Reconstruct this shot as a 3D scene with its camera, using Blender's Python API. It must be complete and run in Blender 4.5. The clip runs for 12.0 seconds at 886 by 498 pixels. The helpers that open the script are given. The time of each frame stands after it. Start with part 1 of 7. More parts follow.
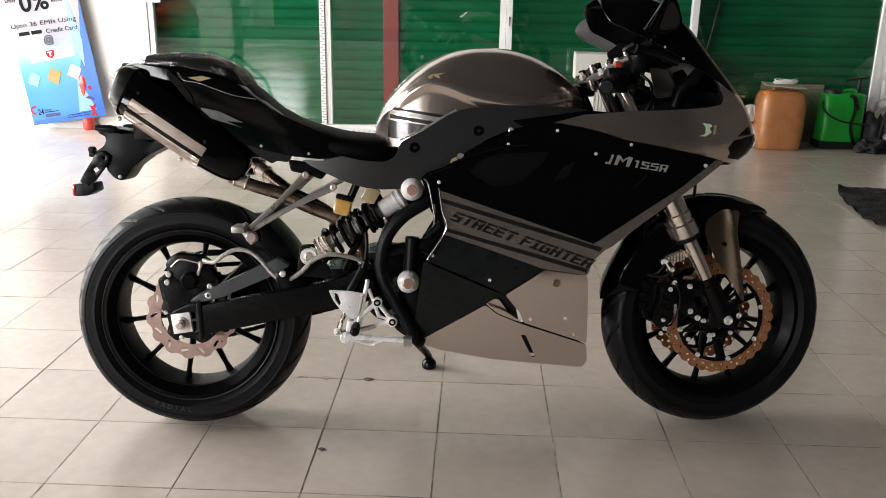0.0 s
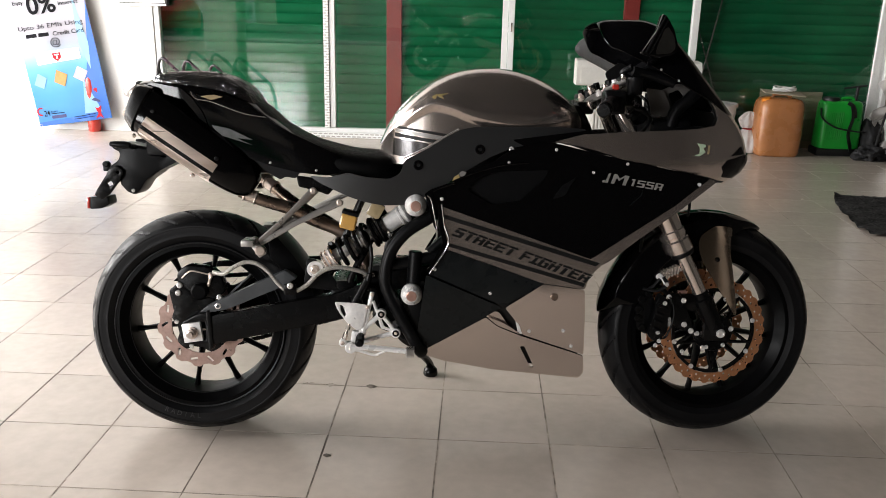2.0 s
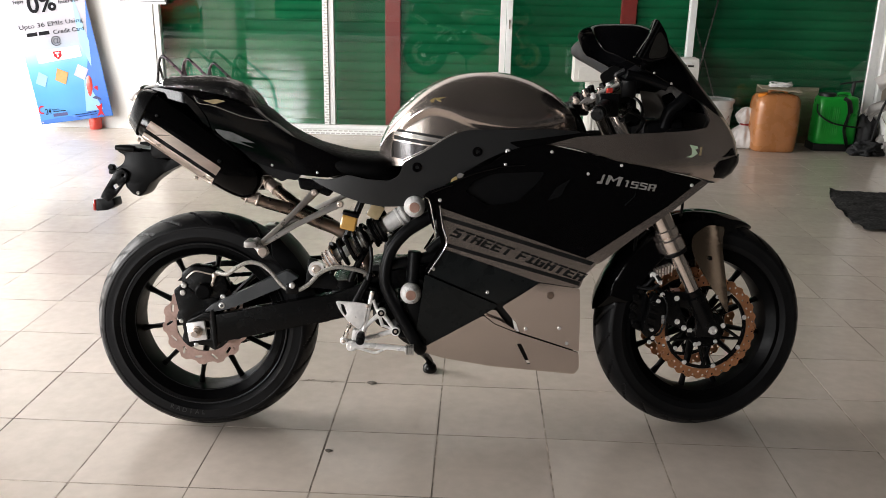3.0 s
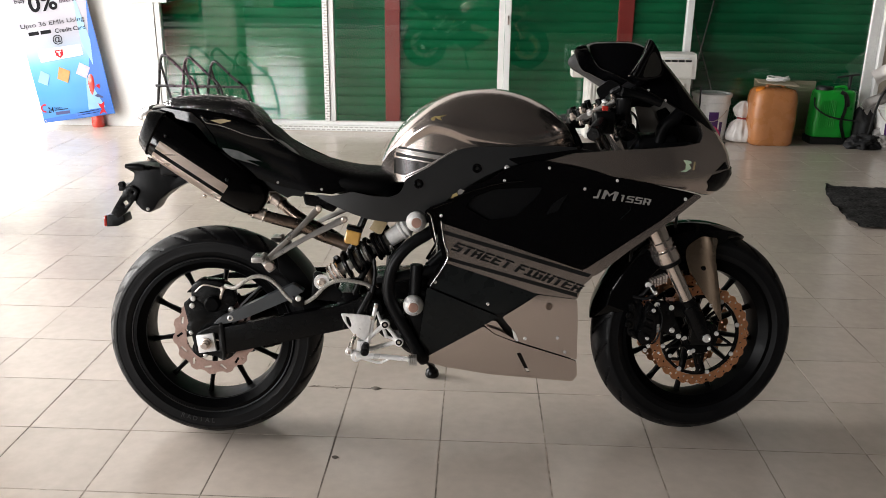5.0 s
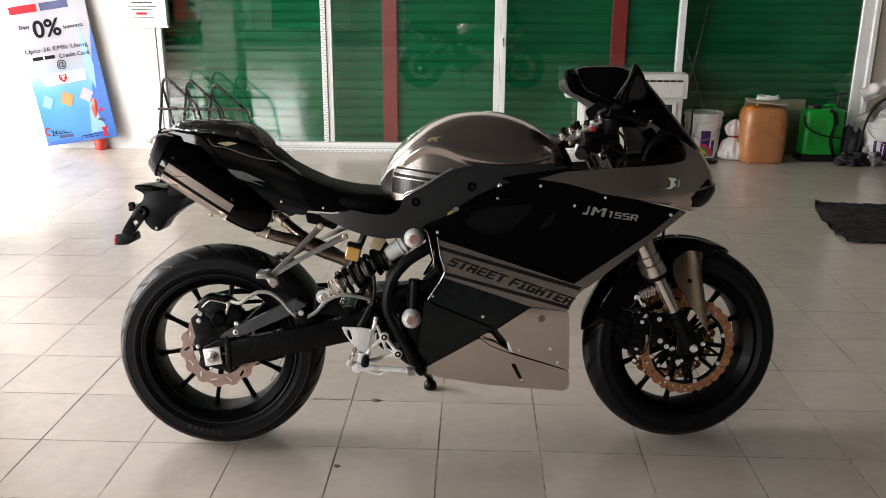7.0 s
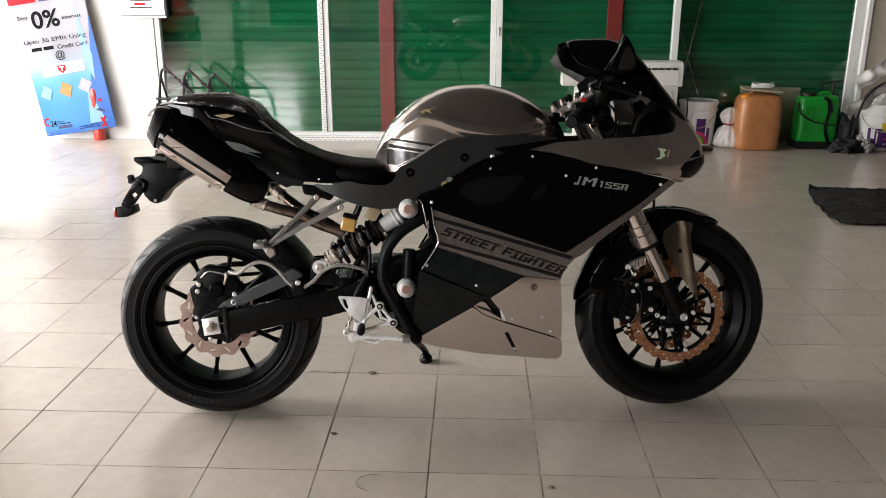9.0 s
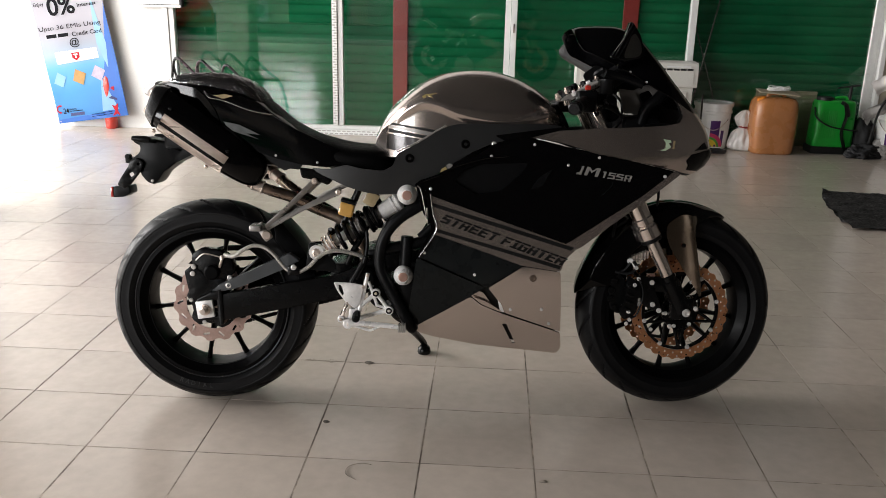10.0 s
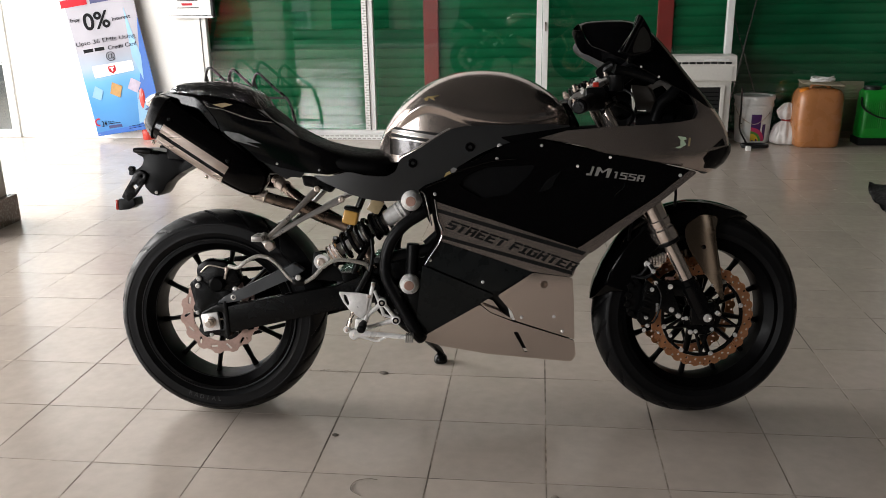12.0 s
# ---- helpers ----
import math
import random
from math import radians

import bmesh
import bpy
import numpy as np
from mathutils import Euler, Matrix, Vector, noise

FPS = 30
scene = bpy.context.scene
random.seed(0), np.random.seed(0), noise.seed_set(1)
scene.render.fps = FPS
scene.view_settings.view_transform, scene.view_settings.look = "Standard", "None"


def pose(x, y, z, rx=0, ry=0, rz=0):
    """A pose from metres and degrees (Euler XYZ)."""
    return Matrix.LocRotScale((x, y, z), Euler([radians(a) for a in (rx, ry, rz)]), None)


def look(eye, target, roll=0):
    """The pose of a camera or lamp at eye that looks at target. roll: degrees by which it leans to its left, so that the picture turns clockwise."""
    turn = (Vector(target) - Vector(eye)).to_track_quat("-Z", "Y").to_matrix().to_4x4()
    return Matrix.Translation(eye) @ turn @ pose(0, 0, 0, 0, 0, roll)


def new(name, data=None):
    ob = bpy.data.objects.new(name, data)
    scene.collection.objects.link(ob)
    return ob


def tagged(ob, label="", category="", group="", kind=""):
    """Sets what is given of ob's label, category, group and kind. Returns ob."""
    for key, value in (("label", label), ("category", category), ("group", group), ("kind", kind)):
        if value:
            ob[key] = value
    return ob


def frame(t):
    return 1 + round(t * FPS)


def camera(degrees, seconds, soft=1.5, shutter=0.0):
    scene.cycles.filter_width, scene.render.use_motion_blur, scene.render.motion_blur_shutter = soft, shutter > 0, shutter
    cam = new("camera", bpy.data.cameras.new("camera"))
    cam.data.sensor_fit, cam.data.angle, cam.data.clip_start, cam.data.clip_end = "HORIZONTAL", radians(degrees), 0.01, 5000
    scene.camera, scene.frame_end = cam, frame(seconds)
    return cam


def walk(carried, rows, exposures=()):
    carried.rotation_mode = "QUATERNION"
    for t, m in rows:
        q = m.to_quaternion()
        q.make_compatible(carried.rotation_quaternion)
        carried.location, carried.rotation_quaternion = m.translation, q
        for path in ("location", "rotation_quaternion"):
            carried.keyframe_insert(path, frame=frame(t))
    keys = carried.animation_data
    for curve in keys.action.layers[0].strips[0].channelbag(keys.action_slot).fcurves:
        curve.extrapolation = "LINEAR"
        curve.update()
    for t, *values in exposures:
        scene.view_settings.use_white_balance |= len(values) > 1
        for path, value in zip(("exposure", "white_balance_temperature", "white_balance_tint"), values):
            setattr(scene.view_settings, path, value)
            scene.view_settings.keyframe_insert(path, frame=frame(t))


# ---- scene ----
cam = camera(55.3, 12.0, soft=0.4)
PATH = [
    (0, (0.082, -1.981, 1.108), (0.01, -0.07, 0.525), 0.9),
    (0.5, (0.083, -1.988, 1.127), (0.014, -0.077, 0.541), 1.1),
    (1, (0.083, -2.001, 1.144), (0.009, -0.09, 0.558), 1.2),
    (1.5, (0.083, -2.016, 1.155), (0.01, -0.106, 0.565), 1.4),
    (2, (0.079, -2.038, 1.168), (0.006, -0.128, 0.58), 1.3),
    (2.5, (0.081, -2.061, 1.18), (0.006, -0.153, 0.586), 1.3),
    (3, (0.084, -2.081, 1.198), (0.012, -0.175, 0.596), 1.1),
    (5, (0.082, -2.122, 1.288), (0.01, -0.227, 0.654), 0.7),
    (5.5, (0.083, -2.146, 1.305), (0.011, -0.246, 0.687), 0.5),
    (6, (0.086, -2.167, 1.317), (0.013, -0.257, 0.728), 0.5),
    (6.5, (0.09, -2.197, 1.317), (0.018, -0.287, 0.728), 0.3),
    (7, (0.092, -2.22, 1.308), (0.022, -0.31, 0.718), 0.3),
    (9, (0.109, -2.283, 1.246), (0.041, -0.374, 0.651), 0.1),
    (9.5, (0.127, -2.27, 1.221), (0.058, -0.362, 0.624), 0.9),
    (10, (0.151, -2.254, 1.199), (0.051, -0.347, 0.607), 1.3),
    (10.5, (0.182, -2.234, 1.196), (0.004, -0.331, 0.605), 0.6),
    (11, (0.216, -2.217, 1.194), (0.023, -0.316, 0.604), -0.0),
    (11.5, (0.242, -2.2, 1.193), (0.036, -0.3, 0.604), -0.7),
    (12, (0.262, -2.169, 1.19), (0.045, -0.27, 0.602), -0.9),
]
EXPOSURES = [(0, 0.50), (3, 0.50), (5, 0.43), (5.5, 0.35), (7, 0.33), (9, 0.38), (10, 0.21), (10.5, 0.11), (12, 0.07)]
walk(cam, [(t, look(eye, target, roll)) for t, eye, target, roll in PATH], EXPOSURES)

# ---- light ----
world = bpy.data.worlds.new("sky")
scene.world = world
world.use_nodes = True
sky = world.node_tree.nodes.new("ShaderNodeTexSky")
sky.sky_type = "NISHITA"
sky.sun_disc = False
sky.sun_elevation, sky.sun_rotation = radians(42), radians(-75)
sky.air_density, sky.dust_density = 1.0, 3.0
world.node_tree.links.new(sky.outputs[0], world.node_tree.nodes["Background"].inputs[0])
world.node_tree.nodes["Background"].inputs[1].default_value = 0.15
sun = new("sun", bpy.data.lights.new("sun", "SUN"))
sun.data.energy, sun.data.angle, sun.data.color = 4.5, radians(12), (1.0, 0.95, 0.88)
sun.matrix_basis = look((-9, 2.5, 8), (0, 0, 0))


def sky_panel(name, eye, target, w, h, watts, colour=(0.93, 0.97, 1.0)):
    """Daylight that comes in through an opening of the hall."""
    ob = new(name, bpy.data.lights.new(name, "AREA"))
    ob.data.shape, ob.data.size, ob.data.size_y = "RECTANGLE", w, h
    ob.data.energy, ob.data.color = watts, colour
    ob.matrix_basis = look(eye, target)
    return ob


sky_panel("daylight_left", (-5.6, 1.6, 2.1), (0, 1.6, 0.2), 5.0, 3.6, 490, (0.99, 0.97, 0.96))
sky_panel("daylight_front", (-5.5, -6.55, 1.90), (-0.8, 1.6, 0.7), 3.8, 1.3, 325, (0.985, 0.98, 0.985))

# ---- materials ----
def material(name, colour, rough=0.5, metal=0.0, coat=0.0, grain=0.0, scale=40.0, bump=0.0, stain=0.0, stain_scale=3.0, vary=0.0,
             rough_vary=0.1, spec=0.5, flakes=0.0, streak=(1, 1, 1)):
    """A surface with a fine grain, larger stains and, over many pieces, a shade of its own for each."""
    m = bpy.data.materials.new(name)
    m.use_nodes = True
    nt = m.node_tree
    n, l = nt.nodes, nt.links
    b = n["Principled BSDF"]
    b.inputs["Roughness"].default_value, b.inputs["Metallic"].default_value = rough, metal
    b.inputs["Coat Weight"].default_value, b.inputs["Coat Roughness"].default_value = coat, 0.04
    b.inputs["Specular IOR Level"].default_value = spec
    b.inputs["Base Color"].default_value = (*colour, 1)
    tc = n.new("ShaderNodeTexCoord")
    mp = n.new("ShaderNodeMapping")
    mp.inputs["Scale"].default_value = streak
    l.new(tc.outputs["Object"], mp.inputs[0])
    if vary:
        oi = n.new("ShaderNodeObjectInfo")
        sc = n.new("ShaderNodeMath")
        sc.operation, sc.inputs[1].default_value = "MULTIPLY", 40.0
        l.new(oi.outputs["Random"], sc.inputs[0])
        l.new(sc.outputs[0], mp.inputs["Location"])
    if grain or stain or vary or flakes:
        hsv = n.new("ShaderNodeHueSaturation")
        hsv.inputs["Color"].default_value = (*colour, 1)
        total = None
        for amount, sc, detail in ((grain, scale, 4.0), (stain, stain_scale, 6.0)):
            if not amount:
                continue
            t = n.new("ShaderNodeTexNoise")
            t.inputs["Scale"].default_value, t.inputs["Detail"].default_value = sc, detail
            l.new(mp.outputs[0], t.inputs["Vector"])
            r = n.new("ShaderNodeMapRange")
            r.inputs[1].default_value, r.inputs[2].default_value = 0.3, 0.7
            r.inputs[3].default_value, r.inputs[4].default_value = 1 - amount, 1 + amount
            l.new(t.outputs[0], r.inputs[0])
            total = mul(n, l, total, r.outputs[0])
        if vary:
            oi = n.new("ShaderNodeObjectInfo")
            r = n.new("ShaderNodeMapRange")
            r.inputs[3].default_value, r.inputs[4].default_value = 1 - vary, 1 + vary
            l.new(oi.outputs["Random"], r.inputs[0])
            total = mul(n, l, total, r.outputs[0])
        if flakes:
            t = n.new("ShaderNodeTexNoise")
            t.inputs["Scale"].default_value, t.inputs["Detail"].default_value = 1400, 1.0
            l.new(tc.outputs["Object"], t.inputs["Vector"])
            r = n.new("ShaderNodeMapRange")
            r.inputs[1].default_value, r.inputs[2].default_value = 0.35, 0.65
            r.inputs[3].default_value, r.inputs[4].default_value = 1 - flakes, 1 + flakes
            l.new(t.outputs[0], r.inputs[0])
            total = mul(n, l, total, r.outputs[0])
        l.new(total, hsv.inputs["Value"])
        l.new(hsv.outputs[0], b.inputs["Base Color"])
    if rough_vary:
        t = n.new("ShaderNodeTexNoise")
        t.inputs["Scale"].default_value, t.inputs["Detail"].default_value = scale * 0.35, 5.0
        l.new(mp.outputs[0], t.inputs["Vector"])
        r = n.new("ShaderNodeMapRange")
        r.inputs[1].default_value, r.inputs[2].default_value = 0.3, 0.7
        r.inputs[3].default_value = max(0.0, rough - rough_vary)
        r.inputs[4].default_value = min(1.0, rough + rough_vary)
        l.new(t.outputs[0], r.inputs[0])
        l.new(r.outputs[0], b.inputs["Roughness"])
    if bump:
        t = n.new("ShaderNodeTexNoise")
        t.inputs["Scale"].default_value, t.inputs["Detail"].default_value = scale, 6.0
        l.new(mp.outputs[0], t.inputs["Vector"])
        bp = n.new("ShaderNodeBump")
        bp.inputs["Strength"].default_value, bp.inputs["Distance"].default_value = bump, 0.004
        l.new(t.outputs[0], bp.inputs["Height"])
        l.new(bp.outputs[0], b.inputs["Normal"])
    return m


def mul(n, l, a, b):
    if a is None:
        return b
    x = n.new("ShaderNodeMath")
    x.operation = "MULTIPLY"
    l.new(a, x.inputs[0])
    l.new(b, x.inputs[1])
    return x.outputs[0]


def pane_material(name, tint, gloss=0.12, rough=0.004):
    """Thin sheet glass: clear, with a mirror sheen that grows at a slant."""
    m = bpy.data.materials.new(name)
    m.use_nodes = True
    n, l = m.node_tree.nodes, m.node_tree.links
    n.remove(n["Principled BSDF"])
    tr = n.new("ShaderNodeBsdfTransparent")
    tr.inputs[0].default_value = (*tint, 1)
    gl = n.new("ShaderNodeBsdfGlossy")
    gl.inputs["Roughness"].default_value = rough
    fr = n.new("ShaderNodeFresnel")
    fr.inputs[0].default_value = 1.5
    ad = n.new("ShaderNodeMath")
    ad.operation, ad.inputs[1].default_value = "ADD", gloss
    mx = n.new("ShaderNodeMixShader")
    l.new(fr.outputs[0], ad.inputs[0])
    l.new(ad.outputs[0], mx.inputs[0])
    l.new(tr.outputs[0], mx.inputs[1])
    l.new(gl.outputs[0], mx.inputs[2])
    l.new(mx.outputs[0], n["Material Output"].inputs[0])
    return m


def lace_material(name):
    """White strip printed with small pale grey brick-like marks."""
    m = material(name, (0.82, 0.82, 0.8), 0.45, grain=0.04, scale=60)
    n, l = m.node_tree.nodes, m.node_tree.links
    tc = n.new("ShaderNodeTexCoord")
    sp = n.new("ShaderNodeSeparateXYZ")
    l.new(tc.outputs["Object"], sp.inputs[0])
    cb = n.new("ShaderNodeCombineXYZ")
    s = n.new("ShaderNodeMath")
    s.operation = "ADD"
    l.new(sp.outputs[0], s.inputs[0])
    l.new(sp.outputs[1], s.inputs[1])
    l.new(s.outputs[0], cb.inputs[0])
    l.new(sp.outputs[2], cb.inputs[1])
    br = n.new("ShaderNodeTexBrick")
    br.inputs["Color1"].default_value = br.inputs["Color2"].default_value = (0.42, 0.40, 0.38, 1)
    br.inputs["Mortar"].default_value = (0.8, 0.8, 0.78, 1)
    br.inputs["Scale"].default_value = 12.0
    br.inputs["Mortar Size"].default_value = 0.07
    l.new(cb.outputs[0], br.inputs["Vector"])
    l.new(br.outputs[0], n["Principled BSDF"].inputs["Base Color"])
    return m


M = {}
M["tile"] = material("floor_tile", (0.54, 0.468, 0.402), 0.20, grain=0.045, scale=28, stain=0.05, stain_scale=5, vary=0.035, bump=0.012, rough_vary=0.015)
M["grout"] = material("grout", (0.30, 0.255, 0.21), 0.85, grain=0.45, scale=30, stain=0.75, stain_scale=4.5)
M["wall"] = material("white_wall_paint", (0.80, 0.79, 0.76), 0.7, grain=0.03, scale=80, stain=0.05, stain_scale=2.5, bump=0.08)
M["beige"] = material("beige_wall_paint", (0.50, 0.44, 0.36), 0.7, grain=0.04, scale=80, stain=0.07, stain_scale=2.5, bump=0.08)
M["pillar"] = material("grey_pillar_paint", (0.5, 0.48, 0.45), 0.7, grain=0.05, scale=70, stain=0.12, stain_scale=4, bump=0.1)
M["granite"] = material("brown_granite", (0.16, 0.12, 0.10), 0.25, grain=0.35, scale=220, stain=0.1)
M["alu"] = material("white_aluminium", (0.78, 0.78, 0.76), 0.35, grain=0.04, scale=50, stain=0.06)
M["lace"] = lace_material("perforated_white_strip")
M["shutter"] = material("green_shutter_paint", (0.004, 0.112, 0.043), 0.5, spec=0.12, grain=0.08, scale=30, stain=0.2, stain_scale=2.2, streak=(1, 1, 4))
M["red"] = material("red_oxide_paint", (0.23, 0.022, 0.018), 0.45, grain=0.1, scale=30, stain=0.15)
M["pane"] = pane_material("window_glass", (0.93, 0.97, 0.95), 0.03)
M["ceiling"] = material("ceiling_paint", (0.020, 0.019, 0.017), 0.8, grain=0.03, scale=60, stain=0.08, bump=0.05)
M["dim"] = material("dull_brown_wall", (0.045, 0.041, 0.036), 0.75, grain=0.05, scale=60, stain=0.12, bump=0.08)
M["concrete"] = material("concrete", (0.3, 0.29, 0.27), 0.85, grain=0.15, scale=30, stain=0.2, bump=0.2)
M["asphalt"] = material("asphalt", (0.055, 0.055, 0.057), 0.9, grain=0.3, scale=160, stain=0.2, bump=0.4)

M["blackpaint"] = material("black_tube_paint", (0.01, 0.01, 0.011), 0.3, grain=0.1, scale=60)
M["whiteplastic"] = material("white_plastic", (0.82, 0.81, 0.78), 0.4, grain=0.04, scale=60, stain=0.08, stain_scale=8)
M["acplastic"] = material("cream_white_plastic", (0.68, 0.66, 0.61), 0.38, grain=0.03, scale=60, stain=0.05)
M["orangeplastic"] = material("orange_brown_plastic", (0.46, 0.19, 0.07), 0.28, coat=0.3, grain=0.05, scale=30, stain=0.10, stain_scale=5, bump=0.05)
M["orangecap"] = material("orange_cap", (0.75, 0.24, 0.02), 0.4)
M["greenplastic"] = material("green_plastic", (0.012, 0.36, 0.035), 0.35, grain=0.04, scale=40, stain=0.06)
M["blackplastic"] = material("black_plastic", (0.012, 0.012, 0.012), 0.45, spec=0.35, grain=0.1, scale=60)
M["bag"] = material("white_plastic_bag", (0.76, 0.72, 0.69), 0.22, grain=0.08, scale=25, bump=0.9)
M["silverbag"] = material("grey_plastic_sheet", (0.42, 0.40, 0.38), 0.25, grain=0.12, scale=14, bump=0.6)
M["purple"] = material("purple_label", (0.075, 0.018, 0.13), 0.4, grain=0.1, scale=30)
M["pink"] = material("pink_label", (0.60, 0.04, 0.14), 0.4)
M["yellow"] = material("yellow_label", (0.75, 0.52, 0.04), 0.4)
M["labelgreen"] = material("green_label", (0.10, 0.32, 0.05), 0.4)
M["redpaint"] = material("red_gloss_paint", (0.55, 0.035, 0.02), 0.3, coat=0.5, grain=0.05, scale=40)
M["card"] = material("ribbed_cardboard", (0.42, 0.36, 0.25), 0.7, grain=0.1, scale=60, streak=(0.2, 1, 6))
M["paper"] = material("white_paper", (0.74, 0.73, 0.70), 0.6, grain=0.03, scale=50)
M["mat"] = material("charcoal_fibre_mat", (0.045, 0.044, 0.043), 0.95, grain=0.85, scale=70, stain=0.7, stain_scale=12, bump=1.0)
M["cloth"] = material("dark_rag", (0.012, 0.012, 0.013), 0.7, grain=0.9, scale=12, bump=0.6)
M["ink"] = material("dark_ink", (0.006, 0.006, 0.008), 0.7, spec=0.1)
M["redink"] = material("red_ink", (0.42, 0.02, 0.03), 0.6, spec=0.1)
M["navyink"] = material("navy_ink", (0.03, 0.035, 0.12), 0.6)
M["blueprint"] = material("blue_print", (0.012, 0.10, 0.40), 0.5, grain=0.06, scale=8)
M["paleblue"] = material("pale_blue_print", (0.20, 0.38, 0.55), 0.5, grain=0.06, scale=8)
M["goldcard"] = material("gold_card_print", (0.40, 0.22, 0.06), 0.5, grain=0.1, scale=30)
M["lilaccard"] = material("lilac_card_print", (0.42, 0.37, 0.46), 0.5, grain=0.1, scale=30)
M["string"] = material("red_string", (0.28, 0.02, 0.02), 0.7)
M["rubber"] = material("tyre_rubber", (0.0048, 0.0048, 0.0053), 0.42, spec=0.16, grain=0.12, scale=140, stain=0.25, stain_scale=9, bump=0.08, rough_vary=0.12)
M["rim"] = material("black_rim_paint", (0.0016, 0.0016, 0.0018), 0.36, spec=0.06, grain=0.1, scale=60, rough_vary=0.08)
M["silver"] = material("grey_metallic_paint", (0.64, 0.56, 0.518), 0.20, metal=0.95, coat=0.6, grain=0.015, scale=30, flakes=0.06, rough_vary=0.0)
M["gloss"] = material("black_gloss_plastic", (0.0015, 0.0014, 0.0016), 0.08, rough_vary=0.01, spec=0.22)
M["satin"] = material("satin_black_plastic", (0.0035, 0.0036, 0.004), 0.36, spec=0.14, grain=0.06, scale=200, bump=0.04, stain=0.06, stain_scale=7, rough_vary=0.03)
M["cover"] = material("satin_side_cover_plastic", (0.014, 0.0143, 0.0148), 0.34, spec=0.5, grain=0.05, scale=220, bump=0.04, stain=0.03, stain_scale=7, rough_vary=0.02)
# lighter than the rim paint: the highlight on its edge, put into the colour
M["rimedge"] = material("rim_edge_highlight", (0.012, 0.012, 0.013), 0.40, spec=0.25, grain=0.2, scale=60)
M["tankpanel"] = material("dark_grey_metallic_paint", (0.045, 0.042, 0.042), 0.22, metal=0.7, coat=0.25, grain=0.015, scale=30, flakes=0.05, rough_vary=0.0)
M["bracegrey"] = material("grey_arm_paint", (0.042, 0.046, 0.050), 0.38, grain=0.06, scale=90)
M["braid"] = material("braided_steel", (0.50, 0.48, 0.44), 0.35, metal=0.6, grain=0.3, scale=300)
M["darkgrey"] = material("dark_grey_paint", (0.0065, 0.0078, 0.0082), 0.30, spec=0.2, grain=0.05, scale=90, stain=0.12, stain_scale=9)
M["blacksteel"] = material("black_coated_steel", (0.0022, 0.0022, 0.0024), 0.26, spec=0.2, grain=0.1, scale=80, rough_vary=0.03)
M["seatcloth"] = material("black_seat_vinyl", (0.0018, 0.0018, 0.0019), 0.5, spec=0.08, grain=0.15, scale=300, bump=0.15)
M["chrome"] = material("chrome", (0.97, 0.86, 0.79), 0.12, metal=0.95, grain=0.03, scale=40, rough_vary=0.03)
M["aluminium"] = material("cast_aluminium", (0.88, 0.86, 0.84), 0.33, metal=0.3, grain=0.06, scale=120, stain=0.08, rough_vary=0.1)
M["castgrey"] = material("grey_cast_alloy", (0.36, 0.34, 0.32), 0.34, metal=0.6, grain=0.06, scale=120, stain=0.1)
M["steel"] = material("brushed_steel", (0.66, 0.56, 0.49), 0.3, metal=0.6, grain=0.12, scale=60, streak=(0.05, 1, 1), rough_vary=0.08)
M["pipe"] = material("heat_tinted_steel", (0.34, 0.26, 0.21), 0.28, metal=0.9, grain=0.15, scale=45, stain=0.35, stain_scale=14)
M["bronze"] = material("bronze_brake_disc", (0.54, 0.25, 0.125), 0.34, metal=0.75, grain=0.08, scale=120, stain=0.12, stain_scale=20)
M["discsteel"] = material("rosy_brake_disc", (0.42, 0.29, 0.25), 0.36, metal=0.75, grain=0.08, scale=140, stain=0.1, stain_scale=20)
M["boltsteel"] = material("bright_screw_steel", (0.85, 0.82, 0.79), 0.2, metal=0.5, rough_vary=0.05)
M["amber"] = material("amber_brake_fluid", (0.60, 0.34, 0.09), 0.25, coat=0.6, grain=0.08, scale=30)
M["redlens"] = material("red_reflector", (0.45, 0.03, 0.02), 0.2, coat=0.8, grain=0.1, scale=120)
M["clearlens"] = material("clear_lamp_lens", (0.42, 0.41, 0.40), 0.08, coat=1.0, grain=0.1, scale=50)
M["smoke"] = material("smoked_screen", (0.0025, 0.0025, 0.003), 0.06, spec=0.14, rough_vary=0.02)
M["copper"] = material("copper_tinted_alloy", (0.62, 0.38, 0.31), 0.33, metal=0.85, grain=0.05, scale=100)
M["mirror"] = material("mirror_glass", (0.32, 0.32, 0.32), 0.02, metal=1.0, rough_vary=0.0)
M["mesh"] = material("grey_mesh", (0.14, 0.13, 0.12), 0.5, metal=0.3, grain=0.4, scale=500)
M["film"] = pane_material("plastic_film", (0.9, 0.9, 0.9), 0.15, 0.14)
M["endcap"] = material("dark_metal_cap", (0.22, 0.21, 0.20), 0.2, metal=0.8)
M["stay"] = material("bronze_grey_paint", (0.34, 0.275, 0.215), 0.18, metal=1.0, coat=0.5, rough_vary=0.0)
M["swoosh"] = material("grey_graphic", (0.09, 0.09, 0.09), 0.2, coat=0.6, grain=0.3, scale=40)
M["letterblack"] = material("black_decal", (0.005, 0.005, 0.005), 0.4, spec=0.3)
M["lettersilver"] = material("silver_decal", (0.30, 0.285, 0.27), 0.3, metal=0.4)
M["gold"] = material("gold_decal", (0.65, 0.50, 0.22), 0.3, metal=0.6)
M["sticker"] = material("pale_green_sticker", (0.66, 0.84, 0.60), 0.2, metal=0.3, coat=0.5, grain=0.06, scale=60)
M["tape"] = material("clear_tape", (0.36, 0.28, 0.16), 0.15, coat=1.0, grain=0.15, scale=40)
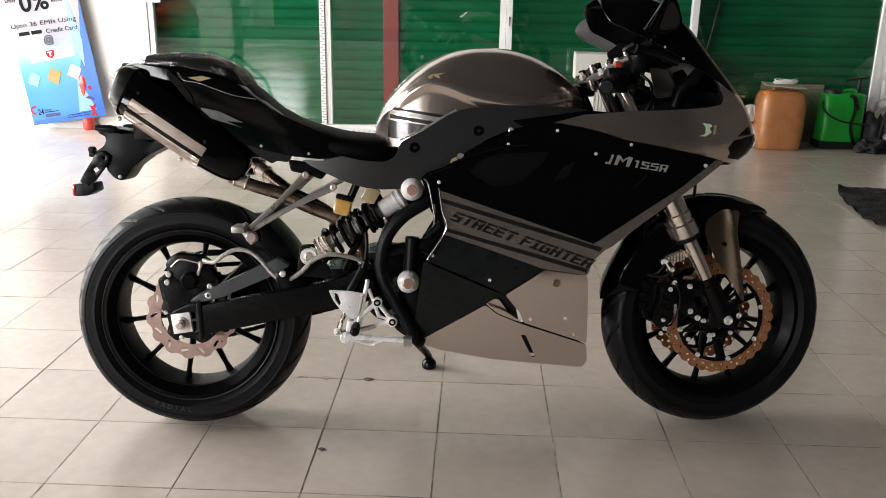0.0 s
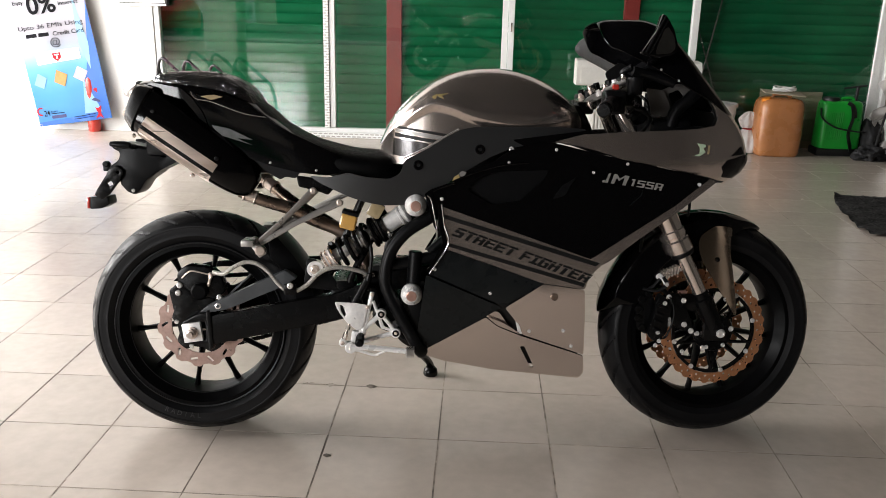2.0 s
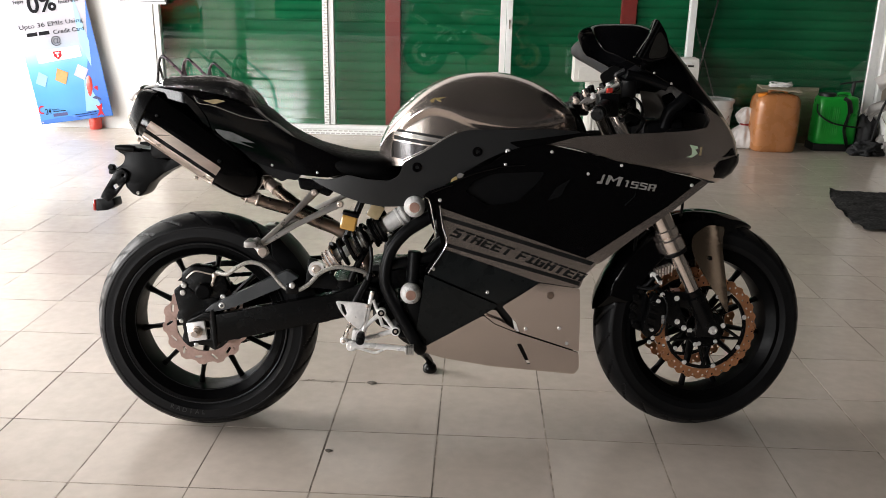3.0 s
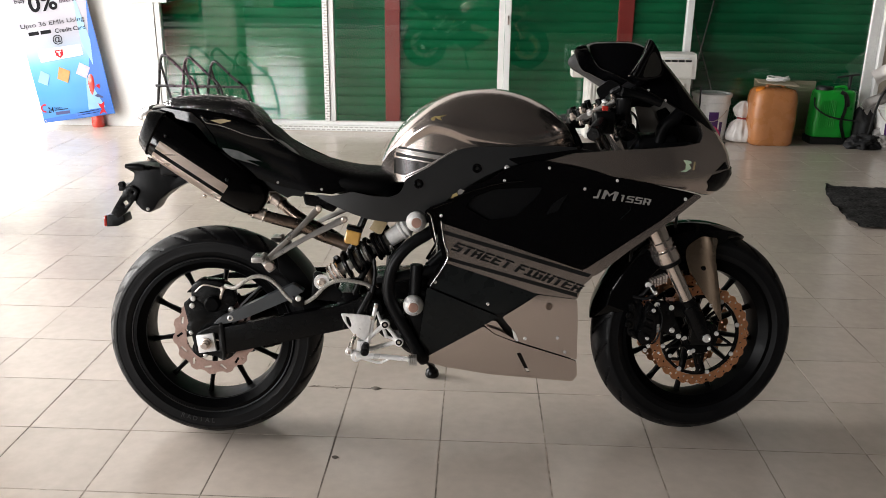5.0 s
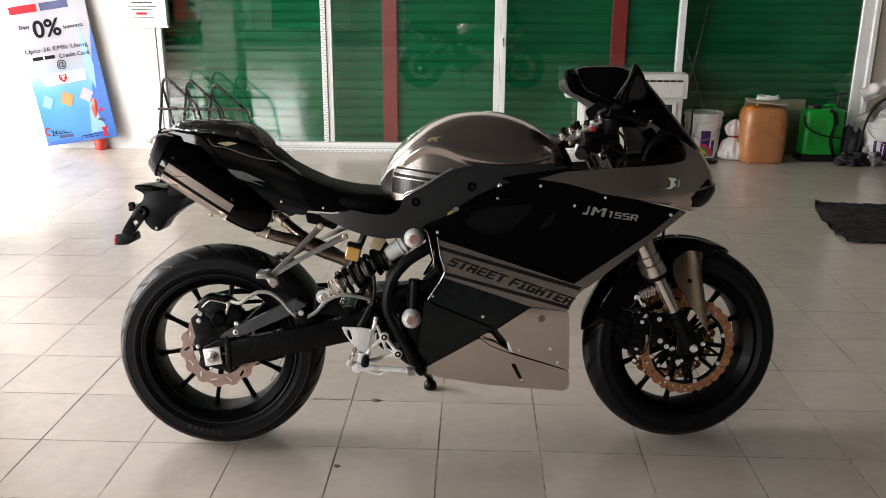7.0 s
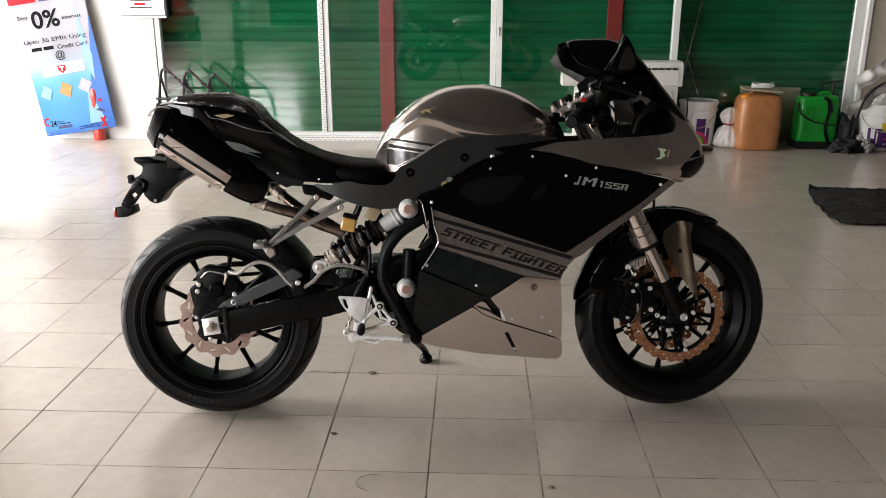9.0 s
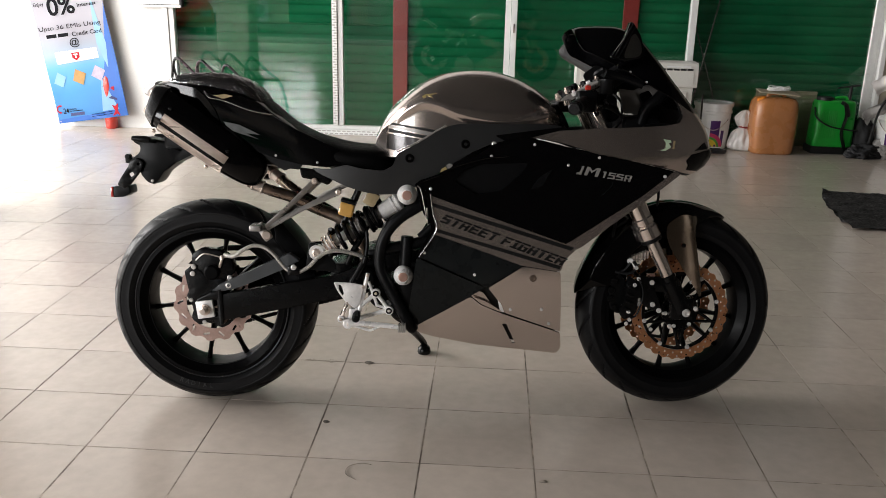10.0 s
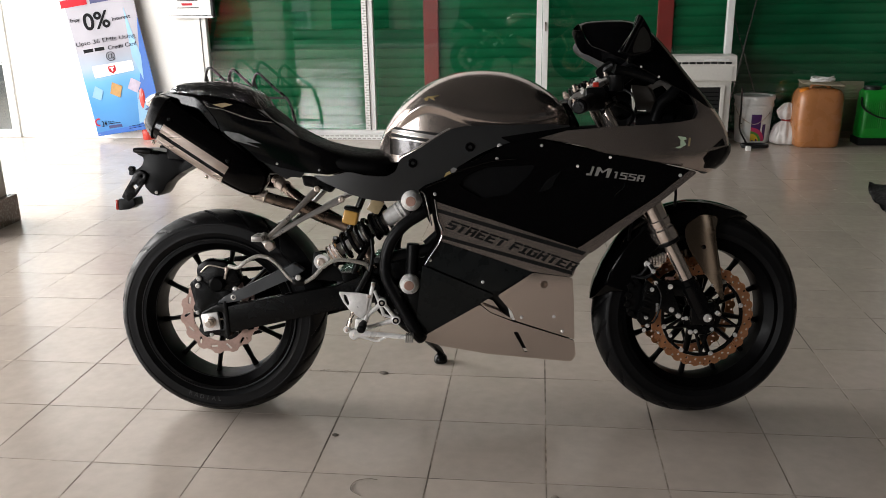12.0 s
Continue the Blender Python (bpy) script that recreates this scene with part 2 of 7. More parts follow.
# tyre rubber in a lighter copy: light on the raised letters is in the colour
M["rubberlight"] = material("lit_raised_rubber", (0.012, 0.012, 0.0125), 0.4)

# ---- mesh tools ----
def part(name, bm, mat, parent=None, label="", smooth=True, angle=35):
    """One mesh object from a bmesh; edges sharper than the angle stay sharp."""
    bmesh.ops.recalc_face_normals(bm, faces=bm.faces)
    for e in bm.edges:
        if len(e.link_faces) == 2 and e.calc_face_angle(0) > radians(angle):
            e.smooth = False
    for f in bm.faces:
        f.smooth = smooth
    me = bpy.data.meshes.new(name)
    bm.to_mesh(me)
    bm.free()
    me.materials.append(M[mat] if isinstance(mat, str) else mat)
    ob = new(name, me)
    if parent is not None:
        ob.parent = parent
    if label:
        ob["label"] = label
    return ob


def anchor(name, m, label, category, group=""):
    ob = new(name)
    ob.empty_display_size = 0.1
    ob.matrix_basis = m
    return tagged(ob, label, category, group)


def merged(*bms):
    out = bmesh.new()
    for b in bms:
        me = bpy.data.meshes.new("tmp")
        b.to_mesh(me)
        b.free()
        out.from_mesh(me)
        bpy.data.meshes.remove(me)
    return out


def moved(bm, m):
    bmesh.ops.transform(bm, matrix=m, verts=bm.verts)
    return bm


def box(x0, x1, y0, y1, z0, z1, bevel=0.0, seg=2):
    bm = bmesh.new()
    bmesh.ops.create_cube(bm, size=1)
    for v in bm.verts:
        v.co = ((x0 + x1) / 2 + v.co.x * (x1 - x0), (y0 + y1) / 2 + v.co.y * (y1 - y0), (z0 + z1) / 2 + v.co.z * (z1 - z0))
    if bevel:
        bmesh.ops.bevel(bm, geom=bm.edges[:], offset=bevel, segments=seg, profile=0.6, affect="EDGES")
    return bm


def rings(loops, closed=True, caps=True, ring_closed=True):
    """Skin over rings of equal count."""
    bm = bmesh.new()
    vs = [[bm.verts.new(p) for p in lp] for lp in loops]
    k = len(vs[0])
    for a, b in zip(vs, vs[1:]):
        for i in range(k if ring_closed else k - 1):
            j = (i + 1) % k
            try:
                bm.faces.new((a[i], a[j], b[j], b[i]))
            except ValueError:
                pass
    if not closed:
        return bm
    if caps:
        for lp in (vs[0], vs[-1]):
            if len({tuple(round(c, 6) for c in v.co) for v in lp}) > 2:
                bm.faces.new(lp)
    bmesh.ops.remove_doubles(bm, verts=bm.verts, dist=1e-6)
    return bm


def lathe(profile, seg=32, axis="z", close=False):
    """Turned solid: profile rows of (radius, height)."""
    loops = []
    rows = list(profile) + ([profile[0]] if close else [])
    for r, h in rows:
        lp = []
        for i in range(seg):
            a = 2 * math.pi * i / seg
            c, s = r * math.cos(a), r * math.sin(a)
            lp.append({"z": (c, s, h), "y": (c, h, s), "x": (h, c, s)}[axis])
        loops.append(lp)
    return rings(loops, caps=not close)


def spline(points, per=6):
    """A smooth line through points."""
    p = [Vector(q) for q in points]
    p = [2 * p[0] - p[1]] + p + [2 * p[-1] - p[-2]]
    out = []
    for i in range(1, len(p) - 2):
        for k in range(per):
            t = k / per
            out.append(0.5 * (2 * p[i] + (p[i + 1] - p[i - 1]) * t + (2 * p[i - 1] - 5 * p[i] + 4 * p[i + 1] - p[i + 2]) * t * t
                              + (3 * p[i] - p[i - 1] - 3 * p[i + 1] + p[i + 2]) * t ** 3))
    out.append(p[-2])
    return out


def tube(points, radius, seg=10, per=6, flat=1.0):
    """A pipe along a smooth line; radius a number or one for each point; flat squeezes it."""
    line = spline(points, per) if per > 1 else [Vector(q) for q in points]
    rad = radius if isinstance(radius, (list, tuple)) else [radius] * len(points)
    loops, side = [], None
    for i, p in enumerate(line):
        t = (line[min(i + 1, len(line) - 1)] - line[max(i - 1, 0)]).normalized()
        if side is None:
            side = t.orthogonal().normalized()
        side = (side - t * side.dot(t)).normalized()
        up = t.cross(side)
        u = i / max(1, len(line) - 1) * (len(rad) - 1)
        k = min(int(u), len(rad) - 2)
        r = rad[k] + (rad[k + 1] - rad[k]) * (u - k)
        loops.append([p + r * (math.cos(a) * side + flat * math.sin(a) * up) for a in (2 * math.pi * j / seg for j in range(seg))])
    return rings(loops)


def rod(a, b, r, seg=14, bevel=0.0):
    a, b = Vector(a), Vector(b)
    h = (b - a).length
    bm = lathe([(0, 0), (r - bevel, 0), (r, bevel), (r, h - bevel), (r - bevel, h), (0, h)], seg)
    return moved(bm, Matrix.Translation(a) @ (b - a).to_track_quat("Z", "Y").to_matrix().to_4x4())


def rounded(points, r=0.01, n=4):
    """Outline (x, z) with rounded corners."""
    out = []
    k = len(points)
    for i in range(k):
        p, a, b = Vector(points[i]), Vector(points[i - 1]), Vector(points[(i + 1) % k])
        d = min(r, (a - p).length * 0.45, (b - p).length * 0.45)
        s, e = p + (a - p).normalized() * d, p + (b - p).normalized() * d
        for j in range(n + 1):
            t = j / n
            out.append((1 - t) ** 2 * s + 2 * t * (1 - t) * p + t * t * e)
    return [(v.x, v.y) for v in out]


def plate(outline, y0, y1, bevel=0.0, holes=()):
    """A flat piece cut to an outline of (x, z), from y0 to y1."""
    bm = bmesh.new()
    edges = []
    for lp in (outline, *holes):
        vs = [bm.verts.new((x, y0, z)) for x, z in lp]
        edges += [bm.edges.new((vs[i], vs[(i + 1) % len(vs)])) for i in range(len(vs))]
    bmesh.ops.triangle_fill(bm, use_beauty=True, use_dissolve=False, edges=edges, normal=(0, 1, 0))
    if holes:
        bad = [f for f in bm.faces if any(inside(f.calc_center_median(), h) for h in holes)]
        bmesh.ops.delete(bm, geom=bad, context="FACES")
    ext = bmesh.ops.extrude_face_region(bm, geom=bm.faces[:])
    for g in ext["geom"]:
        if isinstance(g, bmesh.types.BMVert):
            g.co.y = y1
    if bevel:
        sharp = [e for e in bm.edges if len(e.link_faces) == 2 and e.calc_face_angle(0) > 1.0 and abs(e.verts[0].co.y - e.verts[1].co.y) < 1e-6]
        bmesh.ops.bevel(bm, geom=sharp, offset=bevel, segments=2, profile=0.6, affect="EDGES")
    return bm


def inside(p, poly):
    x, z, hit = p.x, p.z, False
    for i in range(len(poly)):
        (x0, z0), (x1, z1) = poly[i - 1], poly[i]
        if (z0 > z) != (z1 > z) and x < (x1 - x0) * (z - z0) / (z1 - z0) + x0:
            hit = not hit
    return hit


def panel(outline, surf, thick=0.004, size=0.03, holes=()):
    """A curved body panel: an outline of (u, v) laid on the surface surf(u, v)."""
    bm = bmesh.new()
    edges = []
    for lp in (outline, *holes):
        pts = []
        for i in range(len(lp)):
            a, b = Vector(lp[i]), Vector(lp[(i + 1) % len(lp)])
            n = max(1, int((b - a).length / size))
            pts += [a + (b - a) * k / n for k in range(n)]
        vs = [bm.verts.new((p.x, 0, p.y)) for p in pts]
        edges += [bm.edges.new((vs[i], vs[(i + 1) % len(vs)])) for i in range(len(vs))]
    bmesh.ops.triangle_fill(bm, use_beauty=True, use_dissolve=False, edges=edges, normal=(0, -1, 0))
    if holes:
        bad = [f for f in bm.faces if any(inside(f.calc_center_median(), h) for h in holes)]
        bmesh.ops.delete(bm, geom=bad, context="FACES")
    for _ in range(7):
        long = [e for e in bm.edges if e.calc_length() > size * 1.6 and len(e.link_faces) == 2]
        if not long:
            break
        bmesh.ops.subdivide_edges(bm, edges=long, cuts=1)
        bmesh.ops.triangulate(bm, faces=[f for f in bm.faces if len(f.verts) > 3])
        bmesh.ops.beautify_fill(bm, faces=bm.faces, edges=[e for e in bm.edges if len(e.link_faces) == 2])
    bm.normal_update()
    for f in bm.faces:
        if f.normal.y > 0:
            f.normal_flip()
    for v in bm.verts:
        v.co = surf(v.co.x, v.co.z)
    bm.normal_update()
    own = list(bm.verts)
    away = {v: v.normal.copy() for v in own}
    rim = [e for e in bm.edges if len(e.link_faces) == 1]
    dup = bmesh.ops.duplicate(bm, geom=bm.verts[:] + bm.edges[:] + bm.faces[:])
    vm = dup["vert_map"]
    for v in own:
        vm[v].co = v.co - away[v] * thick
    for e in rim:
        a, b = e.verts
        bm.faces.new((a, b, vm[b], vm[a]))
    return bm


def mirrored(bm):
    """The same piece on the other side."""
    other = bm.copy()
    bmesh.ops.scale(other, vec=(1, -1, 1), verts=other.verts)
    bmesh.ops.reverse_faces(other, faces=other.faces)
    return other


def text_mesh(words, size, mat, parent, m, shear=0.0, depth=0.0006, name="lettering", bold=0.0, wide=1.0, spacing=1.0):
    cu = bpy.data.curves.new("lettering", "FONT")
    cu.body, cu.size, cu.shear, cu.extrude, cu.offset, cu.space_character = words, size, shear, depth, bold, spacing
    cu.align_x = "LEFT"
    tmp = new("tmp", cu)
    me = bpy.data.meshes.new_from_object(tmp.evaluated_get(bpy.context.evaluated_depsgraph_get()))
    bpy.data.objects.remove(tmp)
    me.name = name
    me.materials.clear()
    me.materials.append(M[mat])
    ob = new(name, me)
    ob.parent = parent
    ob.matrix_basis = m @ Matrix.Diagonal((wide, 1, 1, 1))
    return ob

# ---- the hall ----
WALL_Y = 4.75


def structure(name, bm, mat, label, category, smooth=False):
    return tagged(part(name, bm, mat, smooth=smooth), label, category, kind="structure")


floor = structure("floor", box(-7.5, 6.2, -6.6, WALL_Y + 0.42, -0.25, -0.0007), "grout", "dark grout bed under pale floor tiles", "floor")
structure("wall_north", merged(
    box(-4.10, -2.55, WALL_Y, WALL_Y + 0.22, 0, 4.4),
    box(-4.25, -4.102, WALL_Y + 0.05, WALL_Y + 0.22, 0, 4.4),
    box(-2.548, 3.205, WALL_Y + 0.002, WALL_Y + 0.22, 2.5, 4.4)), "wall", "white painted wall beside the glazed shop front", "wall")
structure("wall_north_beige", box(3.228, 6.2, WALL_Y, WALL_Y + 0.22, 0, 4.4), "beige", "beige painted wall past the glazed shop front", "wall")
structure("wall_east", box(6.2, 6.4, -6.6, WALL_Y + 0.22, 0, 4.4), "dim", "plain dark painted wall of the hall", "wall")
structure("wall_south", merged(box(-1.4, 6.2, -6.8, -6.6, 0, 4.4), box(-7.5, -1.402, -6.8, -6.6, 2.55, 4.4)),
          "dim", "dark painted wall with one open bay to the street", "wall")
structure("wall_west", merged(box(-7.7, -7.5, -6.8, 5.2, 4.1, 4.4), box(-7.7, -7.5, -6.8, -2.2, 0, 4.1)),
          "wall", "white beam over the open side of the hall", "wall")
structure("ceiling", box(-7.7, 6.4, -6.8, 5.2, 4.4, 4.55), "ceiling", "plain painted concrete ceiling", "ceiling")
structure("ground", box(-60, 60, -60, 60, -0.45, -0.26), "asphalt", "grey asphalt ground round the hall", "ground")
structure("pavement", box(-9.5, 7.5, -9.0, -6.6, -0.26, -0.05), "concrete", "concrete pavement along the street", "pavement")

# free-standing pillar with a stone foot
pillar = tagged(part("pillar", box(-2.99, -2.615, 1.68, 2.05, 0, 4.4, 0.006), "pillar", smooth=False), "grey painted square pillar with a brown granite skirting", "pillar", kind="structure")
part("skirting", box(-3.02, -2.575, 1.65, 2.08, 0, 0.15, 0.004), "granite", pillar, "polished brown granite skirting", smooth=False)

# tall white-framed window at the end of the wall
end_window = anchor("window_1", pose(0, 0, 0), "white framed tall glazed window beside the wall corner", "window")
end_window["kind"] = "structure"
for x0, x1, z0, z1 in ((-4.32, -4.252, 0, 2.75), (-5.5, -5.43, 0, 2.75), (-4.9, -4.86, 0.06, 2.69), (-5.43, -4.32, 0, 0.06), (-5.43, -4.32, 2.69, 2.75), (-5.43, -4.32, 0.9, 0.95)):
    part("window_frame", box(x0, x1, WALL_Y + 0.03, WALL_Y + 0.09, z0, z1, 0.003), "alu", end_window, smooth=False)
p = part("pane", box(-5.43, -4.32, WALL_Y + 0.055, WALL_Y + 0.061, 0.06, 2.69), "pane", end_window, smooth=False)
p.visible_shadow = False
structure("wall_north_end", box(-7.5, -5.502, WALL_Y, WALL_Y + 0.22, 0, 4.4), "wall", "white painted wall past the glazed window", "wall")
structure("lintel", box(-5.5, -4.252, WALL_Y, WALL_Y + 0.22, 2.752, 4.4), "wall", "white painted lintel over the glazed window", "wall")

# glazed shop front: mullions, rails, panes
front = anchor("shop_front", pose(0, 0, 0), "white aluminium framed glass shop front before green shutters", "shop front")
front["kind"] = "structure"
FY = WALL_Y - 0.01


def mullion(x0, x1, y0=0.0, y1=0.07, z0=0.076, z1=2.5, name="mullion", mat="alu", label=""):
    return part(name, box(x0, x1, FY + y0, FY + y1, z0, z1, 0.004), mat, front, label, smooth=False)


mullion(-2.548, -2.50, -0.01)
mullion(-2.497, -2.455, 0.0, 0.06)
mullion(-1.155, -1.113, -0.012, 0.06, name="perforated_angle", mat="lace", label="white perforated steel angle")
mullion(-1.110, -1.068)
mullion(0.240, 0.285)
mullion(0.288, 0.333, -0.015, 0.055)
mullion(1.695, 1.745)
mullion(3.106, 3.160, 0.0, 0.03)
mullion(3.163, 3.188, 0.012, 0.03)
mullion(3.190, 3.226, -0.03, 0.05)
part("lock", box(0.306, 0.318, FY - 0.024, FY - 0.015, 0.86, 0.93, 0.002), "grout", front, "dark door lock slot")
part("bottom_rail", box(-2.455, 1.695, FY - 0.006, FY + 0.05, 0.044, 0.074, 0.003), "alu", front, smooth=False)
part("skirting", box(-2.455, 1.695, FY - 0.03, FY + 0.02, 0.0, 0.043, 0.003), "lace", front, "white skirting with small grey marks", smooth=False)
part("top_rail", box(-2.455, 3.106, FY, FY + 0.06, 2.44, 2.498, 0.003), "alu", front, smooth=False)
for x0, x1, back in ((-2.455, -1.155, 0.0), (-1.068, 0.24, 0.0), (0.333, 1.695, 0.0), (1.745, 3.106, 0.0)):
    p = part("pane", box(x0, x1, FY + 0.025 + back, FY + 0.031 + back, 0.02 if back else 0.074, 2.44), "pane", front, "clear glass that mirrors the street", smooth=False)
    p.visible_shadow = False

# green roller shutters behind the glass, between red guides
SY = WALL_Y + 0.16


def shutter_bay(x0, x1, SY=SY):
    rows = []
    z, pitch = 0.02, 0.078
    while z < 2.6:
        for k, (dz, dy) in enumerate(((0.0, 0.013), (0.004, 0.0085), (0.012, 0.004), (0.024, 0.001), (0.036, 0.0), (0.050, 0.002), (0.060, 0.006), (0.068, 0.011), (0.073, 0.014))):
            rows.append((dy, z + dz))
        z += pitch
    return rings([[(x0, SY + dy, zz), (x1, SY + dy, zz)] for dy, zz in rows], closed=False, ring_closed=False)


for x0, x1, y in ((-2.6, -0.675, SY), (-0.555, 1.19, SY), (1.31, 1.72, SY), (1.72, 3.5, SY + 0.2)):
    structure("roller_shutter", shutter_bay(x0, x1, y), "shutter", "closed green corrugated steel roller shutter behind glass", "shutter", smooth=True)
for x0, x1 in ((-0.675, -0.555), (1.19, 1.31)):
    structure("shutter_guide", box(x0, x1, SY - 0.03, SY + 0.02, 0, 2.6, 0.004), "red", "dark red painted steel shutter guide", "shutter guide")
# closes the gap between wall and recessed shutter, in the hall walls' dark colour
structure("shop_return", box(3.44, 3.52, WALL_Y + 0.222, SY + 0.195, 0, 2.5), "dim", "dark return beside the recessed shutter", "wall")
structure("shop_back", box(-2.7, 3.6, SY + 0.25, SY + 0.3, 0, 2.6), "concrete", "plain wall behind the shutters", "wall")

# floor tiles, 30 cm, laid in straight rows
TILE = 0.3


def tile_mesh():
    g = 0.0021
    return box(g, TILE - g, g, TILE - g, -0.004, 0.0)


def lay_tiles():
    first = part("tile", tile_mesh(), "tile", floor, smooth=False)
    first.matrix_basis = pose(-2.4, -1.2, 0)
    rng = random.Random(4)
    rest = bmesh.new()
    for i in range(-24, 21):
        for j in range(-21, 16):
            x, y = i * TILE, j * TILE
            if x < -7.5 or y < -6.5 or y + TILE > WALL_Y + 0.01 and not (y < WALL_Y - 0.01):
                continue
            z = rng.uniform(-0.0003, 0.0003)
            if -8 <= i < 8 and -4 <= j < 14:
                if (i, j) == (-8, -4):
                    continue
                ob = new("tile", first.data)
                ob.parent = floor
                ob.matrix_basis = pose(x, y, z, rng.uniform(-0.04, 0.04), rng.uniform(-0.04, 0.04), rng.uniform(-0.12, 0.12))
            else:
                g = 0.0021
                y1 = min(y + TILE - g, WALL_Y - 0.001)
                vs = [rest.verts.new(c) for c in ((x + g, y + g, z), (x + TILE - g, y + g, z), (x + TILE - g, y1, z), (x + g, y1, z))]
                lo = [rest.verts.new((v.co.x, v.co.y, -0.004)) for v in vs]
                rest.faces.new(vs)
                for k in range(4):
                    rest.faces.new((vs[k], lo[k], lo[(k + 1) % 4], vs[(k + 1) % 4]))
    ob = part("tiles", rest, "tile", floor, smooth=False)
    ob["kind"] = "stuff"


# ---- the street outside, seen in the glass ----
def street_house(x0, width, bays, wall):
    h = anchor("street_house", pose(x0, -21.0, -0.26), "plain street house with shuttered shops across the road", "house")
    part("wall", box(0, width, -6, 0, 0, 7.5), wall, h, smooth=False)
    part("roof_slab", box(-0.3, width + 0.3, -6.3, 0.6, 7.5, 7.75), "concrete", h, smooth=False)
    part("canopy", box(-0.1, width + 0.1, 0.002, 0.5, 3.2, 3.35), "concrete", h, smooth=False)
    step = width / bays
    for k in range(bays):
        part("shop_shutter", box(k * step + 0.4, (k + 1) * step - 0.4, 0.0, 0.05, 0.05, 2.8), ("alu", "shutter", "concrete", "alu")[k % 4], h, smooth=False)
        w = part("window", box(k * step + 0.7, (k + 1) * step - 0.7, 0.002, 0.04, 4.2, 6.0), "alu", h, smooth=False)
        part("window_pane", box(k * step + 0.78, (k + 1) * step - 0.78, 0.045, 0.06, 4.28, 5.92), "gloss", w, smooth=False)
    return h


street_house(-26, 14, 4, "wall")
street_house(-11, 12, 4, "beige")


def parked_car(at, paint, label):
    c = anchor("parked_car", at, label, "car", "parked cars")
    prof = [(-2.1, 0.35), (-2.15, 0.7), (-2.0, 0.92), (-1.2, 1.0), (-0.6, 1.42), (0.7, 1.42), (1.3, 1.0), (2.05, 0.85), (2.15, 0.6), (2.1, 0.35)]
    part("body", plate(rounded(prof, 0.12, 4), -0.82, 0.82, 0.06), paint, c)
    for x0, x1, x2, x3 in ((-1.05, -0.52, -0.05, -0.05), (0.05, 0.05, 0.60, 1.10)):
        part("side_window", plate([(x0, 1.0), (x1, 1.35), (x2, 1.35), (x3, 1.0)], 0.815, 0.83), "gloss", c)
    for x in (-1.3, 1.3):
        for y in (-0.78, 0.78):
            w = part("wheel", moved(lathe([(0.16, -0.09), (0.31, -0.09), (0.33, -0.06), (0.33, 0.06), (0.31, 0.09), (0.16, 0.09)], 24, "y", close=True), Matrix.Translation((x, y, 0.33))), "rubber", c)
            part("hub", moved(lathe([(0, -0.08), (0.18, -0.08), (0.18, 0.08), (0, 0.08)], 20, "y"), Matrix.Translation((x, y, 0.33))), "steel", w)
    for x, m in ((-2.12, "redlens"), (2.08, "clearlens")):
        for y in (-0.6, 0.6):
            part("lamp", box(x - 0.06, x + 0.06, y - 0.14, y + 0.14, 0.62, 0.78, 0.02), m, c)
    return c


parked_car(pose(-9.4, -15.5, -0.26, 0, 0, 4), "whiteplastic", "white saloon car parked across the street")
parked_car(pose(-8.6, -11.4, -0.26, 0, 0, 62), "redpaint", "red saloon car parked at a slant on the street")
for x, lean in ((-6.95, 0.30), (-6.75, 0.55)):
    tagged(part("scaffold_pole", rod((x - lean, -7.6, -0.05), (x + lean, -7.2, 2.9), 0.035, 12), "blackpaint"), "dark steel scaffold pole leaning on the pavement", "pole", "scaffold poles")

# ---- things along the back wall ----

# tubular rack: rounded triangular loops on a cross bar
rack = anchor("tubular_rack", pose(0, 0, 0), "black steel tube rack standing before the glass", "rack")
LOOPS = ((-2.335, 0.619, 0.24), (-2.145, 0.602, 0.24), (-1.946, 0.574, 0.25))
for x, top, reach in LOOPS:
    part("loop", tube([(x - 0.105, 4.42, 0.0), (x - 0.085, 4.42, 0.20), (x - 0.055, 4.42, 0.40), (x - 0.030, 4.42, top - 0.05), (x + 0.005, 4.41, top), (x + 0.06, 4.40, top - 0.035), (x + 0.15, 4.39, top - 0.12), (x + reach, 4.38, top - 0.21), (x + reach + 0.045, 4.38, 0.20), (x + reach + 0.07, 4.38, 0.0)], 0.011, 10, 5), "blackpaint", rack)
    part("strut", tube([(x - 0.03, 4.42, top - 0.06), (x + 0.00, 4.44, 0.38), (x + 0.04, 4.45, 0.18), (x + 0.06, 4.46, 0.0)], 0.010, 8, 3), "blackpaint", rack)
part("cross_bar", rod((-2.41, 4.40, 0.385), (-1.70, 4.385, 0.385), 0.010, 10), "blackpaint", rack)
part("cross_bar", rod((-2.43, 4.43, 0.10), (-1.64, 4.39, 0.10), 0.010, 10), "blackpaint", rack)

# notice in a frame
notice = anchor("notice_board", pose(0, 0, 0), "framed white notice with dark edge on the wall corner", "notice")
part("backing", box(-2.745, -2.365, WALL_Y - 0.05, WALL_Y - 0.002, 1.0, 1.55, 0.004), "blackplastic", notice, smooth=False)
part("sheet", box(-2.742, -2.385, WALL_Y - 0.054, WALL_Y - 0.0502, 1.015, 1.545), "paper", notice, smooth=False)
part("frame_rail", box(-2.76, -2.375, WALL_Y - 0.058, WALL_Y - 0.0505, 0.992, 1.010, 0.002), "alu", notice, smooth=False)
rng = random.Random(8)
